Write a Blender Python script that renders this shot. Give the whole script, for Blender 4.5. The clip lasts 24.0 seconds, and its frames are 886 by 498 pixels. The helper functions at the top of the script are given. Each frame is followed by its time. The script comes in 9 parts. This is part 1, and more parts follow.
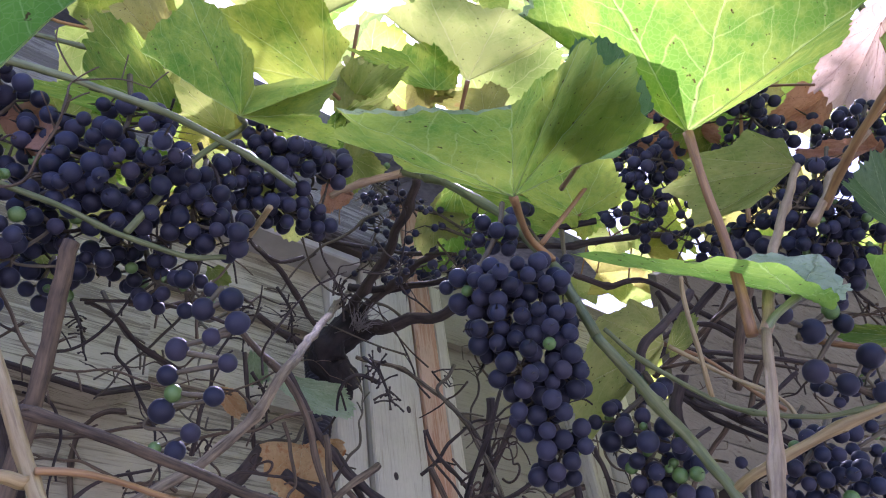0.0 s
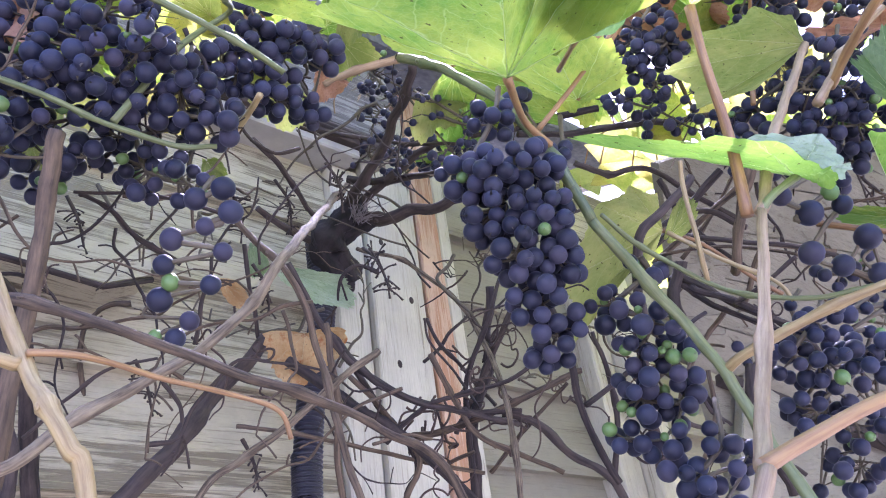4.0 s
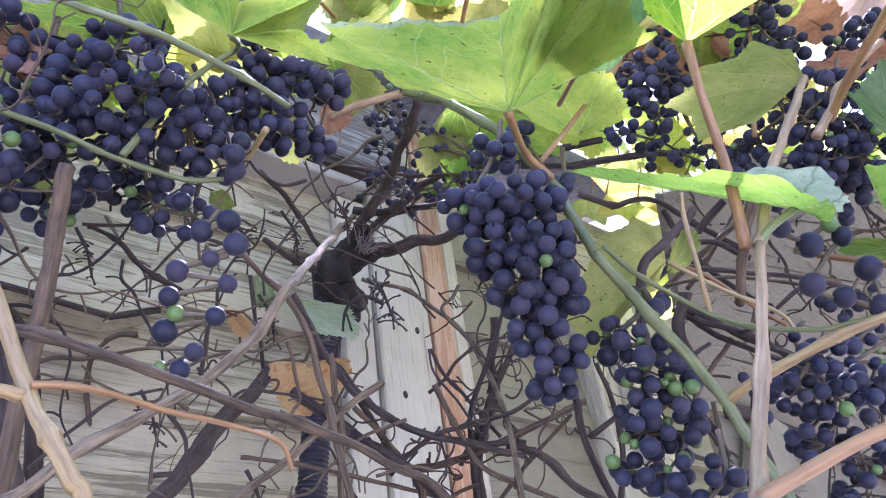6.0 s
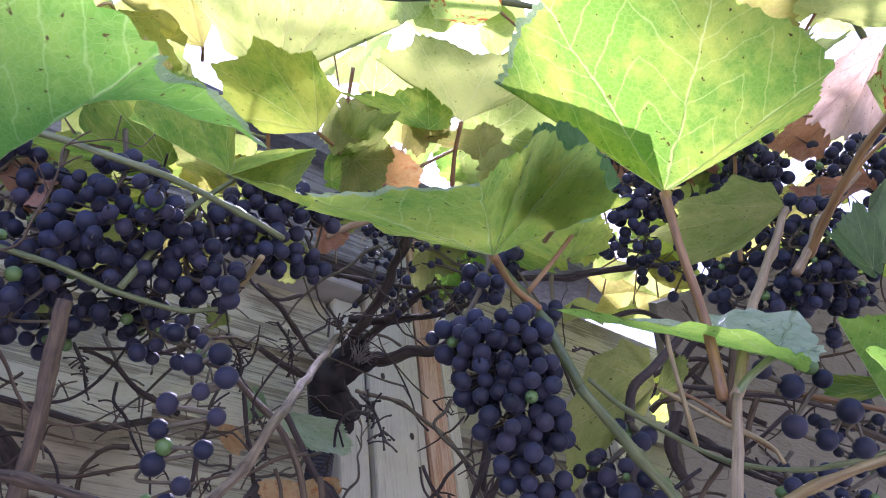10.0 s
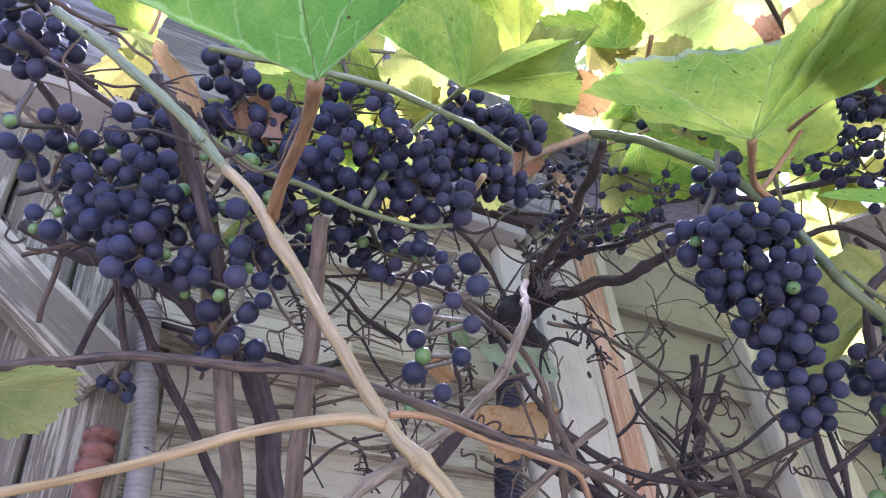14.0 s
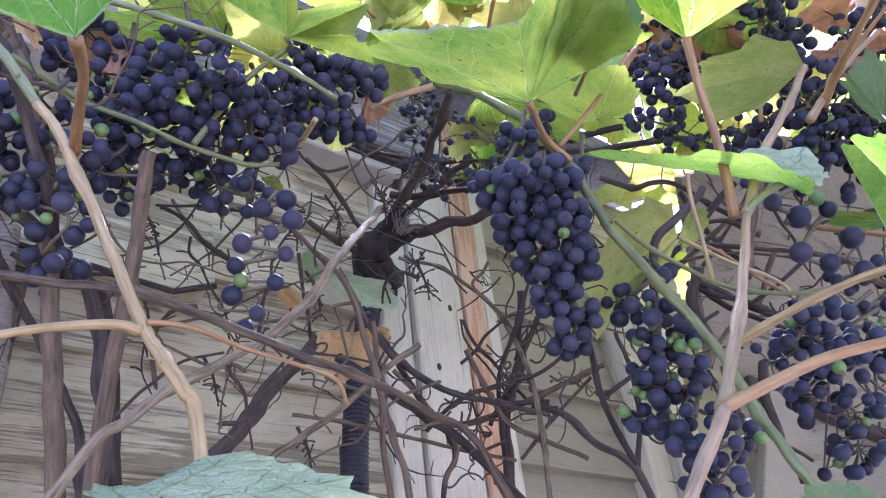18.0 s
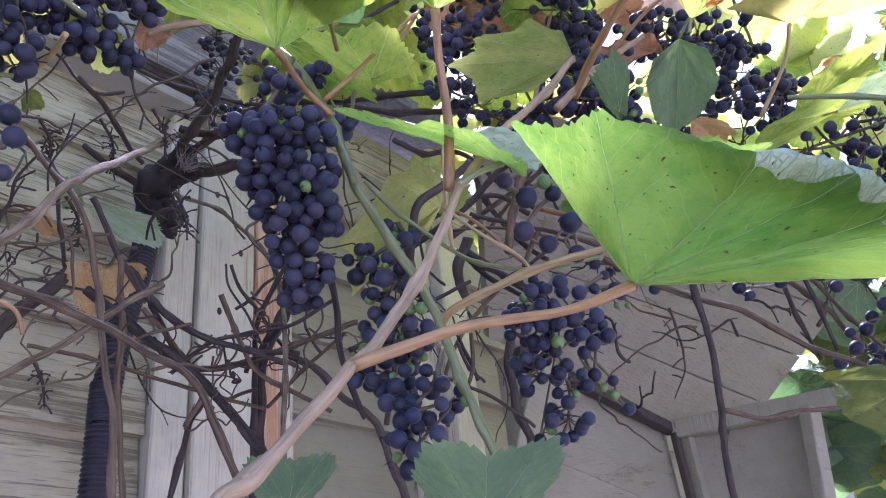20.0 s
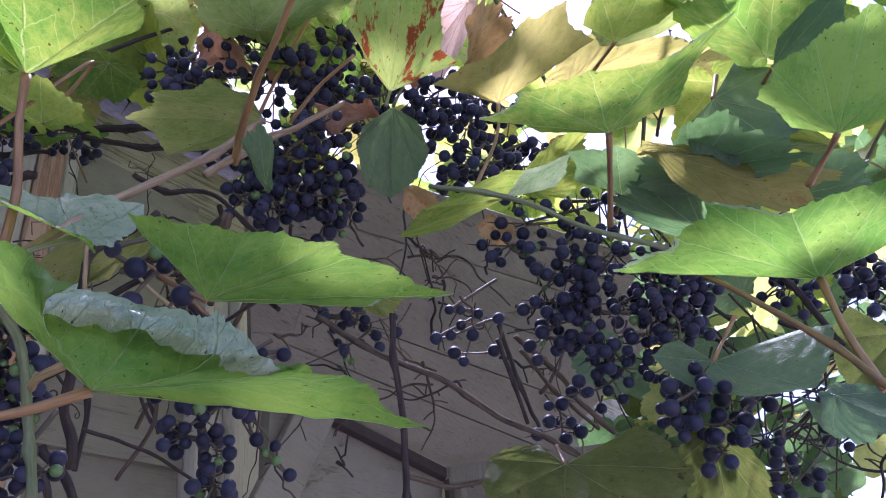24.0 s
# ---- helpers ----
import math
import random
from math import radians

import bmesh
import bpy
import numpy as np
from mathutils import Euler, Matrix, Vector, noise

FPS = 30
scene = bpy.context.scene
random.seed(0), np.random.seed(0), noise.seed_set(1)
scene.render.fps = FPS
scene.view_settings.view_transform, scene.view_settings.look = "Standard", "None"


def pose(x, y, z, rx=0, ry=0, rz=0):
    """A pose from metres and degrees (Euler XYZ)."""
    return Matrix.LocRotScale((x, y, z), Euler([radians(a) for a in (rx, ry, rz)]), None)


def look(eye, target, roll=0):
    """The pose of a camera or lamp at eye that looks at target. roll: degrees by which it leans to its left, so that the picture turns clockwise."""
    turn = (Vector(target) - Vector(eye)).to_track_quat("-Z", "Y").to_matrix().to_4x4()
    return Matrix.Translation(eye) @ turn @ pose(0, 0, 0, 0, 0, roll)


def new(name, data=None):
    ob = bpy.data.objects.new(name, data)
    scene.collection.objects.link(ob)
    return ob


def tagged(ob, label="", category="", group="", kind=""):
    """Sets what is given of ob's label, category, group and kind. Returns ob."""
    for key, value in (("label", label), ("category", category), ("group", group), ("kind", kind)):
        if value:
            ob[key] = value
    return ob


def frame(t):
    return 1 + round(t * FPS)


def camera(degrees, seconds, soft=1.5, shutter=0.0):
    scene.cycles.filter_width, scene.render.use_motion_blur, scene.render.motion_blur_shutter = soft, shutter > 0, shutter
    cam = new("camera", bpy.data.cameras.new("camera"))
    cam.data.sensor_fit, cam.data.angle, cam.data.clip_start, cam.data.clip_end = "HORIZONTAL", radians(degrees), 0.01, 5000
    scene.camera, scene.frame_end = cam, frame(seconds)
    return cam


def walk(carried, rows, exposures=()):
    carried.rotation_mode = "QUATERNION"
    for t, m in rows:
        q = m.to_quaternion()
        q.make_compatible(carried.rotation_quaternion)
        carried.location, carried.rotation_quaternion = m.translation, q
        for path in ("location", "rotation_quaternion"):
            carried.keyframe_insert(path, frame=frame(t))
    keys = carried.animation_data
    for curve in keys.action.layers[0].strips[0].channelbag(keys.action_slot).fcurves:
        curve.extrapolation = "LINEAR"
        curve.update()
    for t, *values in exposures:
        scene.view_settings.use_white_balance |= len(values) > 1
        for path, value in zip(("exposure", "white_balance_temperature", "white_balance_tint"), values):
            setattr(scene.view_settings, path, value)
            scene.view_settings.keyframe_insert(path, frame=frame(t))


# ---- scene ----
EXPOSURES = [(0.0, 1.80, 5280, 47), (0.7, 2.37, 5280, 47), (3.0, 2.85, 5280, 47), (5.5, 2.85, 5280, 47), (7.0, 2.34, 5280, 47), (9.0, 2.32, 5280, 47), (10.2, 1.80, 5280, 47), (12.5, 2.05, 5280, 47), (14.0, 2.55, 5280, 47), (16.0, 2.42, 5280, 47), (17.0, 2.62, 5280, 47), (19.0, 2.35, 5280, 47), (21.5, 1.83, 5200, 50), (24.0, 1.32, 5200, 50)]
cam = camera(59.42, 24.0, 1.1)
PATH = [
    (0.0, pose(0.0000, 0.0000, 1.6000, 129.68, 7.18, -38.93)),
    (0.5, pose(-0.0009, 0.0088, 1.6011, 126.49, 7.22, -38.19)),
    (1.0, pose(0.0008, 0.0109, 1.6016, 124.56, 7.36, -37.67)),
    (1.5, pose(0.0024, 0.0097, 1.6010, 124.02, 7.60, -37.89)),
    (2.0, pose(0.0074, 0.0048, 1.5988, 123.48, 7.70, -38.25)),
    (2.5, pose(0.0110, -0.0014, 1.5979, 122.76, 7.62, -38.23)),
    (3.0, pose(0.0119, -0.0044, 1.5984, 122.40, 7.61, -38.24)),
    (3.5, pose(0.0086, -0.0009, 1.5979, 122.14, 7.49, -38.15)),
    (5.5, pose(0.0100, 0.0027, 1.5971, 122.47, 7.58, -38.02)),
    (6.0, pose(0.0089, -0.0039, 1.5962, 124.37, 7.15, -37.54)),
    (6.5, pose(0.0066, -0.0079, 1.5966, 125.07, 7.15, -37.46)),
    (7.0, pose(-0.0002, -0.0095, 1.5988, 125.06, 7.56, -37.92)),
    (7.5, pose(0.0008, -0.0090, 1.5973, 125.56, 7.39, -37.80)),
    (8.0, pose(0.0122, -0.0120, 1.5913, 126.04, 6.69, -37.68)),
    (8.5, pose(0.0191, -0.0165, 1.5914, 126.07, 6.78, -38.12)),
    (9.0, pose(0.0215, -0.0253, 1.5932, 125.93, 6.83, -38.05)),
    (9.5, pose(0.0184, -0.0351, 1.6006, 127.80, 6.84, -38.32)),
    (10.0, pose(0.0014, -0.0311, 1.6134, 130.10, 6.51, -37.67)),
    (10.5, pose(-0.0132, -0.0247, 1.6176, 131.30, 6.77, -37.15)),
    (12.5, pose(-0.0263, 0.0111, 1.5968, 130.40, 5.82, -33.65)),
    (13.0, pose(-0.0364, 0.0206, 1.5927, 129.50, 5.51, -32.24)),
    (13.5, pose(-0.0421, 0.0287, 1.5897, 128.92, 5.17, -30.75)),
    (14.0, pose(-0.0512, 0.0351, 1.5930, 129.13, 4.92, -29.75)),
    (14.5, pose(-0.0491, 0.0291, 1.5931, 129.36, 5.73, -29.98)),
    (15.0, pose(-0.0486, 0.0203, 1.5920, 129.43, 6.45, -30.53)),
    (15.5, pose(-0.0527, 0.0099, 1.5905, 129.09, 6.59, -30.68)),
    (16.0, pose(-0.0587, -0.0072, 1.5868, 128.34, 6.53, -31.00)),
    (16.5, pose(-0.0494, -0.0049, 1.5776, 127.60, 6.51, -31.25)),
    (17.0, pose(-0.0421, -0.0068, 1.5660, 127.22, 6.33, -31.56)),
    (17.5, pose(-0.0333, -0.0197, 1.5605, 125.41, 6.10, -32.75)),
    (18.0, pose(-0.0190, -0.0341, 1.5567, 123.91, 6.06, -35.43)),
    (18.5, pose(-0.0037, -0.0531, 1.5560, 122.15, 6.25, -38.92)),
    (19.0, pose(0.0092, -0.0568, 1.5489, 121.13, 6.40, -43.60)),
    (19.5, pose(0.0179, -0.0658, 1.5467, 119.80, 6.29, -46.16)),
    (21.5, pose(0.0723, -0.1366, 1.5585, 119.79, 5.94, -52.64)),
    (22.0, pose(0.0770, -0.1587, 1.5692, 119.78, 6.05, -54.08)),
    (22.5, pose(0.0907, -0.1813, 1.5683, 119.86, 5.90, -54.76)),
    (23.0, pose(0.1062, -0.1991, 1.5678, 119.88, 5.11, -54.01)),
    (23.5, pose(0.1247, -0.2217, 1.5654, 119.84, 5.02, -53.94)),
    (24.0, pose(0.1344, -0.2405, 1.5653, 119.37, 4.74, -54.71)),
]
walk(cam, PATH, EXPOSURES)

world = bpy.data.worlds.new("sky")
scene.world = world
world.use_nodes = True
wn = world.node_tree
sky = wn.nodes.new("ShaderNodeTexSky")
sky.sky_type = "NISHITA"
sky.sun_disc = False
sky.sun_elevation, sky.sun_rotation = radians(62), radians(55)
sky.air_density, sky.dust_density, sky.ozone_density = 1.0, 2.0, 1.5
back = wn.nodes["Background"]
back.inputs["Strength"].default_value = 0.125
wn.links.new(sky.outputs[0], back.inputs["Color"])
sun = new("sun", bpy.data.lights.new("sun", "SUN"))
sun.data.energy, sun.data.angle, sun.data.color = 5.0, radians(7), (1.0, 0.97, 0.92)
sun.matrix_world = look((1.75, 1.3, 5.2), (0.3, 0.3, 1.9))


# ---------- materials ----------
def mat(name):
    m = bpy.data.materials.new(name)
    m.use_nodes = True
    nt = m.node_tree
    return m, nt, nt.nodes["Principled BSDF"]


def node(nt, kind, **values):
    n = nt.nodes.new(kind)
    for key, value in values.items():
        if key in n.inputs:
            n.inputs[key].default_value = value
    return n


def calc(nt, op, a, b=None, c=None):
    n = nt.nodes.new("ShaderNodeMath")
    n.operation = op
    for i, v in enumerate((a, b, c)):
        if v is None:
            continue
        if isinstance(v, (int, float)):
            n.inputs[i].default_value = v
        else:
            nt.links.new(v, n.inputs[i])
    return n.outputs[0]


def ramp(nt, fac, *stops):
    n = nt.nodes.new("ShaderNodeValToRGB")
    el = n.color_ramp.elements
    while len(el) < len(stops):
        el.new(0.5)
    for e, (p, c) in zip(el, stops):
        e.position = p
        e.color = (*c, 1) if len(c) == 3 else c
    nt.links.new(fac, n.inputs["Fac"])
    return n.outputs["Color"]


def mixc(nt, fac, a, b, blend="MIX"):
    n = nt.nodes.new("ShaderNodeMix")
    n.data_type, n.blend_type = "RGBA", blend
    for i, v in ((0, fac), (6, a), (7, b)):
        if isinstance(v, (int, float)):
            n.inputs[i].default_value = v
        elif isinstance(v, tuple):
            n.inputs[i].default_value = (*v, 1)
        else:
            nt.links.new(v, n.inputs[i])
    return n.outputs[2]


def coords(nt, scale=(1, 1, 1), kind="Object"):
    t = nt.nodes.new("ShaderNodeTexCoord")
    mp = nt.nodes.new("ShaderNodeMapping")
    mp.inputs["Scale"].default_value = scale
    nt.links.new(t.outputs[kind], mp.inputs["Vector"])
    return mp.outputs["Vector"]


def noisy(nt, vec, scale, detail=4, rough=0.6):
    n = node(nt, "ShaderNodeTexNoise", Scale=scale, Detail=detail, Roughness=rough)
    nt.links.new(vec, n.inputs["Vector"])
    return n.outputs["Fac"]


def bump(nt, bsdf, height, strength, distance):
    b = node(nt, "ShaderNodeBump", Strength=strength, Distance=distance)
    nt.links.new(height, b.inputs["Height"])
    nt.links.new(b.outputs["Normal"], bsdf.inputs["Normal"])


def one_random(nt):
    return nt.nodes.new("ShaderNodeObjectInfo").outputs["Random"]


def painted_wood(name, along, paint, bare, worn):
    """Old paint over boards whose grain runs along an axis (0: x, 2: z): fine raised grain, hairline cracks, flaked places."""
    m, nt, b = mat(name)

    def stretched(across, length, detail, rough):
        sc = [across] * 3
        sc[along] = length
        return noisy(nt, coords(nt, sc), 1.0, detail, rough)

    grain = stretched(150, 5, 6, 0.7)
    fine = stretched(420, 14, 3, 0.6)
    band = stretched(40, 2.5, 4, 0.6)
    blot = noisy(nt, coords(nt), 9.0, 5, 0.65)
    dirt = noisy(nt, coords(nt), 30.0, 5, 0.7)
    crack = calc(nt, "ADD", calc(nt, "MULTIPLY", grain, 0.55), calc(nt, "MULTIPLY", fine, 0.45))
    level = calc(nt, "ADD", crack, calc(nt, "MULTIPLY", calc(nt, "SUBTRACT", calc(nt, "ADD", blot, band), 1.0), 0.38))
    mask = calc(nt, "SUBTRACT", level, worn)
    peel = ramp(nt, calc(nt, "MULTIPLY_ADD", mask, 8.0, 0.5), (0.30, (0, 0, 0)), (0.80, (1, 1, 1)))
    tone = mixc(nt, ramp(nt, dirt, (0.35, (0, 0, 0)), (0.8, (1, 1, 1))), paint, tuple(c * 0.74 for c in paint))
    tone = mixc(nt, ramp(nt, band, (0.45, (0, 0, 0)), (0.7, (0.5, 0.5, 0.5))), tone, tuple(c * k for c, k in zip(paint, (0.86, 0.84, 0.76))))
    tone = mixc(nt, calc(nt, "MULTIPLY", one_random(nt), 0.3), tone, tuple(c * 0.75 for c in paint))
    tone = mixc(nt, ramp(nt, fine, (0.30, (0.55, 0.55, 0.55)), (0.42, (0, 0, 0))), tone, bare)
    col = mixc(nt, calc(nt, "MULTIPLY", peel, 0.8), tone, bare)
    nt.links.new(col, b.inputs["Base Color"])
    b.inputs["Roughness"].default_value = 0.78
    h = calc(nt, "SUBTRACT", calc(nt, "MULTIPLY", crack, 1.0), calc(nt, "MULTIPLY", peel, 0.3))
    bump(nt, b, h, 1.0, 0.004)
    return m


def bark(name, dark, light, scale=(160, 160, 22), rough=0.85, depth=0.0015):
    m, nt, b = mat(name)
    uv = coords(nt, (8, 1, 1), "UV")
    grain = noisy(nt, coords(nt, (9, 3.2, 1), "UV"), 1.0, 5, 0.65)
    blot = noisy(nt, coords(nt), 60.0, 4, 0.6)
    f = calc(nt, "ADD", calc(nt, "MULTIPLY", grain, 0.72), calc(nt, "MULTIPLY", blot, 0.28))
    f = calc(nt, "ADD", f, calc(nt, "MULTIPLY", calc(nt, "SUBTRACT", one_random(nt), 0.5), 0.12))
    nt.links.new(ramp(nt, f, (0.36, dark), (0.62, light)), b.inputs["Base Color"])
    b.inputs["Roughness"].default_value = rough
    bump(nt, b, f, 0.7, depth)
    return m


def grape_skin():
    m, nt, b = mat("grape_skin")
    rn = one_random(nt)
    shift = nt.nodes.new("ShaderNodeVectorMath")
    shift.operation = "ADD"
    t = nt.nodes.new("ShaderNodeTexCoord")
    comb = nt.nodes.new("ShaderNodeCombineXYZ")
    nt.links.new(calc(nt, "MULTIPLY", rn, 9.0), comb.inputs[0])
    nt.links.new(t.outputs["Object"], shift.inputs[0])
    nt.links.new(comb.outputs[0], shift.inputs[1])
    vec = shift.outputs[0]
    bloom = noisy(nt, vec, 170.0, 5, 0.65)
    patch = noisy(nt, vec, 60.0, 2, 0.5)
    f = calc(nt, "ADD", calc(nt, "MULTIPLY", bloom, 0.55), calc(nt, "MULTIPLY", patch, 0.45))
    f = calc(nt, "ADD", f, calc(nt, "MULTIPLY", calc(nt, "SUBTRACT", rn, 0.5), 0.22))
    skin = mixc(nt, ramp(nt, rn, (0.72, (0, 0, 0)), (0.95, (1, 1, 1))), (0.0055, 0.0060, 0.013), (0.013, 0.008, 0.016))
    # waxy bloom tint, lifted somewhat to stand in for lens haze
    hazy_bloom = mixc(nt, calc(nt, "FRACT", calc(nt, "MULTIPLY", rn, 7.0)), (0.050, 0.062, 0.105), (0.066, 0.064, 0.090))
    nt.links.new(mixc(nt, ramp(nt, f, (0.36, (0, 0, 0)), (0.70, (0.8, 0.8, 0.8))), skin, hazy_bloom), b.inputs["Base Color"])
    nt.links.new(ramp(nt, f, (0.3, (0.44, 0.44, 0.44)), (0.7, (0.72, 0.72, 0.72))), b.inputs["Roughness"])
    b.inputs["Specular IOR Level"].default_value = 0.34
    b.inputs["Sheen Weight"].default_value = 0.12
    b.inputs["Sheen Roughness"].default_value = 0.4
    b.inputs["Sheen Tint"].default_value = (0.72, 0.78, 1.0, 1)
    return m


def soft_green(name, a, c, through_share=0.0):
    m, nt, b = mat(name)
    f = noisy(nt, coords(nt), 120.0, 3, 0.6)
    col = ramp(nt, f, (0.3, a), (0.7, c))
    nt.links.new(col, b.inputs["Base Color"])
    b.inputs["Roughness"].default_value = 0.45
    if through_share:
        tr = nt.nodes.new("ShaderNodeBsdfTranslucent")
        nt.links.new(col, tr.inputs["Color"])
        mx = nt.nodes.new("ShaderNodeMixShader")
        mx.inputs[0].default_value = through_share
        nt.links.new(b.outputs[0], mx.inputs[1])
        nt.links.new(tr.outputs[0], mx.inputs[2])
        nt.links.new(mx.outputs[0], nt.nodes["Material Output"].inputs["Surface"])
    return m


def leaf_skin(name, dark, light, vein, glow, spots=None, through_share=0.68, gloss=0.4, sky_sheen=0.0):
    """Leaf tissue: main veins fanning out from the stalk, side veins, a fine net, and light that comes through it."""
    m, nt, b = mat(name)
    t = nt.nodes.new("ShaderNodeTexCoord")
    sep = nt.nodes.new("ShaderNodeSeparateXYZ")
    nt.links.new(t.outputs["UV"], sep.inputs[0])
    warp = noisy(nt, t.outputs["UV"], 9.0, 3, 0.55)
    warp2 = noisy(nt, coords(nt, (-1, 1.3, 1), "UV"), 11.0, 3, 0.55)
    u = calc(nt, "ADD", calc(nt, "MULTIPLY", calc(nt, "SUBTRACT", sep.outputs[0], 0.5), 2.5), calc(nt, "MULTIPLY_ADD", warp, 0.10, -0.05))
    v = calc(nt, "ADD", calc(nt, "MULTIPLY", calc(nt, "SUBTRACT", sep.outputs[1], 0.5), 2.5), calc(nt, "MULTIPLY_ADD", warp2, 0.10, -0.05))
    best, side = None, None
    for deg in (0, 38, -38, 78, -78, 125, -125):
        c, s = math.cos(radians(deg)), math.sin(radians(deg))
        al = calc(nt, "ADD", calc(nt, "MULTIPLY", u, c), calc(nt, "MULTIPLY", v, s))
        pe = calc(nt, "ABSOLUTE", calc(nt, "SUBTRACT", calc(nt, "MULTIPLY", v, c), calc(nt, "MULTIPLY", u, s)))
        d = calc(nt, "ADD", pe, calc(nt, "MULTIPLY", calc(nt, "LESS_THAN", al, 0.0), 2.0))
        ph = calc(nt, "PINGPONG", calc(nt, "SUBTRACT", al, calc(nt, "MULTIPLY", pe, 0.85)), 0.075)
        if best is None:
            best, side = d, ph
        else:
            nearer = calc(nt, "LESS_THAN", d, best)
            side = calc(nt, "ADD", calc(nt, "MULTIPLY", nearer, ph), calc(nt, "MULTIPLY", calc(nt, "SUBTRACT", 1.0, nearer), side))
            best = calc(nt, "MINIMUM", best, d)
    main = calc(nt, "SUBTRACT", 1.0, calc(nt, "SMOOTH_MIN", calc(nt, "MULTIPLY", best, 135.0), 1.0, 0.3))
    second = calc(nt, "SUBTRACT", 1.0, calc(nt, "MINIMUM", calc(nt, "MULTIPLY", side, 150.0), 1.0))
    net = nt.nodes.new("ShaderNodeTexVoronoi")
    net.feature = "DISTANCE_TO_EDGE"
    net.inputs["Scale"].default_value = 95.0
    nt.links.new(t.outputs["UV"], net.inputs["Vector"])
    mesh = calc(nt, "SUBTRACT", 1.0, calc(nt, "MINIMUM", calc(nt, "MULTIPLY", net.outputs["Distance"], 9.0), 1.0))
    lines = calc(nt, "MINIMUM", calc(nt, "ADD", calc(nt, "ADD", calc(nt, "MAXIMUM", main, 0.0), calc(nt, "MULTIPLY", second, 0.5)), calc(nt, "MULTIPLY", mesh, 0.16)), 1.0)
    vec = coords(nt, (1, 1, 1), "UV")
    shift = nt.nodes.new("ShaderNodeVectorMath")
    shift.operation = "ADD"
    comb = nt.nodes.new("ShaderNodeCombineXYZ")
    rn = one_random(nt)
    nt.links.new(calc(nt, "MULTIPLY", rn, 20.0), comb.inputs[0])
    nt.links.new(vec, shift.inputs[0])
    nt.links.new(comb.outputs[0], shift.inputs[1])
    big = noisy(nt, shift.outputs[0], 4.5, 4, 0.6)
    small = noisy(nt, shift.outputs[0], 34.0, 3, 0.6)
    f = calc(nt, "ADD", calc(nt, "MULTIPLY", big, 0.7), calc(nt, "MULTIPLY", small, 0.3))
    f = calc(nt, "ADD", f, calc(nt, "MULTIPLY", calc(nt, "SUBTRACT", rn, 0.5), 0.2))
    col = ramp(nt, f, (0.38, dark), (0.62, light))
    col = mixc(nt, calc(nt, "MULTIPLY", lines, 0.55), col, vein)
    speck = noisy(nt, shift.outputs[0], 70.0, 2, 0.5)
    col = mixc(nt, ramp(nt, speck, (0.67, (0, 0, 0)), (0.73, (1, 1, 1))), col, (0.05, 0.035, 0.012))
    if spots:
        lo, hi, tint = spots
        sp = noisy(nt, shift.outputs[0], 9.0, 4, 0.65)
        col = mixc(nt, ramp(nt, sp, (lo, (0, 0, 0)), (hi, (1, 1, 1))), col, tint)
    # base colour is paled here to paint in reflected sky
    nt.links.new(mixc(nt, sky_sheen, col, (0.74, 0.82, 0.76)), b.inputs["Base Color"])
    nt.links.new(calc(nt, "MULTIPLY_ADD", small, 0.35, gloss - 0.12), b.inputs["Roughness"])
    b.inputs["Specular IOR Level"].default_value = 0.5 if gloss < 0.3 else 0.3
    b.inputs["Coat Weight"].default_value = 0.25 if gloss < 0.3 else 0.0
    b.inputs["Coat Roughness"].default_value = 0.3
    tr = nt.nodes.new("ShaderNodeBsdfTranslucent")
    nt.links.new(mixc(nt, 1.0, col, glow, "MULTIPLY"), tr.inputs["Color"])
    h = calc(nt, "ADD", calc(nt, "MULTIPLY", calc(nt, "MAXIMUM", main, 0.0), 1.0), calc(nt, "ADD", calc(nt, "MULTIPLY", second, 0.6), calc(nt, "MULTIPLY", mesh, 0.18)))
    bump(nt, b, h, 0.7, 0.0035 if gloss < 0.3 else 0.0023)
    mx = nt.nodes.new("ShaderNodeMixShader")
    mx.inputs[0].default_value = through_share
    nt.links.new(b.outputs[0], mx.inputs[1])
    nt.links.new(tr.outputs[0], mx.inputs[2])
    nt.links.new(mx.outputs[0], nt.nodes["Material Output"].inputs["Surface"])
    return m


def plain(name, a, c, scale=40.0, rough=0.6, metal=0.0, depth=0.0008):
    m, nt, b = mat(name)
    f = noisy(nt, coords(nt), scale, 5, 0.65)
    nt.links.new(ramp(nt, f, (0.35, a), (0.68, c)), b.inputs["Base Color"])
    b.inputs["Roughness"].default_value = rough
    b.inputs["Metallic"].default_value = metal
    bump(nt, b, f, 0.4, depth)
    return m


SIDING = painted_wood("siding_paint", 0, (0.52, 0.48, 0.30), (0.17, 0.145, 0.08), 0.535)
TRIM = painted_wood("trim_paint", 2, (0.62, 0.595, 0.43), (0.32, 0.28, 0.185), 0.62)
WORN = painted_wood("worn_trim_paint", 2, (0.48, 0.45, 0.29), (0.10, 0.08, 0.045), 0.46)
WORN_X = painted_wood("worn_board_paint", 0, (0.48, 0.45, 0.29), (0.10, 0.08, 0.045), 0.46)
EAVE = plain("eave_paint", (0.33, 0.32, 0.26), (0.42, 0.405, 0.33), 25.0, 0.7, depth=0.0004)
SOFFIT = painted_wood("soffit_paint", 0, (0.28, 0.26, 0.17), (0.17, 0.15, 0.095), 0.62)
# porch boards' own colour; also darkens the shaded house boards beside the porch
PORCH_AND_SHADE = painted_wood("porch_and_shade_paint", 0, (0.31, 0.29, 0.19), (0.20, 0.175, 0.11), 0.62)
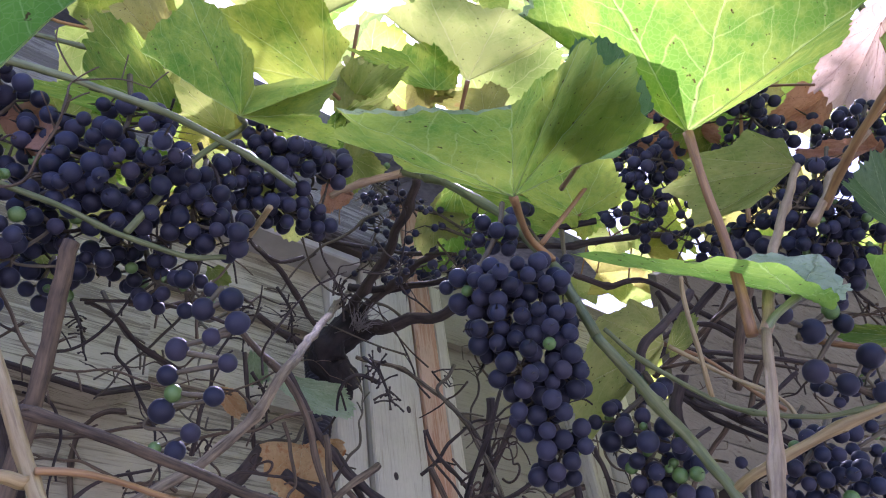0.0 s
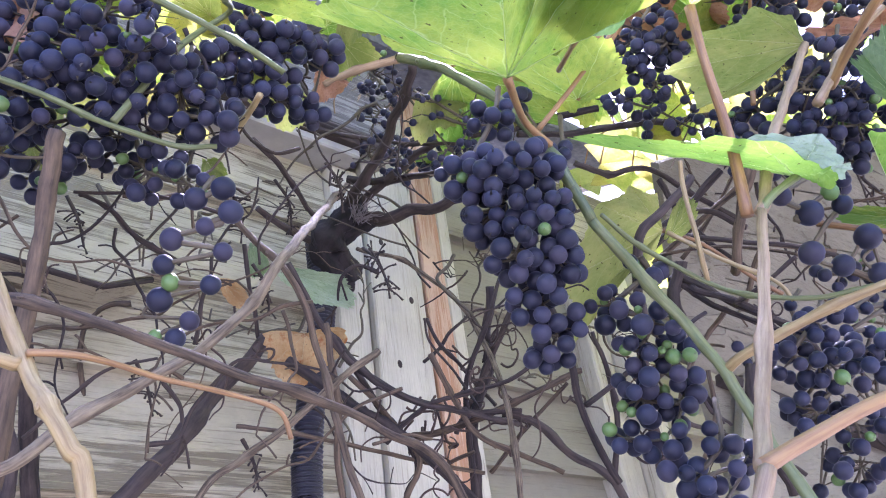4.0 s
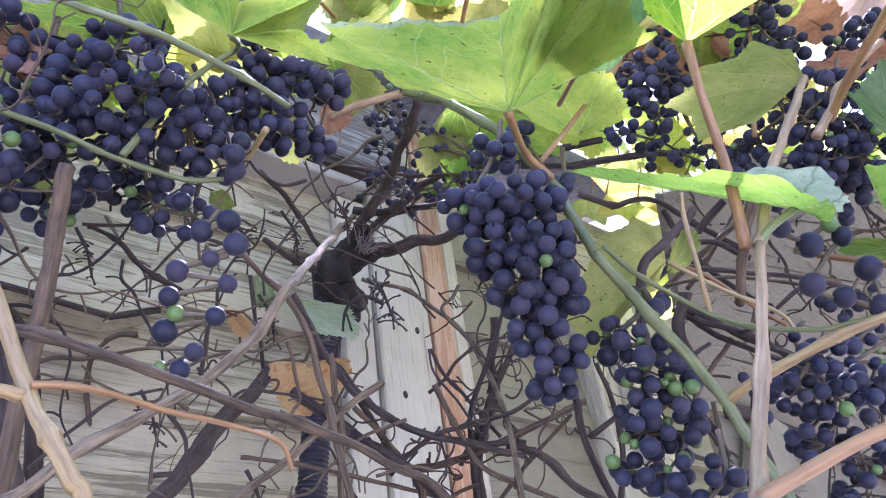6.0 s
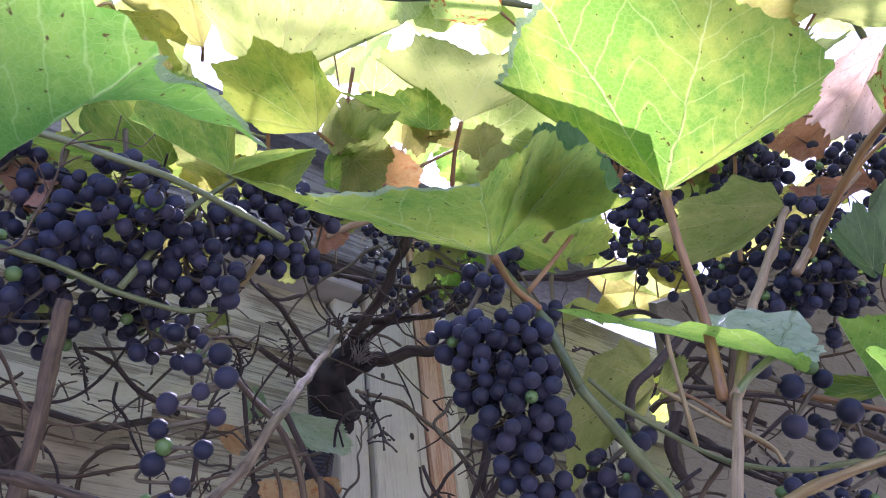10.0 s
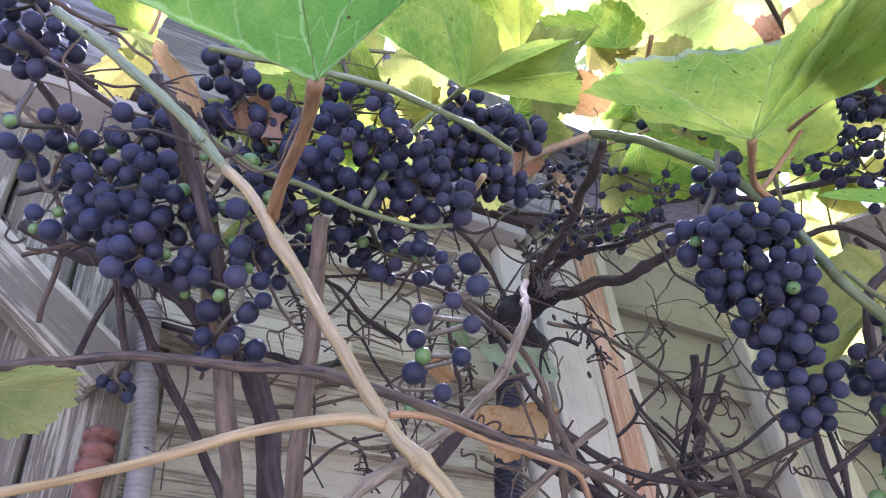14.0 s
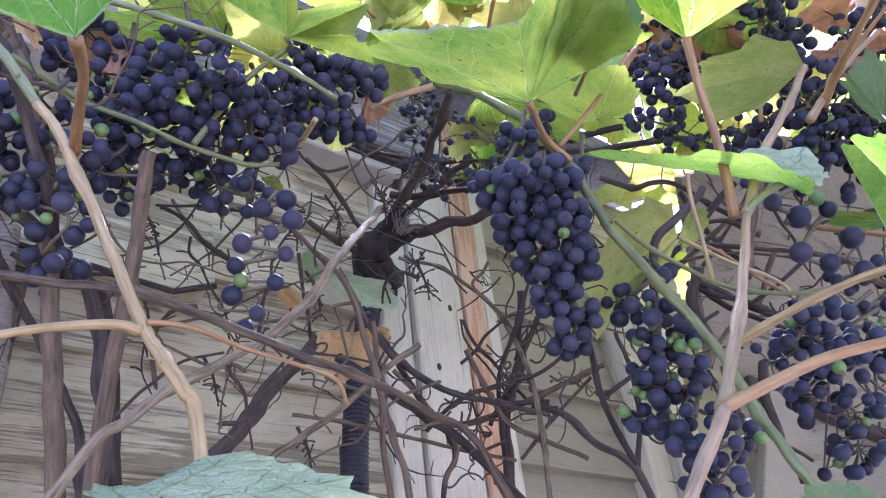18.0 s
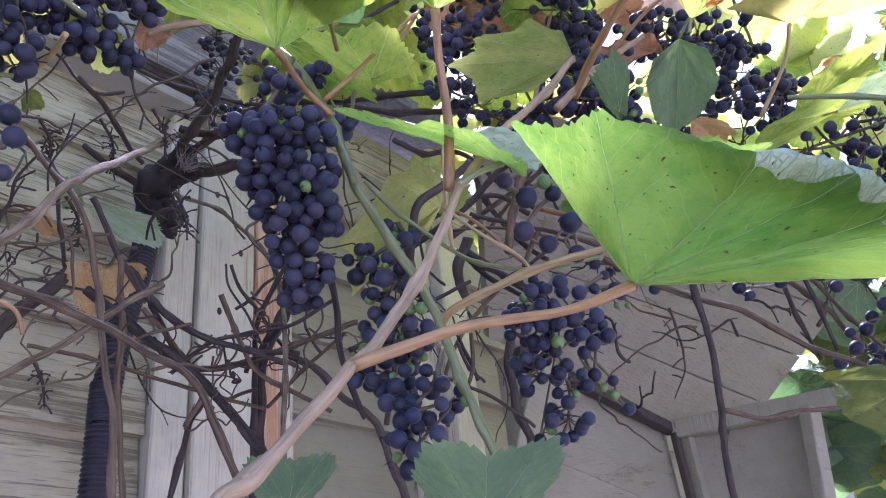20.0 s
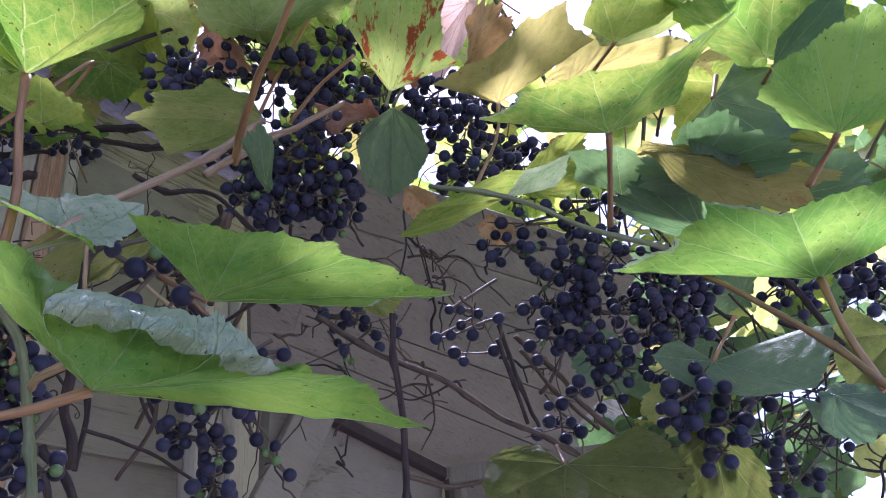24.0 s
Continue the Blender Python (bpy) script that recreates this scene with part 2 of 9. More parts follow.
OLDWOOD = painted_wood("grey_wood", 0, (0.30, 0.29, 0.26), (0.10, 0.09, 0.08), 0.50)
STAIN = painted_wood("rust_stain", 2, (0.70, 0.49, 0.30), (0.46, 0.23, 0.10), 0.52)
ROOF = plain("roof_felt", (0.10, 0.10, 0.10), (0.2, 0.2, 0.19), 90.0, 0.9)
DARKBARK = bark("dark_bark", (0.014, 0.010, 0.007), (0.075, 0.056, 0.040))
BARK = bark("brown_bark", (0.028, 0.020, 0.010), (0.16, 0.115, 0.062))
GREYBARK = bark("grey_bark", (0.040, 0.029, 0.016), (0.30, 0.24, 0.135), depth=0.0035)
STAKE = bark("stake_wood", (0.050, 0.035, 0.018), (0.16, 0.112, 0.058))
TAN = bark("tan_cane", (0.22, 0.15, 0.052), (0.43, 0.33, 0.135), rough=0.5, depth=0.0006)
PALE = bark("pale_cane", (0.19, 0.128, 0.060), (0.39, 0.285, 0.145), rough=0.55, depth=0.0006)
GREEN = bark("green_cane", (0.08, 0.105, 0.03), (0.20, 0.225, 0.085), rough=0.5, depth=0.0005)
RED = bark("red_stalk", (0.17, 0.085, 0.032), (0.35, 0.21, 0.072), rough=0.45, depth=0.0004)
TENDRIL = bark("tendril_skin", (0.03, 0.02, 0.015), (0.11, 0.075, 0.05))
STALK = bark("bunch_stalk", (0.05, 0.042, 0.025), (0.15, 0.125, 0.065), rough=0.6)
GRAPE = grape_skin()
UNRIPE = soft_green("unripe_skin", (0.06, 0.13, 0.03), (0.17, 0.28, 0.07))
LEAF = leaf_skin("green_leaf", (0.100, 0.205, 0.030), (0.30, 0.35, 0.070), (0.45, 0.515, 0.25), (1.68, 1.62, 1.05))
VIVID = leaf_skin("vivid_leaf", (0.085, 0.21, 0.028), (0.195, 0.325, 0.055), (0.34, 0.47, 0.18), (1.75, 1.6, 1.3), (0.70, 0.75, (0.06, 0.06, 0.02)), through_share=0.66)
DEEP = leaf_skin("deep_leaf", (0.07, 0.155, 0.045), (0.15, 0.25, 0.085), (0.27, 0.36, 0.19), (1.3, 1.3, 1.15), through_share=0.5, sky_sheen=0.12)
LIME = leaf_skin("lime_leaf", (0.20, 0.28, 0.068), (0.37, 0.41, 0.145), (0.46, 0.48, 0.24), (1.4, 1.32, 1.0), (0.68, 0.78, (0.33, 0.19, 0.06)))
YELLOW = leaf_skin("yellow_leaf", (0.31, 0.31, 0.075), (0.49, 0.45, 0.145), (0.28, 0.23, 0.08), (1.05, 1.0, 0.85), (0.60, 0.78, (0.38, 0.20, 0.07)))
BLOTCHED = leaf_skin("blotched_leaf", (0.20, 0.31, 0.07), (0.34, 0.43, 0.12), (0.45, 0.46, 0.2), (1.65, 1.55, 1.15), (0.53, 0.58, (0.22, 0.06, 0.02)))
DRIED = leaf_skin("dried_leaf", (0.28, 0.13, 0.06), (0.50, 0.30, 0.18), (0.36, 0.2, 0.1), (1.3, 1.1, 0.9), through_share=0.3, gloss=0.6)
PARCHED = leaf_skin("parched_leaf", (0.50, 0.30, 0.11), (0.66, 0.50, 0.24), (0.5, 0.36, 0.16), (1.2, 1.1, 0.9), (0.55, 0.66, (0.46, 0.20, 0.06)), through_share=0.3, gloss=0.6)
OLIVE = leaf_skin("olive_leaf", (0.085, 0.12, 0.025), (0.17, 0.20, 0.05), (0.24, 0.27, 0.10), (1.3, 1.25, 1.0), (0.64, 0.70, (0.06, 0.05, 0.015)), through_share=0.55)
# pale leaf colour with the sky's reflection put into it
PALE_SHEEN = leaf_skin("pale_sheen_leaf", (0.25, 0.37, 0.17), (0.46, 0.56, 0.33), (0.28, 0.40, 0.21), (1.0, 1.05, 0.8), through_share=0.34, gloss=0.26)
WILTED = leaf_skin("wilted_leaf", (0.44, 0.33, 0.26), (0.60, 0.49, 0.40), (0.4, 0.26, 0.2), (1.2, 1.1, 1.0), through_share=0.4, gloss=0.6)
VEIN_GREEN = soft_green("vein_green", (0.60, 0.70, 0.36), (0.72, 0.78, 0.46), 0.75)
VEIN_TAN = soft_green("vein_tan", (0.66, 0.62, 0.36), (0.76, 0.72, 0.44), 0.75)
VEIN_BROWN = soft_green("vein_brown", (0.24, 0.13, 0.06), (0.34, 0.20, 0.10))
VEINS = {LEAF: VEIN_GREEN, VIVID: VEIN_GREEN, DEEP: VEIN_GREEN, LIME: VEIN_TAN, OLIVE: VEIN_GREEN, YELLOW: VEIN_TAN, BLOTCHED: VEIN_GREEN, DRIED: VEIN_BROWN, PARCHED: VEIN_TAN, WILTED: VEIN_BROWN, PALE_SHEEN: VEIN_GREEN}
CONDUIT = plain("grey_plastic", (0.15, 0.145, 0.11), (0.25, 0.24, 0.185), 60.0, 0.5)
BLACKPIPE = plain("black_plastic", (0.012, 0.013, 0.018), (0.03, 0.03, 0.04), 60.0, 0.42)
RUST = plain("rusty_iron", (0.11, 0.045, 0.025), (0.26, 0.125, 0.075), 90.0, 0.8)
SILK = bark("spider_silk", (0.16, 0.14, 0.12), (0.36, 0.33, 0.29))
OLDBARK = bark("old_bark", (0.006, 0.005, 0.004), (0.035, 0.027, 0.022), depth=0.004)
# unseen ground, kept pale so that it throws fill light up
GROUND_BOUNCE = plain("bounce_ground", (0.17, 0.155, 0.135), (0.32, 0.30, 0.265), 30.0, 0.95, depth=0.02)


# ---------- mesh helpers ----------
def to_mesh(bm, name, material, smooth=True):
    me = bpy.data.meshes.new(name)
    bm.normal_update()
    bm.to_mesh(me)
    bm.free()
    me.materials.append(material)
    if smooth:
        me.polygons.foreach_set("use_smooth", [True] * len(me.polygons))
    return me


def part(name, bm, material, parent, label="", smooth=True):
    ob = new(name, to_mesh(bm, name, material, smooth))
    ob.parent = parent
    if label:
        ob["label"] = label
    return ob


def thing(name, at, label, category, group="", kind=""):
    ob = new(name)
    ob.empty_display_size = 0.02
    ob.location = at
    return tagged(ob, label, category, group, kind)


def box(x0, x1, y0, y1, z0, z1, bevel=0.002):
    bm = bmesh.new()
    bmesh.ops.create_cube(bm, size=1.0)
    for v in bm.verts:
        v.co = Vector(((x0 + x1) / 2 + v.co.x * (x1 - x0), (y0 + y1) / 2 + v.co.y * (y1 - y0), (z0 + z1) / 2 + v.co.z * (z1 - z0)))
    if bevel:
        bmesh.ops.bevel(bm, geom=bm.edges[:], offset=bevel, segments=1, affect="EDGES")
    return bm


def spline(points, steps):
    """A smooth line through the points."""
    pts = [Vector(p) for p in points]
    if len(pts) == 2:
        pts = [pts[0], pts[0].lerp(pts[1], 0.5), pts[1]]
    ext = [pts[0] * 2 - pts[1]] + pts + [pts[-1] * 2 - pts[-2]]
    out = []
    for i in range(1, len(ext) - 2):
        a, b, c, d = ext[i - 1:i + 3]
        for k in range(steps):
            t = k / steps
            out.append(0.5 * ((2 * b) + (c - a) * t + (2 * a - 5 * b + 4 * c - d) * t * t + (3 * b - a - 3 * c + d) * t ** 3))
    out.append(pts[-1])
    return out


def tube(bm, line, radius, sides=8, rough=0.0, seed=0):
    """A rounded rod along a line; radius is a function of 0..1. Its UV runs round and along it."""
    uv = bm.loops.layers.uv.verify()
    rings, n = [], len(line)
    up = Vector((0.3, 0.2, 0.9)).normalized()
    along = 0.0
    places = []
    for i, p in enumerate(line):
        d = (line[min(i + 1, n - 1)] - line[max(i - 1, 0)])
        d = d.normalized() if d.length > 1e-9 else Vector((0, 0, 1))
        a = d.cross(up)
        a = a.normalized() if a.length > 1e-4 else d.orthogonal().normalized()
        up = a.cross(d)
        if i:
            along += (p - line[i - 1]).length
        places.append(along)
        r = radius(i / (n - 1))
        ring = []
        for k in range(sides):
            w = 2 * math.pi * k / sides
            rr = r * (1 + rough * noise.noise(Vector((p.x * 90 + seed, p.y * 90 + math.cos(w) * 1.3, p.z * 90 + math.sin(w) * 1.3))))
            ring.append(bm.verts.new(p + (a * math.cos(w) + up * math.sin(w)) * rr))
        rings.append(ring)
    for i in range(n - 1):
        for k in range(sides):
            f = bm.faces.new((rings[i][k], rings[i][(k + 1) % sides], rings[i + 1][(k + 1) % sides], rings[i + 1][k]))
            for loop, (uu, vv) in zip(f.loops, ((k, i), (k + 1, i), (k + 1, i + 1), (k, i + 1))):
                loop[uv].uv = (uu / sides, places[vv] * 12)
    for ring in (rings[0][::-1], rings[-1]):
        bm.faces.new(ring)


CANES = []


def cane(name, points, r0, r1, material, label, nodes=0, steps=7, rough=0.25, sides=9):
    """A woody shoot through the points, swollen where buds and stalks sit."""
    if material in (DARKBARK, BARK, GREYBARK) and r0 < 0.012:
        r0, r1 = r0 * 0.82, r1 * 0.82
    line = spline(points, steps)
    seed = len(CANES) * 3.7
    total = len(line)
    for i in range(1, total - 1):
        q = line[i] * 35
        line[i] = line[i] + Vector((noise.noise(q + Vector((seed, 0, 0))), noise.noise(q + Vector((0, seed, 5))), noise.noise(q + Vector((9, 0, seed))))) * r0 * (0.9 if material in (DARKBARK, BARK, GREYBARK) else 0.5)

    def radius(s):
        r = r0 + (r1 - r0) * s
        if nodes:
            k = abs((s * nodes) % 1.0 - 0.5)
            r *= 1 + 0.38 * math.exp(-((k / 0.055) ** 2))
        return r

    bm = bmesh.new()
    tube(bm, line, radius, sides, rough, seed)
    ob = new(name, to_mesh(bm, name, material))
    CANES.append(ob)
    for k in range(nodes):
        i = min(int((k + 0.5) / nodes * (total - 1)), total - 2)
        d = (line[i + 1] - line[i]).normalized()
        out = d.orthogonal().normalized()
        out = Matrix.Rotation(seed + k * 3.14, 3, d) @ out
        r = (r0 + (r1 - r0) * (k + 0.5) / nodes)
        bud = bmesh.new()
        tube(bud, [line[i] + out * r * 0.7, line[i] + out * r * 1.25 + d * r * 0.5, line[i] + out * r * 1.5 + d * r * 1.1], lambda s: r * (0.62 - 0.5 * s), 6, 0.2)
        part("bud", bud, material, ob)
    return tagged(ob, label, "vine", "canes of the vine")


# ---------- leaves ----------
SHAPE = ((0, 1.0), (14, 0.90), (26, 0.76), (40, 0.86), (48, 0.88), (62, 0.75), (80, 0.72), (95, 0.58), (112, 0.44), (130, 0.34), (150, 0.27), (168, 0.16))


def reach(deg, lobing):
    a = abs(deg)
    for (a0, r0), (a1, r1) in zip(SHAPE, SHAPE[1:]):
        if a <= a1:
            s = (a - a0) / (a1 - a0)
            s = s * s * (3 - 2 * s)
            r = r0 + (r1 - r0) * s
            if a < 80:
                plain_r = 1.0 - 0.28 * (a / 80) ** 1.3
                r = plain_r + (r - plain_r) * lobing
            return r
    return 0.16


def blade(length, width, seed, lobing=0.7, fold=0.06, droop=0.02, cup=0.0, wave=0.05, curl=0.0, rings=13, segs=132, bite=0, lift=(0.0, 0.0), arch=(0.0, 0.0), open_base=0.0, waist=(0.0, 0.0, 42, 21)):
    """A vine leaf in its own frame: the stalk's end at the origin, the tip along +x, the upper side along +z."""
    rng = random.Random(seed)
    bm = bmesh.new()
    uv = bm.loops.layers.uv.verify()
    grid, flat = [], {}
    p1, p2, p3 = rng.uniform(0, 6), rng.uniform(0, 6), rng.uniform(0, 6)
    centre = bm.verts.new((0, 0, 0))
    flat[centre] = (0.0, 0.0)
    for i in range(1, rings + 1):
        rho = (i / rings) ** 0.85
        row = []
        for k in range(segs + 1):
            deg = -168 + 336 * k / segs
            th = radians(deg)
            r = reach(deg, lobing) * (1 - open_base * min(1.0, max(0.0, (abs(deg) - 80) / 22))) * (1 - waist[1 if deg > 0 else 0] * math.exp(-((abs(deg) - waist[2]) / waist[3]) ** 2))
            tooth = abs(((k / segs * 33 + 0.22 * math.sin(k * 0.7 + p1)) % 1.0) - 0.5) * 2
            r *= 1 + (0.088 * tooth - 0.035) * rho ** 6 + 0.035 * math.sin(5 * th + p2) * rho ** 2
            if bite and rho > 0.55 and abs(deg - bite) < 9:
                r *= 0.8
            x, y = r * rho * math.cos(th), r * rho * math.sin(th)
            z = fold * abs(y) - droop * max(x, 0) ** 2 + cup * (x * x + y * y)
            z += wave * rho ** 2 * math.sin(3 * th + p1) + 0.5 * wave * rho ** 3 * math.sin(7 * th + p3)
            z += 0.02 * math.sin(th * 22 + 3 * rho * 8 + p2) * rho * (1 - rho * 0.5)
            k_side = 1 if y > 0 else 0
            z += lift[k_side] * rho * min(1.0, max(0.0, (abs(deg) - 66) / 40)) + arch[k_side] * 4 * min(abs(y) / 0.72, 1.0) * (1 - min(abs(y) / 0.72, 1.0))
            if curl and rho > 0.6:
                z += curl * (rho - 0.6) ** 1.5 * (0.6 + 0.4 * math.sin(2 * th + p3))
            v = bm.verts.new((x * length, y * width, z * (length + width) / 2))
            flat[v] = (x, y)
            row.append(v)
        grid.append(row)
    for k in range(segs):
        faces = [(centre, grid[0][k], grid[0][k + 1])]
        for i in range(rings - 1):
            faces.append((grid[i][k], grid[i + 1][k], grid[i + 1][k + 1], grid[i][k + 1]))
        for f in faces:
            face = bm.faces.new(f)
            for loop in face.loops:
                a, b = flat[loop.vert]
                loop[uv].uv = (a / 2.5 + 0.5, b / 2.5 + 0.5)
    return bm


LEAVES = []


def leaf(base, tip, left, right, material, label, stalk=None, stalk_mat=None, stalk_r=0.0016, sheen_half=False, **shape):
    """A leaf by the place of its stalk's end, its tip and its two side lobes, folded along the midrib; stalk: the places from its foot to the blade."""
    b, t, l, r = (Vector(p) for p in (base, tip, left, right))
    x = t - b
    yl, yr = (l - b - x * 0.16) / 0.70, (r - b - x * 0.16) / 0.70
    z = x.cross(r - l).normalized() * (x.length + (yl.length + yr.length) / 2) / 2
    ob = thing("vine_leaf", b, label, "leaf", "leaves of the vine")
    bm = blade(1.0, 1.0, len(LEAVES) * 7 + 3, **shape)
    for v in bm.verts:
        p = v.co
        v.co = x * p.x + (yr * p.y if p.y > 0 else yl * -p.y) + z * p.z
    bm.verts.ensure_lookup_table()
    segs, rows = 132, 13
    ribs = []
    for deg in (0, 38, -38, 78, -78):
        k = round((deg + 168) / 336 * segs)
        ribs.append([bm.verts[0].co.copy()] + [bm.verts[1 + i * (segs + 1) + k].co.copy() for i in range(rows - 1)])
    body = part("blade", bm, material, ob)
    if sheen_half:
        # the half beyond the midrib stands up; its pale material paints sky sheen on it
        body.data.materials.append(PALE_SHEEN)
        for f in body.data.polygons:
            if all(v == 0 or (v - 1) % (segs + 1) <= segs // 2 for v in f.vertices):
                f.material_index = 1
    for i, rib in enumerate(ribs):
        bm = bmesh.new()
        thick = x.length * (0.0028 if i == 0 else 0.0020)
        tube(bm, rib, lambda s: thick * (1 - 0.85 * s), 5)
        part("vein", bm, VEINS[material], body)
    if stalk:
        bm = bmesh.new()
        line = [p - b for p in spline([*stalk, b], 6)]
        tube(bm, line, lambda s: stalk_r * (1.35 - 0.5 * s if s < 0.7 else 1.0 + 0.9 * (s - 0.7)), 8, 0.1)
        part("stalk", bm, stalk_mat or RED, ob)
    LEAVES.append(ob)
    return ob


VEIN_ANGLES = {5: (-78, -38, 0, 38, 78), 6: (-78, -38, 0, 38, 78, 125), 7: (-125, -78, -38, 0, 38, 78, 125), 8: (-125, -78, -38, 0, 38, 78, 125, 150)}


def vein_leaf(base, veins, material, label, stalk=None, stalk_mat=None, stalk_r=0.0016, sinus=0.08, wave=0.02, rim=(), top=()):
    """A vine leaf spanned between its main veins, which fan out from the stalk's end to the lobes; each vein runs
    through its places.
    rim: sectors whose margin has pale sky sheen painted on; top: sectors whose outer part, lying over, has it."""
    b = Vector(base)
    seed = len(LEAVES) * 5.3
    n, rows, cols = len(veins), 16, 20
    lines = []
    for pts in veins:
        line = spline([b, *pts], 12)
        lengths = [0.0]
        for p, q in zip(line, line[1:]):
            lengths.append(lengths[-1] + (q - p).length)
        lines.append((line, lengths))

    def on_vein(i, s):
        line, lengths = lines[i]
        want = min(s, 1.0) * lengths[-1]
        k = 0
        while k < len(line) - 2 and lengths[k + 1] < want:
            k += 1
        p = line[k].lerp(line[k + 1], (want - lengths[k]) / max(lengths[k + 1] - lengths[k], 1e-9))
        return p + (line[-1] - line[-2]).normalized() * max(0.0, s - 1.0) * lengths[-1] - b

    size = sum(l[1][-1] for l in lines) / n
    normal = Vector((0, 0, 0))
    for i in range(n - 1):
        normal += (lines[i][0][-1] - b).cross(lines[i + 1][0][-1] - b)
    normal.normalize()
    angles = VEIN_ANGLES[n]
    bm = bmesh.new()
    uv = bm.loops.layers.uv.verify()
    flat = {}
    centre = bm.verts.new((0, 0, 0))
    flat[centre] = (0.5, 0.5)
    grid = []
    total = (n - 1) * cols
    for k in range(total + 1):
        i, u = min(k // cols, n - 2), 0.0
        u = k / cols - i
        hump = math.sin(math.pi * u)
        tooth = ((k * 7.0 / cols + 0.3 * math.sin(k * 0.9 + seed)) % 1.0)
        tooth = tooth / 0.7 if tooth < 0.7 else (1 - tooth) / 0.3
        column = []
        for j in range(1, rows + 1):
            s = 1 - (1 - j / rows) ** 1.25
            m = (1 - sinus * hump) * (1 + 0.03 * math.sin(k * 0.31 + seed)) * (1 + (0.034 * tooth - 0.018) * s ** 9)
            a, c = on_vein(i, s * m), on_vein(i + 1, s * m)
            mix = a.lerp(c, u)
            if a.length > 1e-6 and c.length > 1e-6 and mix.length > 1e-6:
                mix = mix.normalized() * (mix.length * 0.35 + 0.65 * (a.length * (1 - u) + c.length * u))
            q = (b + mix) * 55 + Vector((seed, 0, 0))
            lift = hump * s * (1 - 0.5 * s) * 0.05 + wave * noise.noise(q) * s + 0.012 * noise.noise(q * 3.5) * min(1.0, 2 * s)
            lift += 0.010 * hump * math.sin((s - 0.35 * abs(u - 0.5)) * 34) * s
            v = bm.verts.new(mix + normal * lift * size)
            th = radians(angles[i] + (angles[i + 1] - angles[i]) * u)
            flat[v] = (0.5 + 0.4 * s * m * math.cos(th), 0.5 + 0.4 * s * m * math.sin(th))
            column.append(v)
        grid.append(column)
    for k in range(total):
        i = min(k // cols, n - 2)
        for j in range(rows):
            f = (centre, grid[k][0], grid[k + 1][0]) if j == 0 else (grid[k][j - 1], grid[k][j], grid[k + 1][j], grid[k + 1][j - 1])
            face = bm.faces.new(f)
            if (i in top and len(veins[i]) == 1) or (i in top and j >= 11) or (i in rim and j >= 15):
                face.material_index = 1
            for loop in face.loops:
                loop[uv].uv = flat[loop.vert]
    ribs = [[Vector((0, 0, 0))] + [v.co.copy() for v in grid[i * cols][:rows - 1]] for i in range(n)]
    ob = thing("vine_leaf", b, label, "leaf", "leaves of the vine")
    body = part("blade", bm, material, ob)
    if rim or top:
        body.data.materials.append(PALE_SHEEN)
    for rib in ribs:
        bm = bmesh.new()
        tube(bm, rib, lambda s: size * 0.0018 * (1 - 0.8 * s), 5)
        part("vein", bm, VEINS[material], body)
    if stalk:
        bm = bmesh.new()
        line = [p - b for p in spline([*stalk, b], 6)]
        tube(bm, line, lambda s: stalk_r * (1.35 - 0.5 * s if s < 0.7 else 1.0 + 0.9 * (s - 0.7)), 8, 0.1)
        part("stalk", bm, stalk_mat or RED, ob)
    LEAVES.append(ob)
    return ob



# ---------- grapes ----------
def berry_mesh(name, squash, material, bump_at=0.0):
    bm = bmesh.new()
    bmesh.ops.create_icosphere(bm, subdivisions=3, radius=1.0)
    for v in bm.verts:
        n = 1 + 0.035 * noise.noise(v.co * 1.4 + Vector((bump_at, 0, 0)))
        if v.co.z > 0.9:
            n *= 1 - (v.co.z - 0.9) * 0.9
        v.co = Vector((v.co.x * n, v.co.y * n, v.co.z * n * squash))
    return to_mesh(bm, name, material)


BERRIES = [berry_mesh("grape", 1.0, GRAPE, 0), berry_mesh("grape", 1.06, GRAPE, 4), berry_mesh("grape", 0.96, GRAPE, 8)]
GREENS = [berry_mesh("unripe_grape", 1.08, UNRIPE, 2)]
BUNCHES = []
bm = bmesh.new()
tube(bm, [Vector((0, 0, 0)), Vector((0.35, 0.2, 0.35)), Vector((0.25, 0.1, 0.75)), Vector((0, 0, 1))], lambda s: 0.9 if s < 0.9 else 1.7, 5)
PEDICEL = to_mesh(bm, "stalk", STALK)


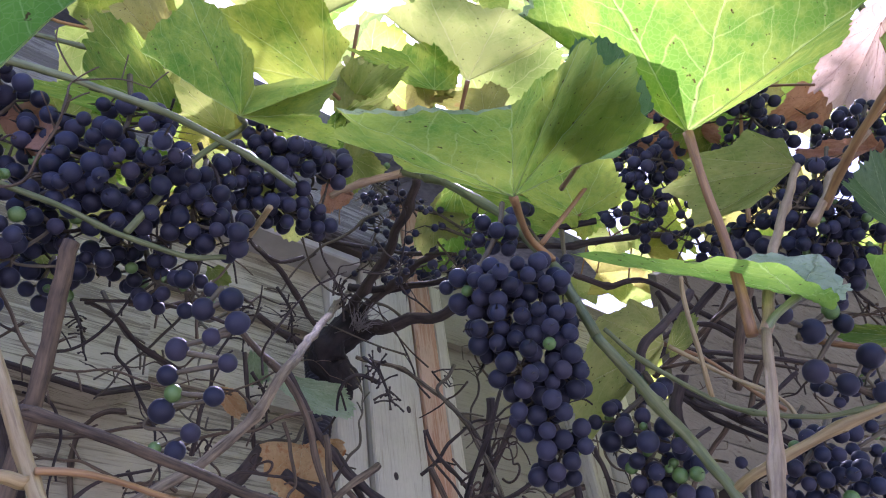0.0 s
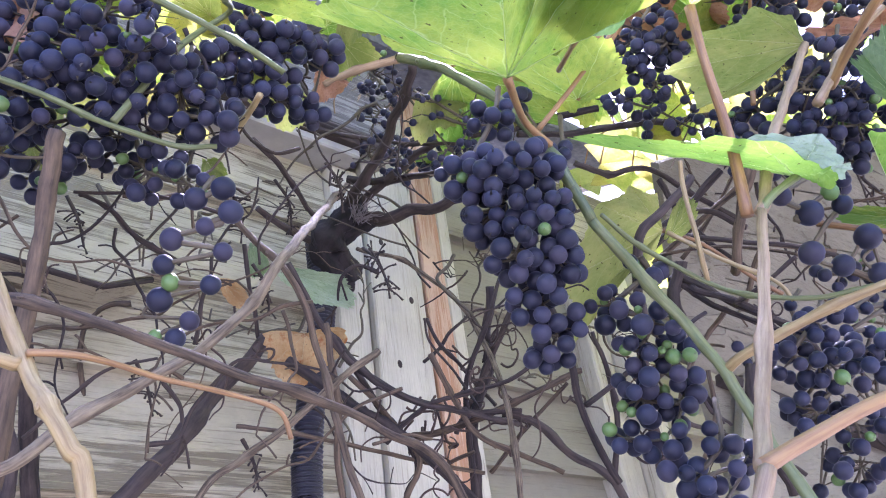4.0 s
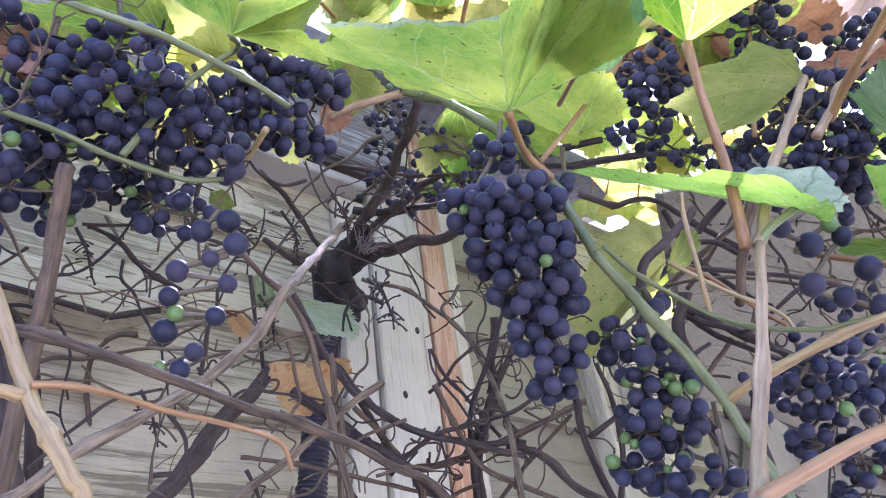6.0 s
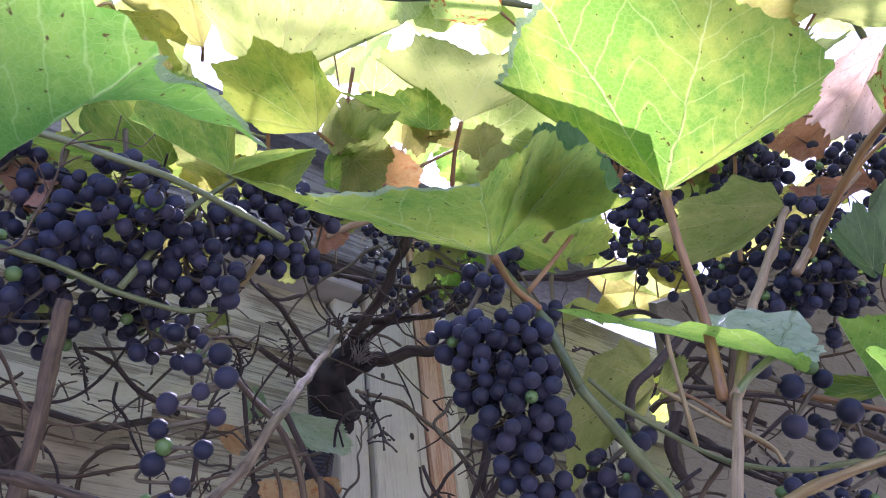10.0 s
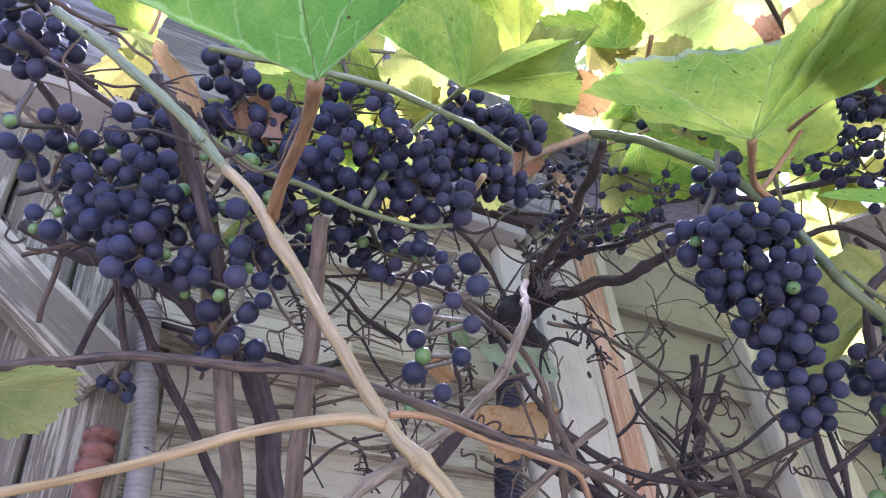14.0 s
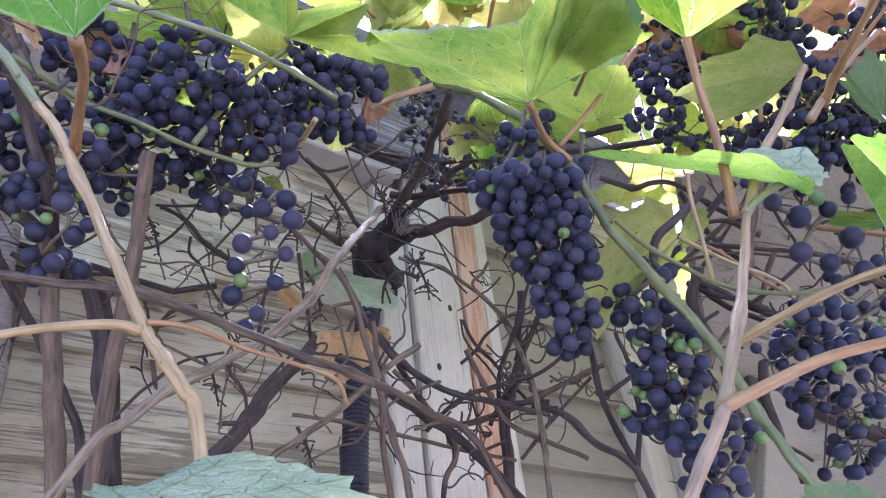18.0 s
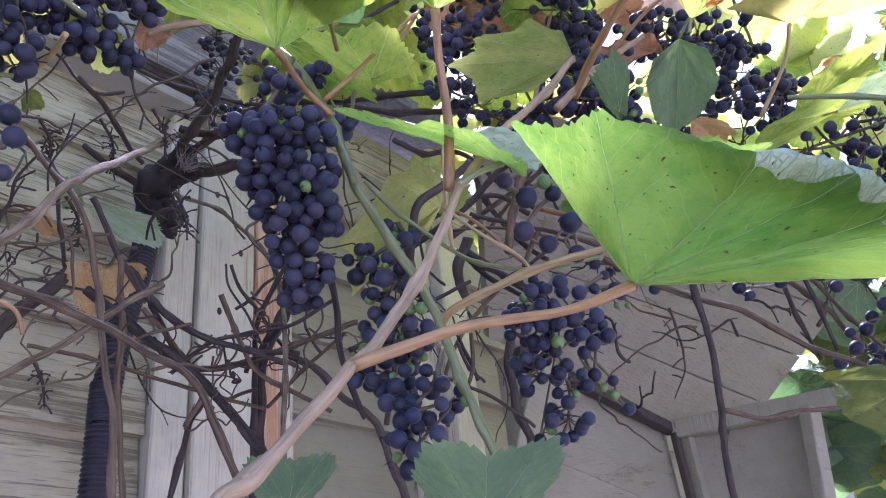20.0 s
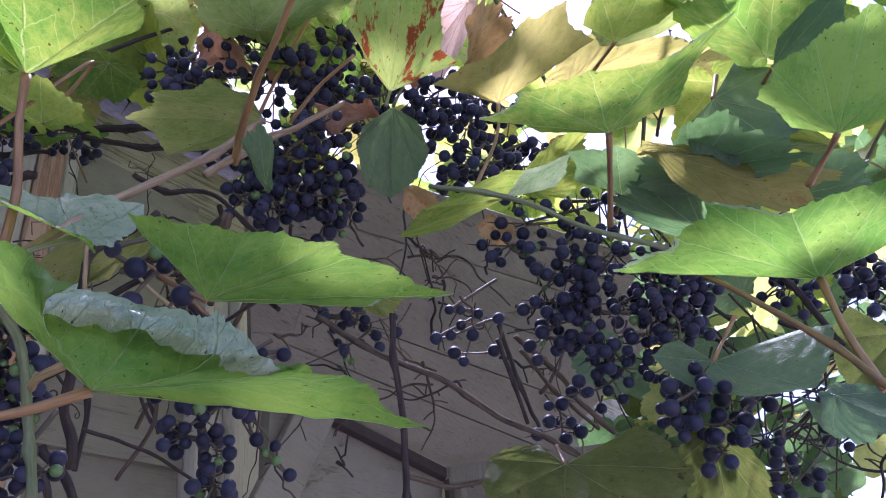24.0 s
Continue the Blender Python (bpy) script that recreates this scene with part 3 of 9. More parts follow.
def bunch(top, lobes, size, label, seed, unripe=0.06, loose=0.0, small=0.0):
    """Grapes packed round the lobes (x, y, z, radius, count; -1 is one unripe grape), each on its own stalk from the bunch's stem, which hangs from top."""
    rng = random.Random(seed)
    top = Vector(top)
    ob = thing("grape_bunch", top, label, "grapes", "bunches of grapes")
    bm = bmesh.new()
    stem = [top] + [Vector(l[:3]) for l in lobes]
    line = spline(stem, 8)
    tube(bm, [p - top for p in line], lambda s: 0.0017 - 0.0009 * s, 6, 0.3)
    placed = []
    for lx, ly, lz, rad, want in lobes:
        c, count = Vector((lx, ly, lz)), abs(want)
        tries = made = 0
        plan = []
        while made < count and tries < count * 60:
            tries += 1
            d = Vector((rng.gauss(0, 1), rng.gauss(0, 1), rng.gauss(0, 1))).normalized()
            p = c + d * rad * (rng.random() ** (0.34 if loose < 0.5 else 0.6))
            if made >= len(plan):
                k = rng.random() if want > 1 else (0.0 if want < 0 else 1.0)
                r = size * rng.uniform(0.80, 1.15)
                if k < max(unripe, 0.001):
                    r *= rng.uniform(0.45, 0.8)
                elif rng.random() < small:
                    r *= rng.uniform(0.35, 0.7)
                plan.append((k < max(unripe, 0.001), r))
            green, r = plan[made]
            if any((p - q).length < (r + s) * (0.93 + loose * 0.3) for q, s in placed):
                continue
            placed.append((p, r))
            made += 1
            near = min(line, key=lambda q: (q - p).length + max(0, p.z - q.z) * 0.5)
            way = (near + Vector((0, 0, 0.004)) - p).normalized()
            g = new("unripe_grape" if green else "grape", GREENS[0] if green else BERRIES[rng.randrange(3)])
            g.parent = ob
            turn = way.to_track_quat("Z", "X").to_matrix().to_4x4()
            g.matrix_basis = Matrix.Translation(p - top) @ turn @ Matrix.Rotation(rng.uniform(0, 6), 4, "Z") @ Matrix.Scale(r, 4)
            ped = new("stalk", PEDICEL)
            ped.parent = g
            line_up = (p - near).to_track_quat("Z", "X").to_matrix().to_4x4()
            ped.matrix_basis = g.matrix_basis.inverted() @ Matrix.Translation(near - top) @ line_up @ Matrix.Diagonal((0.0006, 0.0006, max((p - near).length - r * 0.9, 0.001), 1))
    part("stem", bm, STALK, ob)
    BUNCHES.append(ob)
    return ob


def tendril(at, size, seed):
    """A dry tangled tendril: a wandering thread that tightens into a coil."""
    rng = random.Random(seed)
    p = Vector(at) + Vector((rng.uniform(-1, 1), rng.uniform(-0.3, 0.3), rng.uniform(0.4, 1))) * size * 1.6
    way = (Vector(at) - p).normalized()
    axis = Vector((rng.gauss(0, 1), rng.gauss(0, 1), rng.gauss(0, 1))).normalized()
    pts, bend = [p.copy()], rng.uniform(-0.2, 0.2)
    for i in range(46):
        bend = 0.9 * bend + rng.gauss(0, 0.12) + (0.035 if i > 12 else 0.0)
        bend = max(-0.75, min(0.75, bend))
        way = (Matrix.Rotation(bend, 3, axis) @ way).normalized()
        axis = (axis + Vector((rng.gauss(0, 1), rng.gauss(0, 1), rng.gauss(0, 1))) * 0.10).normalized()
        p = p + way * size * 0.17
        pts.append(p.copy())
    bm = bmesh.new()
    tube(bm, spline(pts, 2), lambda s: 0.0010 - 0.0005 * s, 5)
    ob = new("tendril", to_mesh(bm, "tendril", TENDRIL))
    return tagged(ob, "dry dark brown curled tendril clinging to the canes", "tendril", "tendrils of the vine")


def bare_stem(points, seed, label, n=26, reach_m=0.012):
    """A bunch's stem that has lost its grapes, with knobbly side stalks."""
    rng = random.Random(seed)
    line = spline(points, 8)
    bm = bmesh.new()
    tube(bm, line, lambda s: 0.0016 - 0.0008 * s, 6, 0.4)
    ob = new("bare_stem", to_mesh(bm, "bare_stem", DARKBARK))
    for _ in range(n):
        p = line[rng.randrange(len(line) // 3, len(line))]
        q = p + Vector((rng.gauss(0, 1), rng.gauss(0, 1), rng.gauss(0, 1) - 0.3)).normalized() * reach_m * rng.uniform(0.4, 1)
        bm = bmesh.new()
        tube(bm, spline([p, p.lerp(q, 0.5) + Vector((0, 0, 0.001)), q], 3), lambda s: 0.0006 + 0.0011 * max(0, s - 0.7), 5, 0.3)
        part("side_stalk", bm, DARKBARK, ob)
    return tagged(ob, label, "stem", "bare bunch stems")


# ---------- the house ----------
def slab(name, corners, thick, material, parent, count, gap=0.0006):
    """Boards side by side that fill the four-cornered plane a, b, c, d; they run from a-b to d-c."""
    a, b, c, d = (Vector(p) for p in corners)
    n = (b - a).cross(d - a).normalized() * thick
    for i in range(count):
        s0, s1 = i / count, (i + 1) / count
        g = gap / (b - a).length
        q = [a.lerp(b, s0 + g), a.lerp(b, s1), d.lerp(c, s1), d.lerp(c, s0 + g)]
        bm = bmesh.new()
        lo = [bm.verts.new(p) for p in q]
        hi = [bm.verts.new(p + n) for p in q]
        bm.faces.new(lo)
        bm.faces.new(hi[::-1])
        for k in range(4):
            bm.faces.new((lo[k], lo[(k + 1) % 4], hi[(k + 1) % 4], hi[k])[::-1])
        bmesh.ops.recalc_face_normals(bm, faces=bm.faces[:])
        part("board", bm, material, parent, smooth=False)


def clapboard(x0, x1, y, z0, z1, parent, material=SIDING, cut=0.0):
    """A siding board whose lower edge stands proud of the one below."""
    bm = bmesh.new()
    prof = ((y, z1), (y - 0.004, z1), (y - 0.016, z0), (y, z0))
    n = 10
    rows = []
    for i in range(n + 1):
        x = x0 + (x1 - x0) * i / n
        j = 0.0012 * noise.noise(Vector((x * 14, z0 * 30, 0)))
        rows.append([bm.verts.new((x, yy + (j if k == 2 else 0), zz + (j * 1.5 if k == 2 else 0) + cut * (i / n if k == 2 else 0))) for k, (yy, zz) in enumerate(prof)])
    for i in range(n):
        for k in range(4):
            bm.faces.new((rows[i][k], rows[i + 1][k], rows[i + 1][(k + 1) % 4], rows[i][(k + 1) % 4]))
    bm.faces.new(rows[0])
    bm.faces.new(rows[-1][::-1])
    bmesh.ops.recalc_face_normals(bm, faces=bm.faces[:])
    return part("board", bm, material, parent, smooth=False)


ground = new("ground", to_mesh(box(-300, 300, -300, 300, -0.3, 0.0, 0), "ground", GROUND_BOUNCE, False))
tagged(ground, "unseen ground, made pale to bounce light upward", "ground", kind="structure")

wall = new("wall_house", to_mesh(box(-2.5, 4.0, 0.622, 0.75, -0.05, 2.33, 0), "wall_house", SIDING, False))
tagged(wall, "cream-painted wooden house wall with weathered clapboards", "wall", kind="structure")
for i in range(24):
    z = -0.15 + 0.1 * i + 0.035
    if z < 2.13:
        clapboard(-2.4, -0.005, 0.622, z, z + 0.112, wall)
        clapboard(0.052, 0.402, 0.622, z, z + 0.112, wall)
        # right of the corner, porch shade is put into the boards' colour
        clapboard(0.574, 0.783, 0.622, z + 0.052, z + 0.164, wall, PORCH_AND_SHADE)
        clapboard(0.882, 3.9, 0.622, z + 0.03, z + 0.142, wall, PORCH_AND_SHADE)

corner_board = new("corner_board", to_mesh(box(0.404, 0.442, 0.598, 0.622, -0.02, 2.1765), "corner_board", TRIM, False))
tagged(corner_board, "white-painted narrow corner trim of the house wall", "trim", kind="structure")
board2 = new("corner_board", to_mesh(box(0.445, 0.516, 0.592, 0.622, -0.02, 2.3), "corner_board", TRIM, False))
tagged(board2, "white-painted wide corner board with knots", "trim", kind="structure")
board3 = new("corner_board", to_mesh(box(0.518, 0.551, 0.590, 0.622, -0.02, 2.34), "corner_board", STAIN, False))
tagged(board3, "bare strip of the corner board stained rusty orange", "trim", kind="structure")
board4 = new("corner_board", to_mesh(box(0.553, 0.572, 0.593, 0.622, -0.02, 2.3), "corner_board", TRIM, False))
tagged(board4, "white-painted edge strip of the corner board", "trim", kind="structure")
for x, z in ((0.496, 2.012), (0.47, 1.93), (0.49, 1.86), (0.462, 2.08)):
    bm = bmesh.new()
    bmesh.ops.create_uvsphere(bm, u_segments=10, v_segments=6, radius=0.0035)
    for v in bm.verts:
        v.co = Vector((x + v.co.x * 0.9, 0.592 + v.co.y * 0.25, z + v.co.z * 1.3))
    part("knot", bm, DARKBARK, board2)

trim_right = new("door_trim", to_mesh(box(0.785, 0.826, 0.585, 0.622, -0.02, 2.14), "door_trim", TRIM, False))
tagged(trim_right, "cream-painted upright trim board on the wall", "trim", kind="structure")
trim_inner = new("door_trim", to_mesh(box(0.828, 0.880, 0.565, 0.622, -0.02, 2.14), "door_trim", TRIM, False))
tagged(trim_inner, "cream-painted inner trim board beside the porch", "trim", kind="structure")

# worn window trim and brace beside the grey conduit
for x0, x1, y0 in ((-0.16, -0.095, 0.578), (-0.092, -0.035, 0.590), (-0.032, 0.028, 0.584)):
    b = new("window_trim", to_mesh(box(x0, x1, y0, 0.622, 0.9, 2.13), "window_trim", WORN, False))
    tagged(b, "weathered window trim with flaking white paint", "trim", kind="structure")
brace = new("brace_board", to_mesh(box(-0.170, 0.070, -0.012, 0.012, -0.021, 0.021), "brace_board", WORN_X, False))
brace.matrix_basis = pose(-0.0480, 0.565, 1.9351, 0, 40.4, 0)
tagged(brace, "slanting worn board with flaking white paint on the trim", "trim", kind="structure")
bm = bmesh.new()
outline = ((0.03, 1.952), (0.163, 1.940), (0.20, 1.957), (0.203, 2.052), (0.03, 2.056))
front = [bm.verts.new((x, 0.571 if z < 2 else 0.598, z)) for x, z in outline]
rear = [bm.verts.new((x, 0.607, z)) for x, z in outline]
bm.faces.new(front)
bm.faces.new(rear[::-1])
for k in range(5):
    bm.faces.new((front[k], rear[k], rear[(k + 1) % 5], front[(k + 1) % 5]))
bmesh.ops.recalc_face_normals(bm, faces=bm.faces[:])
cap = new("shingle", to_mesh(bm, "shingle", SIDING, False))
tagged(cap, "loose cream-painted board end hanging proud of the siding", "board", kind="structure")

# dark strip that paints the shadow gap below the board end
bm = bmesh.new()
tube(bm, [Vector(p) for p in ((0.03, 0.573, 1.950), (0.10, 0.572, 1.944), (0.163, 0.572, 1.937), (0.203, 0.575, 1.955))], lambda q: 0.0028, 6, 0.4)
part("rotten_edge", bm, DARKBARK, cap, "dark strip painting the shadow gap under the lower edge")


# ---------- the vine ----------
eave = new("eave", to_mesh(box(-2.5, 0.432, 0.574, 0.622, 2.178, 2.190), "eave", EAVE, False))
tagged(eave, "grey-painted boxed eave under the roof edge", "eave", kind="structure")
fascia = new("fascia", to_mesh(box(-2.5, 0.47, 0.556, 0.582, 2.1985, 2.34), "fascia", OLDWOOD, False))
tagged(fascia, "weathered grey fascia board with splits", "fascia", kind="structure")
drip = new("drip_edge", to_mesh(box(-2.5, 0.440, 0.566, 0.590, 2.1905, 2.1975, 0.001), "drip_edge", DARKBARK, False))
tagged(drip, "dark drip strip along the eave", "trim", kind="structure")
roof = new("roof", bpy.data.meshes.new("roof"))
tagged(roof, "grey felt roof above the eave", "roof", kind="structure")
slab("board", ((-2.5, 0.535, 2.342), (1.0, 0.535, 2.342), (1.0, 2.6, 3.14), (-2.5, 2.6, 3.14)), 0.02, ROOF, roof, 6)
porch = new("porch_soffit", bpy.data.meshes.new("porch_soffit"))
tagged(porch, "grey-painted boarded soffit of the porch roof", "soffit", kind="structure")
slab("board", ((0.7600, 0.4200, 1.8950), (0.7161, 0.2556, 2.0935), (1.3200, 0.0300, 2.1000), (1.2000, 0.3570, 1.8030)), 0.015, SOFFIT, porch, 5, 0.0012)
# unseen backing panel, added to stop light leaking through the board gaps
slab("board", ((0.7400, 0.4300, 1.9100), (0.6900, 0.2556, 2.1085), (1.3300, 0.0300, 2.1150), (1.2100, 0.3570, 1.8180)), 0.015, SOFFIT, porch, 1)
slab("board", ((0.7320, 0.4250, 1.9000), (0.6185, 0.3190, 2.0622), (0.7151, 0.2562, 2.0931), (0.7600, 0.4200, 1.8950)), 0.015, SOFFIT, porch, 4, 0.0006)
side = new("wall_porch", bpy.data.meshes.new("wall_porch"))
tagged(side, "grey-beige painted boarded porch wall", "wall", kind="structure")
slab("board", ((0.7600, 0.4240, -0.02), (0.7600, 0.4240, 1.8850), (1.0300, 0.3720, 1.8120), (1.0300, 0.3720, -0.02)), 0.02, PORCH_AND_SHADE, side, 17, 0.0006)
slab("board", ((1.0340, 0.3660, -0.02), (1.0340, 0.3660, 1.8030), (1.0750, 0.2100, 1.8010), (1.0750, 0.2100, -0.02)), 0.02, PORCH_AND_SHADE, side, 12, 0.0006)


def bar(name, a, b, wide, deep, material, label):
    """A straight squared timber from a to b."""
    a, b = Vector(a), Vector(b)
    bm = box(-wide / 2, wide / 2, -deep / 2, deep / 2, 0, (b - a).length, 0.0015)
    ob = new(name, to_mesh(bm, name, material, False))
    way = (b - a).normalized()
    side_way = way.cross(Vector((0.18, 0.98, 0))).normalized()
    ob.matrix_world = Matrix((side_way, way.cross(side_way), way)).transposed().to_4x4()
    ob.matrix_world.translation = a
    ob.location = a
    return tagged(ob, label, "trim", kind="structure")


# dark bar in place of the shadow line where wall meets soffit
bar("porch_moulding", (0.7650, 0.4120, 1.8860), (1.0300, 0.3610, 1.8140), 0.014, 0.016, DARKBARK, "dark strip standing in for the shadow gap between porch wall and soffit")
bar("porch_beam", (1.0300, 0.3600, 1.8120), (1.0850, 0.1400, 1.8060), 0.024, 0.022, PORCH_AND_SHADE, "grey-beige painted narrow beam of the porch")
bar("porch_post", (1.0420, 0.3480, 0.0), (1.0420, 0.3480, 1.8020), 0.020, 0.020, PORCH_AND_SHADE, "grey-beige painted post of the porch")
# second dark bar paints the shaded joint beside the post
bar("porch_post", (1.0240, 0.3560, 0.0), (1.0240, 0.3560, 1.8080), 0.010, 0.010, DARKBARK, "dark strip standing in for the shaded joint beside the porch post")
bar("porch_brace", (1.0620, 0.1900, 1.8000), (1.0180, 0.2250, 1.5000), 0.026, 0.016, PORCH_AND_SHADE, "slanting grey-beige board under the porch beam")
bar("porch_brace", (0.8180, 0.4000, 1.8800), (0.7000, 0.4220, 1.6450), 0.052, 0.014, PORCH_AND_SHADE, "slanting cream-painted trim board on the porch wall")
cane("vine_cane", [(-0.0820, 0.3210, 1.9563), (-0.0437, 0.2985, 1.9054), (-0.0153, 0.2816, 1.8636), (0.0021, 0.2708, 1.8309)], 0.00291, 0.00237, GREEN, "smooth tan vine shoot with swollen joints", 3)
cane("vine_cane", [(0.0021, 0.2708, 1.8309), (0.0173, 0.2599, 1.7999), (0.0366, 0.2479, 1.7512), (0.0513, 0.2302, 1.7037), (0.0563, 0.2198, 1.6871), (0.0618, 0.2137, 1.6737), (0.0672, 0.2127, 1.6630), (0.0813, 0.2102, 1.5965), (0.1077, 0.2055, 1.4730)], 0.00237, 0.00260, TAN, "smooth tan vine shoot with swollen joints", 3)
cane("vine_cane", [(-0.0127, 0.2994, 1.8832), (0.0237, 0.3177, 1.8871), (0.0630, 0.3222, 1.8873), (0.0916, 0.3226, 1.8831), (0.1235, 0.3193, 1.8805), (0.1443, 0.3157, 1.8859)], 0.00175, 0.00147, GREEN, "fresh green vine shoot with swollen joints", 3)
cane("vine_cane", [(-0.0052, 0.3149, 1.9633), (0.0124, 0.3054, 1.9563), (0.0454, 0.2883, 1.9426), (0.0789, 0.2720, 1.9279), (0.1001, 0.2711, 1.9262), (0.1315, 0.2677, 1.9180), (0.1632, 0.2743, 1.9165)], 0.00218, 0.00176, GREEN, "fresh green vine shoot with swollen joints", 3)
cane("vine_cane", [(0.0180, 0.3648, 2.0579), (0.0615, 0.3401, 2.0418), (0.1124, 0.3104, 2.0237), (0.1602, 0.2977, 2.0250)], 0.00164, 0.00132, GREEN, "fresh green vine shoot with swollen joints", 2)
cane("leaf_stalk", [(0.0514, 0.2282, 1.7057), (0.0669, 0.2305, 1.7086), (0.0934, 0.2414, 1.7110), (0.1243, 0.2505, 1.7122), (0.1451, 0.2539, 1.7103), (0.1527, 0.2578, 1.7010)], 0.00114, 0.00098, RED, "thin reddish leaf stalk growing from a joint", 0)
cane("leaf_stalk", [(0.0506, 0.2308, 1.7035), (0.0430, 0.2308, 1.7041), (0.0288, 0.2322, 1.7011), (0.0049, 0.2409, 1.6959), (-0.0224, 0.2497, 1.6865), (-0.0475, 0.2573, 1.6801), (-0.0646, 0.2587, 1.6745)], 0.00210, 0.00124, TAN, "long pale leaf stalk with a swollen foot", 0)
cane("stake", [(0.0666, 0.3226, 1.8685), (0.0691, 0.3362, 1.8369), (0.0714, 0.3495, 1.7978), (0.0728, 0.3698, 1.7361), (0.0749, 0.3792, 1.7091), (0.0771, 0.3896, 1.6410), (0.0812, 0.4088, 1.5144)], 0.00418, 0.00433, STAKE, "rough brown wooden stake carrying the vine", 0)
cane("stake", [(-0.0097, 0.3441, 1.9306), (0.0054, 0.3553, 1.9008), (0.0228, 0.3678, 1.8680), (0.0368, 0.3779, 1.8031), (0.0628, 0.3966, 1.6827)], 0.00469, 0.00520, STAKE, "dark brown wooden stake among the grapes", 0)
cane("stake", [(0.0573, 0.4025, 1.8245), (0.0690, 0.4037, 1.7994), (0.0803, 0.4106, 1.7527), (0.0854, 0.4167, 1.7270), (0.0913, 0.4238, 1.6584), (0.1023, 0.4371, 1.5310)], 0.00532, 0.00596, DARKBARK, "dark split wooden stake under the grapes", 0)
cane("vine_cane", [(-0.0931, 0.4214, 1.7970), (-0.0595, 0.3903, 1.7901), (-0.0166, 0.3590, 1.7849), (0.0264, 0.3312, 1.7759), (0.0600, 0.3100, 1.7667), (0.0942, 0.3027, 1.7587), (0.1503, 0.3004, 1.7464), (0.1875, 0.3038, 1.7412), (0.2342, 0.3114, 1.7331), (0.2775, 0.3144, 1.7161), (0.3068, 0.3165, 1.6662), (0.3611, 0.3202, 1.5734)], 0.00288, 0.00291, BARK, "brown bare vine cane", 4)
cane("vine_cane", [(0.4306, 0.5321, 2.1362), (0.3495, 0.4880, 2.0500), (0.2556, 0.3933, 1.9237), (0.1904, 0.3212, 1.8340), (0.1704, 0.3213, 1.7991), (0.1551, 0.3270, 1.7809), (0.1266, 0.3353, 1.7553), (0.0938, 0.3389, 1.7303), (0.0752, 0.3396, 1.7121), (0.0613, 0.3475, 1.6991), (0.0400, 0.3597, 1.6408), (0.0005, 0.3822, 1.5325)], 0.00344, 0.00349, GREYBARK, "light grey weathered vine cane with lichen", 4)
cane("vine_cane", [(0.1751, 0.3703, 1.8875), (0.1894, 0.3608, 1.8643), (0.2034, 0.3508, 1.8418), (0.2144, 0.3464, 1.8162), (0.2231, 0.3478, 1.7862), (0.2262, 0.3406, 1.7536), (0.2306, 0.3345, 1.7183), (0.2351, 0.3337, 1.6955), (0.2411, 0.3325, 1.6261), (0.2525, 0.3305, 1.4973)], 0.00245, 0.00241, BARK, "brown bare vine cane", 3)
cane("vine_cane", [(0.2422, 0.4160, 1.8930), (0.2757, 0.4224, 1.8491), (0.3012, 0.4214, 1.8224), (0.3375, 0.4070, 1.7997), (0.3676, 0.3778, 1.7821), (0.3908, 0.3644, 1.7725)], 0.00300, 0.00236, DARKBARK, "dark brown gnarled vine cane", 2)
cane("vine_cane", [(0.2735, 0.5080, 1.8835), (0.2345, 0.5269, 1.8286), (0.1804, 0.5098, 1.7568), (0.1613, 0.5176, 1.7309), (0.1431, 0.5250, 1.6678), (0.1093, 0.5387, 1.5505)], 0.00677, 0.00908, DARKBARK, "dark brown gnarled vine cane", 2)
cane("vine_cane", [(0.2747, 0.3625, 1.8071), (0.2586, 0.3706, 1.7963), (0.2419, 0.3843, 1.7797), (0.2238, 0.4005, 1.7616), (0.2053, 0.4138, 1.7474), (0.1883, 0.4277, 1.7310), (0.1687, 0.4436, 1.6736), (0.1323, 0.4732, 1.5671)], 0.00303, 0.00256, GREYBARK, "brown bare vine cane", 2)
cane("vine_cane", [(0.1644, 0.5786, 1.9200), (0.1579, 0.5930, 1.9104), (0.1631, 0.6104, 1.8843), (0.1732, 0.6209, 1.8423), (0.1774, 0.6291, 1.8093), (0.1889, 0.6379, 1.7865), (0.2023, 0.6482, 1.7214), (0.2271, 0.6673, 1.6006)], 0.00226, 0.00349, BARK, "brown bare vine cane", 2)
cane("vine_cane", [(0.1826, 0.5611, 1.9205), (0.1721, 0.5694, 1.9223), (0.1629, 0.5804, 1.9195)], 0.00316, 0.00226, BARK, "brown bare vine cane", 0)
cane("vine_cane", [(0.2156, 0.3823, 1.8672), (0.1896, 0.3854, 1.8919), (0.1609, 0.3797, 1.8921), (0.1321, 0.3872, 1.8958), (0.0953, 0.4048, 1.8967)], 0.00182, 0.00117, DARKBARK, "dark brown gnarled vine cane", 2)
cane("vine_cane", [(0.1737, 0.4372, 1.8864), (0.1441, 0.4287, 1.8909), (0.1209, 0.4135, 1.8962), (0.0983, 0.4035, 1.8948)], 0.00246, 0.00151, DARKBARK, "dark brown gnarled vine cane", 2)
cane("vine_cane", [(0.1156, 0.5380, 1.7945), (0.1321, 0.5077, 1.8119), (0.1487, 0.4940, 1.8285), (0.1774, 0.4776, 1.8352)], 0.00164, 0.00132, DARKBARK, "dark brown gnarled vine cane", 1)
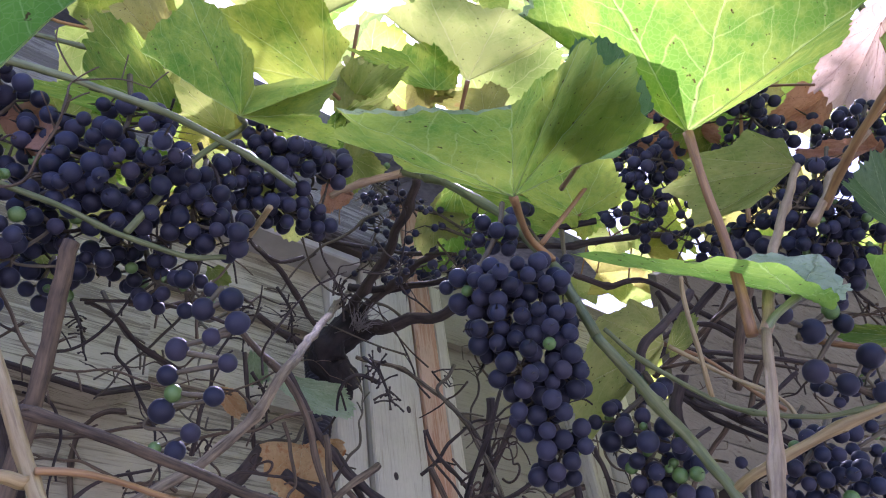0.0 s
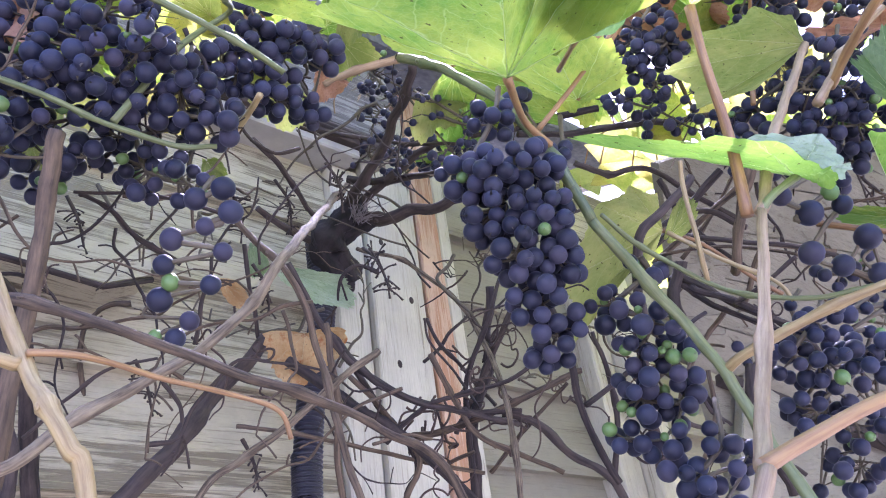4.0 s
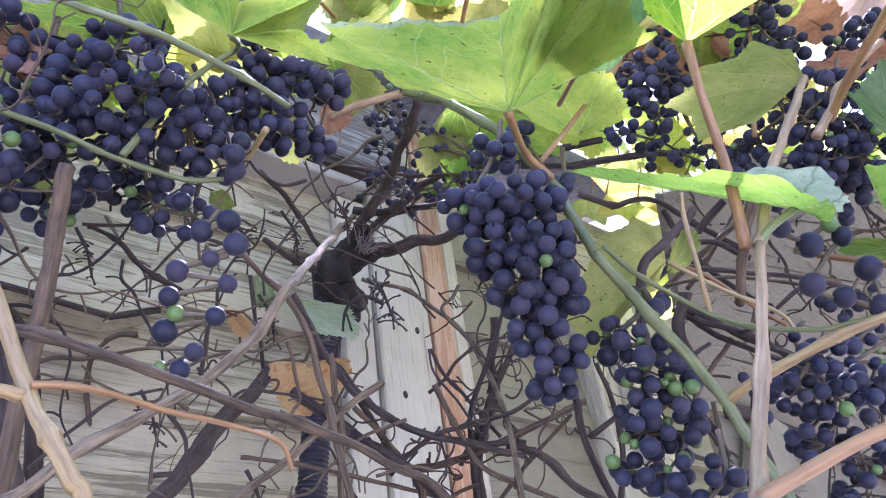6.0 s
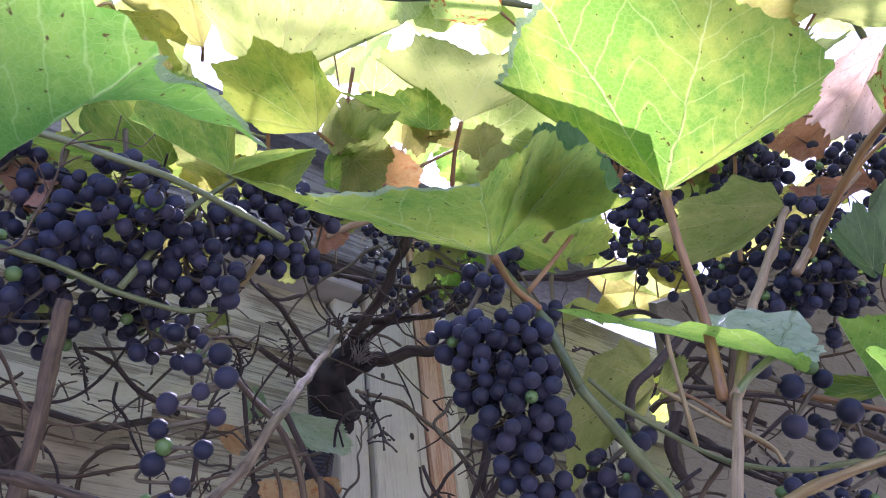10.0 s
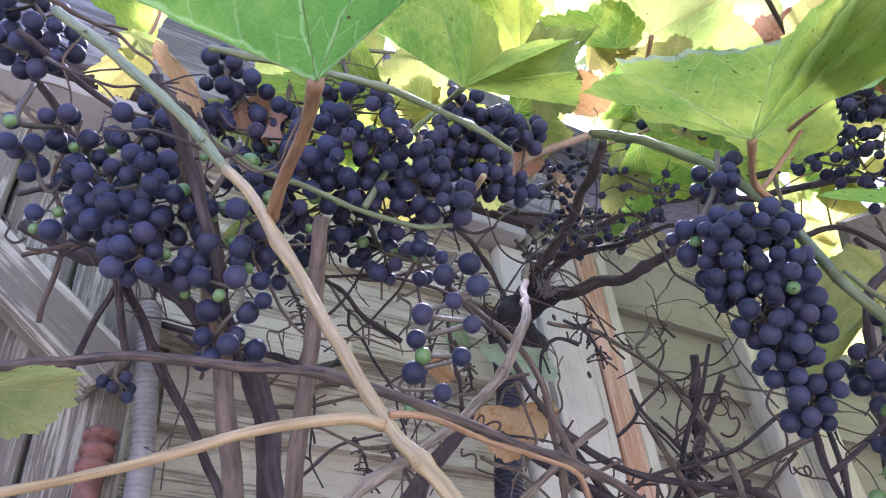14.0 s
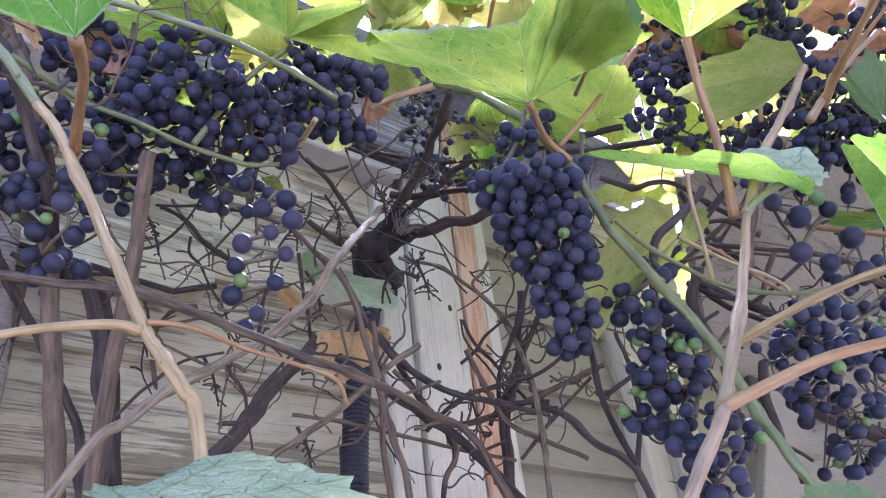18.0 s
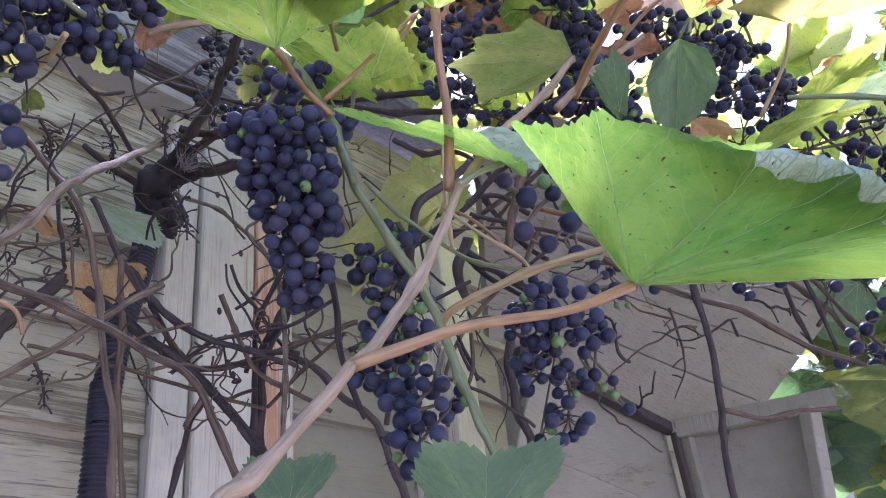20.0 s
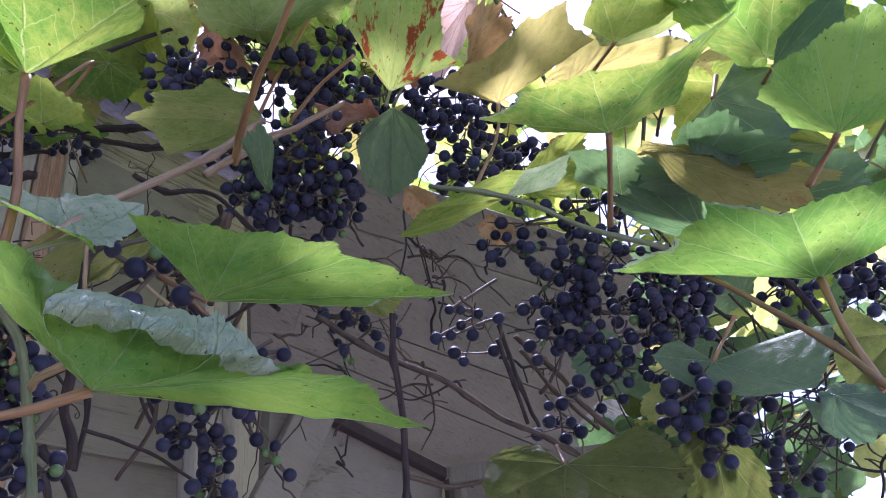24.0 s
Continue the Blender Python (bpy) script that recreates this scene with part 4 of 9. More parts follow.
old_wood = cane("old_vine_wood", [(0.3705, 0.5302, 1.9720), (0.3560, 0.5270, 1.9830), (0.3400, 0.5210, 1.9960), (0.3390, 0.5070, 2.0110), (0.3500, 0.4960, 2.0200), (0.3640, 0.4850, 2.0280)], 0.0150, 0.0105, OLDBARK, "thick dark old vine wood at the crossing of the canes", 1, 10, 0.75, 18)
for a, b, r in (((0.3300, 0.5160, 1.9900), (0.3560, 0.5000, 2.0330), 0.0075), ((0.3720, 0.5230, 1.9700), (0.3330, 0.5120, 2.0080), 0.0090), ((0.3480, 0.5100, 2.0000), (0.3800, 0.4760, 2.0160), 0.0080)):
    bm = bmesh.new()
    tube(bm, spline([a, Vector(a).lerp(Vector(b), 0.5) + Vector((0.003, -0.004, 0.002)), b], 9), lambda s: r * (1 - 0.45 * s), 12, 0.8, r * 900)
    part("gnarl", bm, OLDBARK, old_wood)
cane("vine_cane", [(0.3574, 0.5038, 2.0230), (0.3719, 0.4695, 2.0095), (0.3844, 0.4351, 1.9983), (0.3983, 0.3964, 1.9906), (0.4091, 0.3558, 1.9887)], 0.00808, 0.00480, DARKBARK, "dark brown gnarled vine cane", 2)
cane("vine_cane", [(0.3519, 0.5045, 2.0282), (0.3419, 0.4495, 2.0278), (0.3286, 0.3929, 2.0329), (0.3123, 0.3451, 2.0312), (0.3014, 0.3199, 2.0348)], 0.00592, 0.00437, DARKBARK, "dark brown gnarled vine cane", 2)
cane("vine_cane", [(0.3631, 0.4919, 2.0306), (0.3705, 0.4438, 2.0410), (0.3787, 0.4014, 2.0439), (0.4021, 0.3707, 2.0541), (0.4399, 0.3551, 2.0688)], 0.00539, 0.00262, DARKBARK, "dark brown gnarled vine cane", 2)
cane("vine_cane", [(0.2940, 0.4726, 2.0907), (0.3291, 0.4521, 2.0764), (0.3576, 0.4145, 2.0515), (0.3866, 0.3729, 2.0308)], 0.00288, 0.00198, DARKBARK, "dark brown gnarled vine cane", 2)
cane("vine_cane", [(0.3482, 0.4853, 2.0545), (0.3758, 0.4431, 2.0359), (0.3989, 0.3976, 2.0262), (0.4242, 0.3707, 2.0300)], 0.00485, 0.00255, DARKBARK, "dark brown gnarled vine cane", 2)
cane("vine_cane", [(0.2728, 0.5213, 2.0193), (0.3098, 0.5273, 2.0097), (0.3426, 0.5230, 1.9978)], 0.00357, 0.00478, DARKBARK, "dark brown gnarled vine cane", 1)
cane("vine_cane", [(0.2262, 0.4375, 2.0172), (0.2570, 0.4489, 2.0081), (0.2866, 0.4654, 1.9942), (0.3169, 0.4935, 2.0037)], 0.00293, 0.00255, DARKBARK, "dark brown gnarled vine cane", 1)
cane("vine_cane", [(0.2339, 0.4668, 1.9369), (0.2453, 0.4802, 1.9089), (0.2530, 0.4861, 1.8937), (0.2682, 0.5121, 1.8844)], 0.00218, 0.00203, DARKBARK, "dark brown gnarled vine cane", 1)
cane("vine_cane", [(0.3414, 0.4706, 1.9660), (0.3631, 0.4480, 1.9499), (0.3841, 0.4311, 1.9280), (0.4017, 0.4198, 1.9032), (0.3970, 0.3904, 1.8484), (0.3760, 0.3586, 1.7954), (0.3746, 0.3563, 1.7619), (0.3736, 0.3575, 1.7239), (0.3805, 0.3665, 1.7060), (0.3906, 0.3799, 1.6408), (0.4095, 0.4047, 1.5198)], 0.00223, 0.00273, GREYBARK, "greyish bare vine cane hanging down", 4)
cane("vine_cane", [(0.4024, 0.3787, 1.8939), (0.4094, 0.3978, 1.8639), (0.4178, 0.4097, 1.8410), (0.4036, 0.4180, 1.8090), (0.4094, 0.4343, 1.7837), (0.4234, 0.4530, 1.7466), (0.4335, 0.4665, 1.6815), (0.4522, 0.4914, 1.5605)], 0.00451, 0.00524, DARKBARK, "dark brown gnarled vine cane", 2)
cane("vine_cane", [(0.4071, 0.3631, 1.8692), (0.4049, 0.3872, 1.8435), (0.4021, 0.4102, 1.8197), (0.3971, 0.4381, 1.7928)], 0.00306, 0.00262, DARKBARK, "dark brown gnarled vine cane", 1)
cane("vine_cane", [(0.4151, 0.3192, 1.7987), (0.4019, 0.3355, 1.7941), (0.3839, 0.3591, 1.7862), (0.3669, 0.3964, 1.7801), (0.3438, 0.4331, 1.7813)], 0.0026, 0.0030, BARK, "brown bare vine cane", 3)
cane("vine_cane", [(0.4169, 0.3356, 1.7964), (0.4078, 0.3565, 1.7820), (0.3976, 0.3796, 1.7662), (0.3905, 0.4002, 1.7499)], 0.00160, 0.00200, BARK, "brown bare vine cane", 1)
cane("vine_cane", [(0.3865, 0.3747, 1.7841), (0.4071, 0.3639, 1.7742), (0.4345, 0.3579, 1.7514), (0.4448, 0.3446, 1.7368), (0.4593, 0.3439, 1.7218), (0.4813, 0.3428, 1.6607), (0.5220, 0.3407, 1.5473)], 0.00320, 0.00393, DARKBARK, "dark brown gnarled vine cane", 2)
cane("vine_cane", [(0.3691, 0.4219, 1.8798), (0.3820, 0.4262, 1.8607), (0.4002, 0.4235, 1.8440), (0.4155, 0.4086, 1.8070)], 0.00180, 0.00197, DARKBARK, "dark brown gnarled vine cane", 1)
cane("vine_cane", [(0.3023, 0.4296, 1.8305), (0.3220, 0.4336, 1.8044), (0.3497, 0.4409, 1.7845), (0.3623, 0.4480, 1.7626), (0.3609, 0.4632, 1.7463), (0.3589, 0.4848, 1.6849), (0.3552, 0.5247, 1.5708)], 0.00285, 0.00290, DARKBARK, "dark brown gnarled vine cane", 2)
cane("vine_cane", [(0.2423, 0.4946, 1.8013), (0.2794, 0.4811, 1.7955), (0.3254, 0.4643, 1.7837), (0.3667, 0.4388, 1.7684), (0.4010, 0.4174, 1.7560)], 0.00200, 0.00187, BARK, "brown bare vine cane", 2)
cane("vine_cane", [(0.4595, 0.3352, 1.8447), (0.4782, 0.3443, 1.8137), (0.4918, 0.3574, 1.7836), (0.5008, 0.3802, 1.7473)], 0.00218, 0.00306, DARKBARK, "dark brown gnarled vine cane", 1)
cane("vine_cane", [(0.2818, 0.3106, 2.0235), (0.2658, 0.3248, 2.0206), (0.2493, 0.3384, 2.0135), (0.2397, 0.3507, 2.0095)], 0.00315, 0.00249, PALE, "grey shoot ending at a torn dry leaf", 1)
cane("vine_cane", [(0.2800, 0.3115, 2.0245), (0.2907, 0.2908, 2.0049), (0.2929, 0.2674, 1.9735), (0.2982, 0.2381, 1.9265), (0.3020, 0.2159, 1.8729), (0.3118, 0.2070, 1.8217)], 0.00357, 0.00308, GREEN, "fresh green vine shoot with swollen joints", 3)
cane("vine_cane", [(0.3118, 0.2070, 1.8217), (0.3261, 0.1991, 1.7909), (0.3429, 0.1924, 1.7617), (0.3476, 0.1831, 1.7296), (0.3538, 0.1756, 1.6941), (0.3543, 0.1671, 1.6658), (0.3577, 0.1629, 1.6481), (0.3634, 0.1558, 1.5795), (0.3741, 0.1425, 1.4520)], 0.00308, 0.00264, GREEN, "fresh green vine shoot with swollen joints", 3)
cane("vine_cane", [(0.3195, 0.2057, 1.8282), (0.3447, 0.2033, 1.8128), (0.3802, 0.1917, 1.7934), (0.3847, 0.1731, 1.7762), (0.3900, 0.1477, 1.7624), (0.3974, 0.1283, 1.7582), (0.4092, 0.1021, 1.7570)], 0.00141, 0.00138, GREEN, "thin green shoot with small joints", 3)
cane("leaf_stalk", [(0.3809, 0.1911, 1.7933), (0.3725, 0.1842, 1.8142), (0.3667, 0.1783, 1.8463), (0.3619, 0.1720, 1.8588)], 0.00159, 0.00131, TAN, "thin tan leaf stalk on a green shoot", 0)
cane("vine_cane", [(0.4220, 0.2273, 1.8607), (0.4357, 0.2063, 1.8326), (0.4495, 0.1837, 1.8063), (0.4511, 0.1790, 1.7912)], 0.00151, 0.00120, TAN, "thin tan shoot behind the grapes", 1)
cane("vine_cane", [(0.3499, 0.1806, 1.7301), (0.3468, 0.1651, 1.7327), (0.3546, 0.1373, 1.7377), (0.3621, 0.1122, 1.7400), (0.3693, 0.0894, 1.7400), (0.3751, 0.0672, 1.7407)], 0.00277, 0.00192, TAN, "smooth tan vine shoot with swollen joints", 1)
cane("vine_cane", [(0.2924, 0.1130, 1.7623), (0.2745, 0.1144, 1.7293), (0.2533, 0.1138, 1.6966), (0.2262, 0.1104, 1.6642), (0.2047, 0.1044, 1.6457)], 0.00223, 0.00252, PALE, "pale pinkish upright vine shoot", 1)
cane("vine_cane", [(0.2013, 0.1014, 1.6440), (0.1913, 0.1036, 1.6306), (0.1774, 0.1047, 1.6172), (0.1635, 0.1068, 1.6027), (0.1475, 0.1019, 1.5890), (0.1242, 0.0948, 1.5305), (0.0810, 0.0816, 1.4219)], 0.00248, 0.00218, PALE, "pale pinkish upright vine shoot", 1)
cane("vine_cane", [(0.2919, 0.1134, 1.7624), (0.3231, 0.1139, 1.7993), (0.3558, 0.1157, 1.8370), (0.4099, 0.1146, 1.8924), (0.4449, 0.1060, 1.9396)], 0.00258, 0.00273, PALE, "pale grey shoot running up through the leaves", 2)
cane("vine_cane", [(0.3959, 0.1024, 1.8628), (0.4140, 0.0948, 1.8837), (0.4385, 0.0906, 1.9122), (0.4674, 0.0820, 1.9386), (0.4897, 0.0651, 1.9622)], 0.00291, 0.00197, PALE, "pale grey shoot running up through the leaves", 1)
cane("leaf_stalk", [(0.4147, 0.0975, 1.8802), (0.3993, 0.0730, 1.8858), (0.3777, 0.0361, 1.8922), (0.3594, -0.0021, 1.8950), (0.3452, -0.0307, 1.9028)], 0.00303, 0.00168, RED, "reddish brown leaf stalk above a pale shoot", 0)
cane("leaf_stalk", [(0.4490, 0.0805, 1.9267), (0.4402, 0.0440, 1.9340), (0.4348, 0.0078, 1.9362)], 0.00143, 0.00114, RED, "thin pinkish leaf stalk among the grapes", 0)
cane("vine_cane", [(0.3853, 0.4093, 2.0891), (0.4196, 0.3828, 2.0640), (0.4721, 0.3512, 2.0778), (0.5223, 0.3090, 2.0847)], 0.00546, 0.00408, DARKBARK, "dark brown gnarled vine cane", 2)
cane("vine_cane", [(0.4391, 0.3451, 2.0437), (0.4921, 0.3229, 2.0495), (0.5370, 0.3016, 2.0631), (0.5852, 0.2696, 2.0667), (0.6179, 0.2402, 2.0655)], 0.00357, 0.00328, DARKBARK, "dark brown gnarled vine cane", 2)
cane("vine_cane", [(0.4849, 0.3263, 2.0157), (0.5112, 0.3126, 2.0031), (0.5528, 0.2966, 2.0142), (0.5864, 0.2843, 1.9918), (0.6124, 0.2607, 1.9534)], 0.00331, 0.00306, DARKBARK, "dark brown gnarled vine cane", 2)
cane("vine_cane", [(0.5635, 0.2953, 2.0040), (0.5831, 0.2907, 1.9503), (0.5998, 0.2731, 1.9150), (0.6085, 0.2543, 1.8898)], 0.00367, 0.00288, DARKBARK, "dark brown gnarled vine cane", 2)
cane("vine_cane", [(0.5161, 0.2829, 1.8817), (0.5313, 0.2608, 1.8533), (0.5401, 0.2400, 1.8303), (0.5661, 0.2281, 1.8158)], 0.00361, 0.00211, DARKBARK, "dark brown gnarled vine cane", 2)
cane("vine_cane", [(0.4871, 0.2804, 1.7844), (0.5013, 0.2828, 1.7661), (0.5146, 0.2791, 1.7559)], 0.00180, 0.00140, DARKBARK, "dark brown gnarled vine cane", 1)
cane("vine_cane", [(0.3848, 0.3373, 2.0578), (0.4049, 0.3137, 2.0911), (0.4383, 0.2878, 2.1274), (0.4848, 0.2718, 2.1752)], 0.00306, 0.00233, DARKBARK, "dark brown gnarled vine cane", 1)
cane("vine_cane", [(0.6086, 0.1213, 1.8545), (0.6228, 0.1298, 1.8045), (0.6427, 0.1407, 1.7436), (0.6608, 0.1548, 1.7030), (0.6755, 0.1656, 1.6704), (0.6879, 0.1748, 1.6044), (0.7109, 0.1918, 1.4819)], 0.00312, 0.00396, DARKBARK, "dark brown gnarled vine cane", 3)
cane("vine_cane", [(0.5913, 0.1897, 1.8556), (0.6231, 0.1537, 1.8219), (0.6576, 0.1092, 1.7925), (0.6965, 0.0808, 1.7614), (0.7364, 0.0468, 1.7341), (0.7772, 0.0137, 1.7047)], 0.00346, 0.00288, BARK, "dark brown gnarled vine cane", 3)
cane("vine_cane", [(0.6732, 0.0586, 1.8177), (0.6953, 0.0600, 1.7831), (0.7143, 0.0618, 1.7529)], 0.00264, 0.00216, DARKBARK, "dark brown gnarled vine cane", 1)
cane("vine_cane", [(0.7213, 0.0636, 1.8225), (0.7517, 0.0510, 1.7890), (0.8066, 0.0377, 1.7600)], 0.00229, 0.00210, BARK, "dark brown gnarled vine cane", 1)
cane("vine_cane", [(0.6563, 0.1473, 1.7169), (0.6874, 0.1269, 1.7102), (0.7163, 0.0997, 1.7134), (0.7616, 0.0689, 1.7160)], 0.00279, 0.00223, BARK, "dark brown gnarled vine cane", 1)
cane("vine_cane", [(0.4822, -0.0120, 1.8455), (0.4990, -0.0585, 1.8241), (0.5387, -0.0968, 1.8013), (0.5846, -0.1226, 1.7981)], 0.00164, 0.00182, GREEN, "brown bare vine cane", 2)
cane("leaf_stalk", [(0.5257, -0.1497, 1.7489), (0.5135, -0.1797, 1.7143), (0.4969, -0.2043, 1.6811), (0.4721, -0.2207, 1.6524), (0.4616, -0.2305, 1.6366)], 0.00138, 0.00183, RED, "smooth reddish leaf stalk with a swollen foot", 1)
cane("vine_cane", [(0.7312, -0.1641, 1.8222), (0.7613, -0.1770, 1.7894), (0.8133, -0.1883, 1.7629), (0.8781, -0.2068, 1.7446)], 0.00306, 0.00331, DARKBARK, "dark brown gnarled vine cane", 2)
cane("vine_twig", [(0.9083, -0.0881, 1.8920), (0.9688, -0.1019, 1.8552), (1.0199, -0.0901, 1.8079), (1.0508, -0.0472, 1.7612)], 0.00175, 0.00094, DARKBARK, "thin dark twig against the sky", 2)
cane("vine_twig", [(1.0512, -0.2227, 1.9089), (1.0253, -0.1807, 1.8871), (0.9842, -0.1281, 1.8777)], 0.00155, 0.00091, DARKBARK, "thin dark twig against the sky", 2)
cane("vine_twig", [(0.9496, -0.0966, 1.8789), (0.9781, -0.0882, 1.8281), (1.0157, -0.0691, 1.7941), (1.0582, -0.0487, 1.7514)], 0.00179, 0.00094, DARKBARK, "thin dark twig against the sky", 2)
cane("vine_twig", [(1.0588, -0.2045, 1.8800), (1.0303, -0.1618, 1.8614), (1.0020, -0.1301, 1.8530)], 0.00155, 0.00091, DARKBARK, "thin dark twig against the sky", 2)
cane("vine_twig", [(0.9921, -0.1058, 1.8649), (0.9909, -0.1199, 1.8394), (1.0502, -0.1028, 1.7746), (1.0656, -0.0501, 1.7417)], 0.00183, 0.00094, DARKBARK, "thin dark twig against the sky", 2)
cane("vine_twig", [(1.0664, -0.1863, 1.8512), (1.0352, -0.1429, 1.8357), (1.0197, -0.1322, 1.8282)], 0.00155, 0.00091, DARKBARK, "thin dark twig against the sky", 2)
cane("vine_twig", [(1.0154, -0.1348, 1.8987), (1.0208, -0.1353, 1.8092), (1.0460, -0.0818, 1.7607), (1.1055, -0.0974, 1.7272)], 0.00188, 0.00094, DARKBARK, "thin dark twig against the sky", 2)
cane("vine_twig", [(1.0739, -0.1681, 1.8223), (1.0402, -0.1240, 1.8100), (1.0201, -0.1096, 1.8060)], 0.00155, 0.00091, DARKBARK, "thin dark twig against the sky", 2)
cane("vine_twig", [(1.0595, -0.1456, 1.8837), (1.0335, -0.1670, 1.8206), (1.0608, -0.1343, 1.7891), (1.1129, -0.0989, 1.7175)], 0.00192, 0.00094, DARKBARK, "thin dark twig against the sky", 2)
cane("vine_twig", [(1.0815, -0.1499, 1.7934), (1.0663, -0.1349, 1.7813), (1.0378, -0.1116, 1.7812)], 0.00155, 0.00091, DARKBARK, "thin dark twig against the sky", 2)
cane("vine_twig", [(1.0835, -0.1771, 1.9189), (1.0257, -0.1696, 1.8349), (1.0953, -0.1681, 1.7696), (1.1024, -0.1174, 1.7512)], 0.00197, 0.00094, DARKBARK, "thin dark twig against the sky", 2)
cane("vine_twig", [(1.0891, -0.1318, 1.7645), (1.0713, -0.1160, 1.7556), (1.0382, -0.0890, 1.7590)], 0.00155, 0.00091, DARKBARK, "thin dark twig against the sky", 2)
cane("vine_twig", [(1.1293, -0.1896, 1.9029), (1.0556, -0.1850, 1.8047), (1.0911, -0.1471, 1.7558), (1.1422, -0.1647, 1.7368)], 0.00201, 0.00094, DARKBARK, "thin dark twig against the sky", 2)
cane("vine_twig", [(1.0967, -0.1136, 1.7356), (1.0763, -0.0971, 1.7299), (1.0559, -0.0910, 1.7342)], 0.00155, 0.00091, DARKBARK, "thin dark twig against the sky", 2)
bunch((0.0742, 0.3101, 1.9924), [(0.0781, 0.3092, 1.9514, 0.0229, 17), (0.0684, 0.3245, 1.9254, 0.0254, 22), (0.0959, 0.3119, 1.9289, 0.0260, 23), (0.0896, 0.3325, 1.9118, 0.0229, 19), (0.1220, 0.3132, 1.9178, 0.0188, 14)], 0.00505, "dense bunch of dark blue grapes with pale bloom", 11, 0.02, 0.0, 0.0)
bunch((0.0499, 0.3379, 1.9863), [(0.0503, 0.3463, 1.9574, 0.0188, 11), (0.0513, 0.3554, 1.9268, 0.0183, 11), (0.0597, 0.3655, 1.9059, 0.0153, 8)], 0.00505, "dense bunch of dark blue grapes with pale bloom", 12, 0.03, 0.0, 0.0)
bunch((0.1266, 0.3127, 1.9510), [(0.1251, 0.3194, 1.9073, 0.0172, 11), (0.1408, 0.3101, 1.9009, 0.0156, 9), (0.1184, 0.3430, 1.9059, 0.0192, 12), (0.1012, 0.3686, 1.9136, 0.0180, 9)], 0.00522, "dense bunch of dark blue grapes with pale bloom", 13, 0.02, 0.0, 0.0)
bunch((0.1695, 0.3217, 2.0256), [(0.1679, 0.3181, 1.9940, 0.0200, 19), (0.1847, 0.3123, 1.9824, 0.0218, 22), (0.1709, 0.3239, 1.9652, 0.0214, 24), (0.1505, 0.3283, 1.9634, 0.0175, 11), (0.1899, 0.3305, 1.9555, 0.0164, 13), (0.2150, 0.3349, 1.9607, 0.0114, 8), (0.2186, 0.3154, 1.9984, 0.0135, 10)], 0.00505, "dense bunch of dark blue grapes with pale bloom", 14, 0.0, 0.0, 0.0)
bunch((0.0775, 0.4116, 1.9269), [(0.0736, 0.4059, 1.9001, 0.0147, 7), (0.0864, 0.4015, 1.9102, 0.0117, 5), (0.0641, 0.4045, 1.9121, 0.0131, 5)], 0.00522, "dense bunch of dark blue grapes with pale bloom", 15, 0.03, 0.0, 0.0)
bunch((0.1162, 0.3666, 1.9184), [(0.1213, 0.3559, 1.8876, 0.0160, 11), (0.1345, 0.3294, 1.8665, 0.0153, 9), (0.1142, 0.3773, 1.9081, 0.0134, 7)], 0.00505, "dense bunch of dark blue grapes with pale bloom", 16, 0.05, 0.0, 0.0)
bunch((0.1413, 0.3118, 1.8608), [(0.1327, 0.3111, 1.8427, 0.0009, 1), (0.1419, 0.3003, 1.8453, 0.0009, 1), (0.1470, 0.3042, 1.8353, 0.0009, 1), (0.1392, 0.3148, 1.8313, 0.0009, 1), (0.1457, 0.3091, 1.8309, 0.0009, -1), (0.1275, 0.3289, 1.8276, 0.0009, 1), (0.1490, 0.3159, 1.8193, 0.0009, 1), (0.1280, 0.3374, 1.8172, 0.0009, 1), (0.1319, 0.3398, 1.8101, 0.0009, -1), (0.1485, 0.3286, 1.8050, 0.0009, 1), (0.1304, 0.3473, 1.8031, 0.0009, 1), (0.1264, 0.3562, 1.7969, 0.0009, 1), (0.1446, 0.3433, 1.7922, 0.0009, 1), (0.1328, 0.3585, 1.7873, 0.0009, -1), (0.1409, 0.3527, 1.7853, 0.0009, 1), (0.1448, 0.3493, 1.7851, 0.0009, -1)], 0.00577, "loose bunch of dark blue grapes with some unripe green berries", 17, 0.0, 0.0, 0.0)
bunch((0.2756, 0.2204, 1.9152), [(0.2718, 0.2263, 1.8937, 0.0131, 9), (0.2560, 0.2418, 1.8551, 0.0141, 14), (0.2639, 0.2233, 1.8493, 0.0153, 17), (0.2845, 0.2172, 1.8528, 0.0156, 17), (0.2667, 0.2356, 1.8318, 0.0183, 22), (0.2865, 0.2221, 1.8260, 0.0199, 28), (0.2989, 0.2270, 1.8069, 0.0168, 19), (0.2750, 0.2328, 1.8072, 0.0164, 17), (0.2871, 0.2376, 1.7885, 0.0164, 17), (0.3008, 0.2390, 1.7719, 0.0134, 13), (0.3021, 0.2482, 1.7599, 0.0104, 8)], 0.00505, "dense bunch of dark blue grapes with pale bloom", 18, 0.03, 0.0, 0.0)
bunch((0.3342, 0.2243, 1.9222), [(0.3272, 0.2271, 1.8888, 0.0087, 4), (0.3126, 0.2363, 1.9317, 0.0091, 4)], 0.00505, "dark blue grapes hanging close behind a shoot", 19, 0.0, 0.0, 0.0)
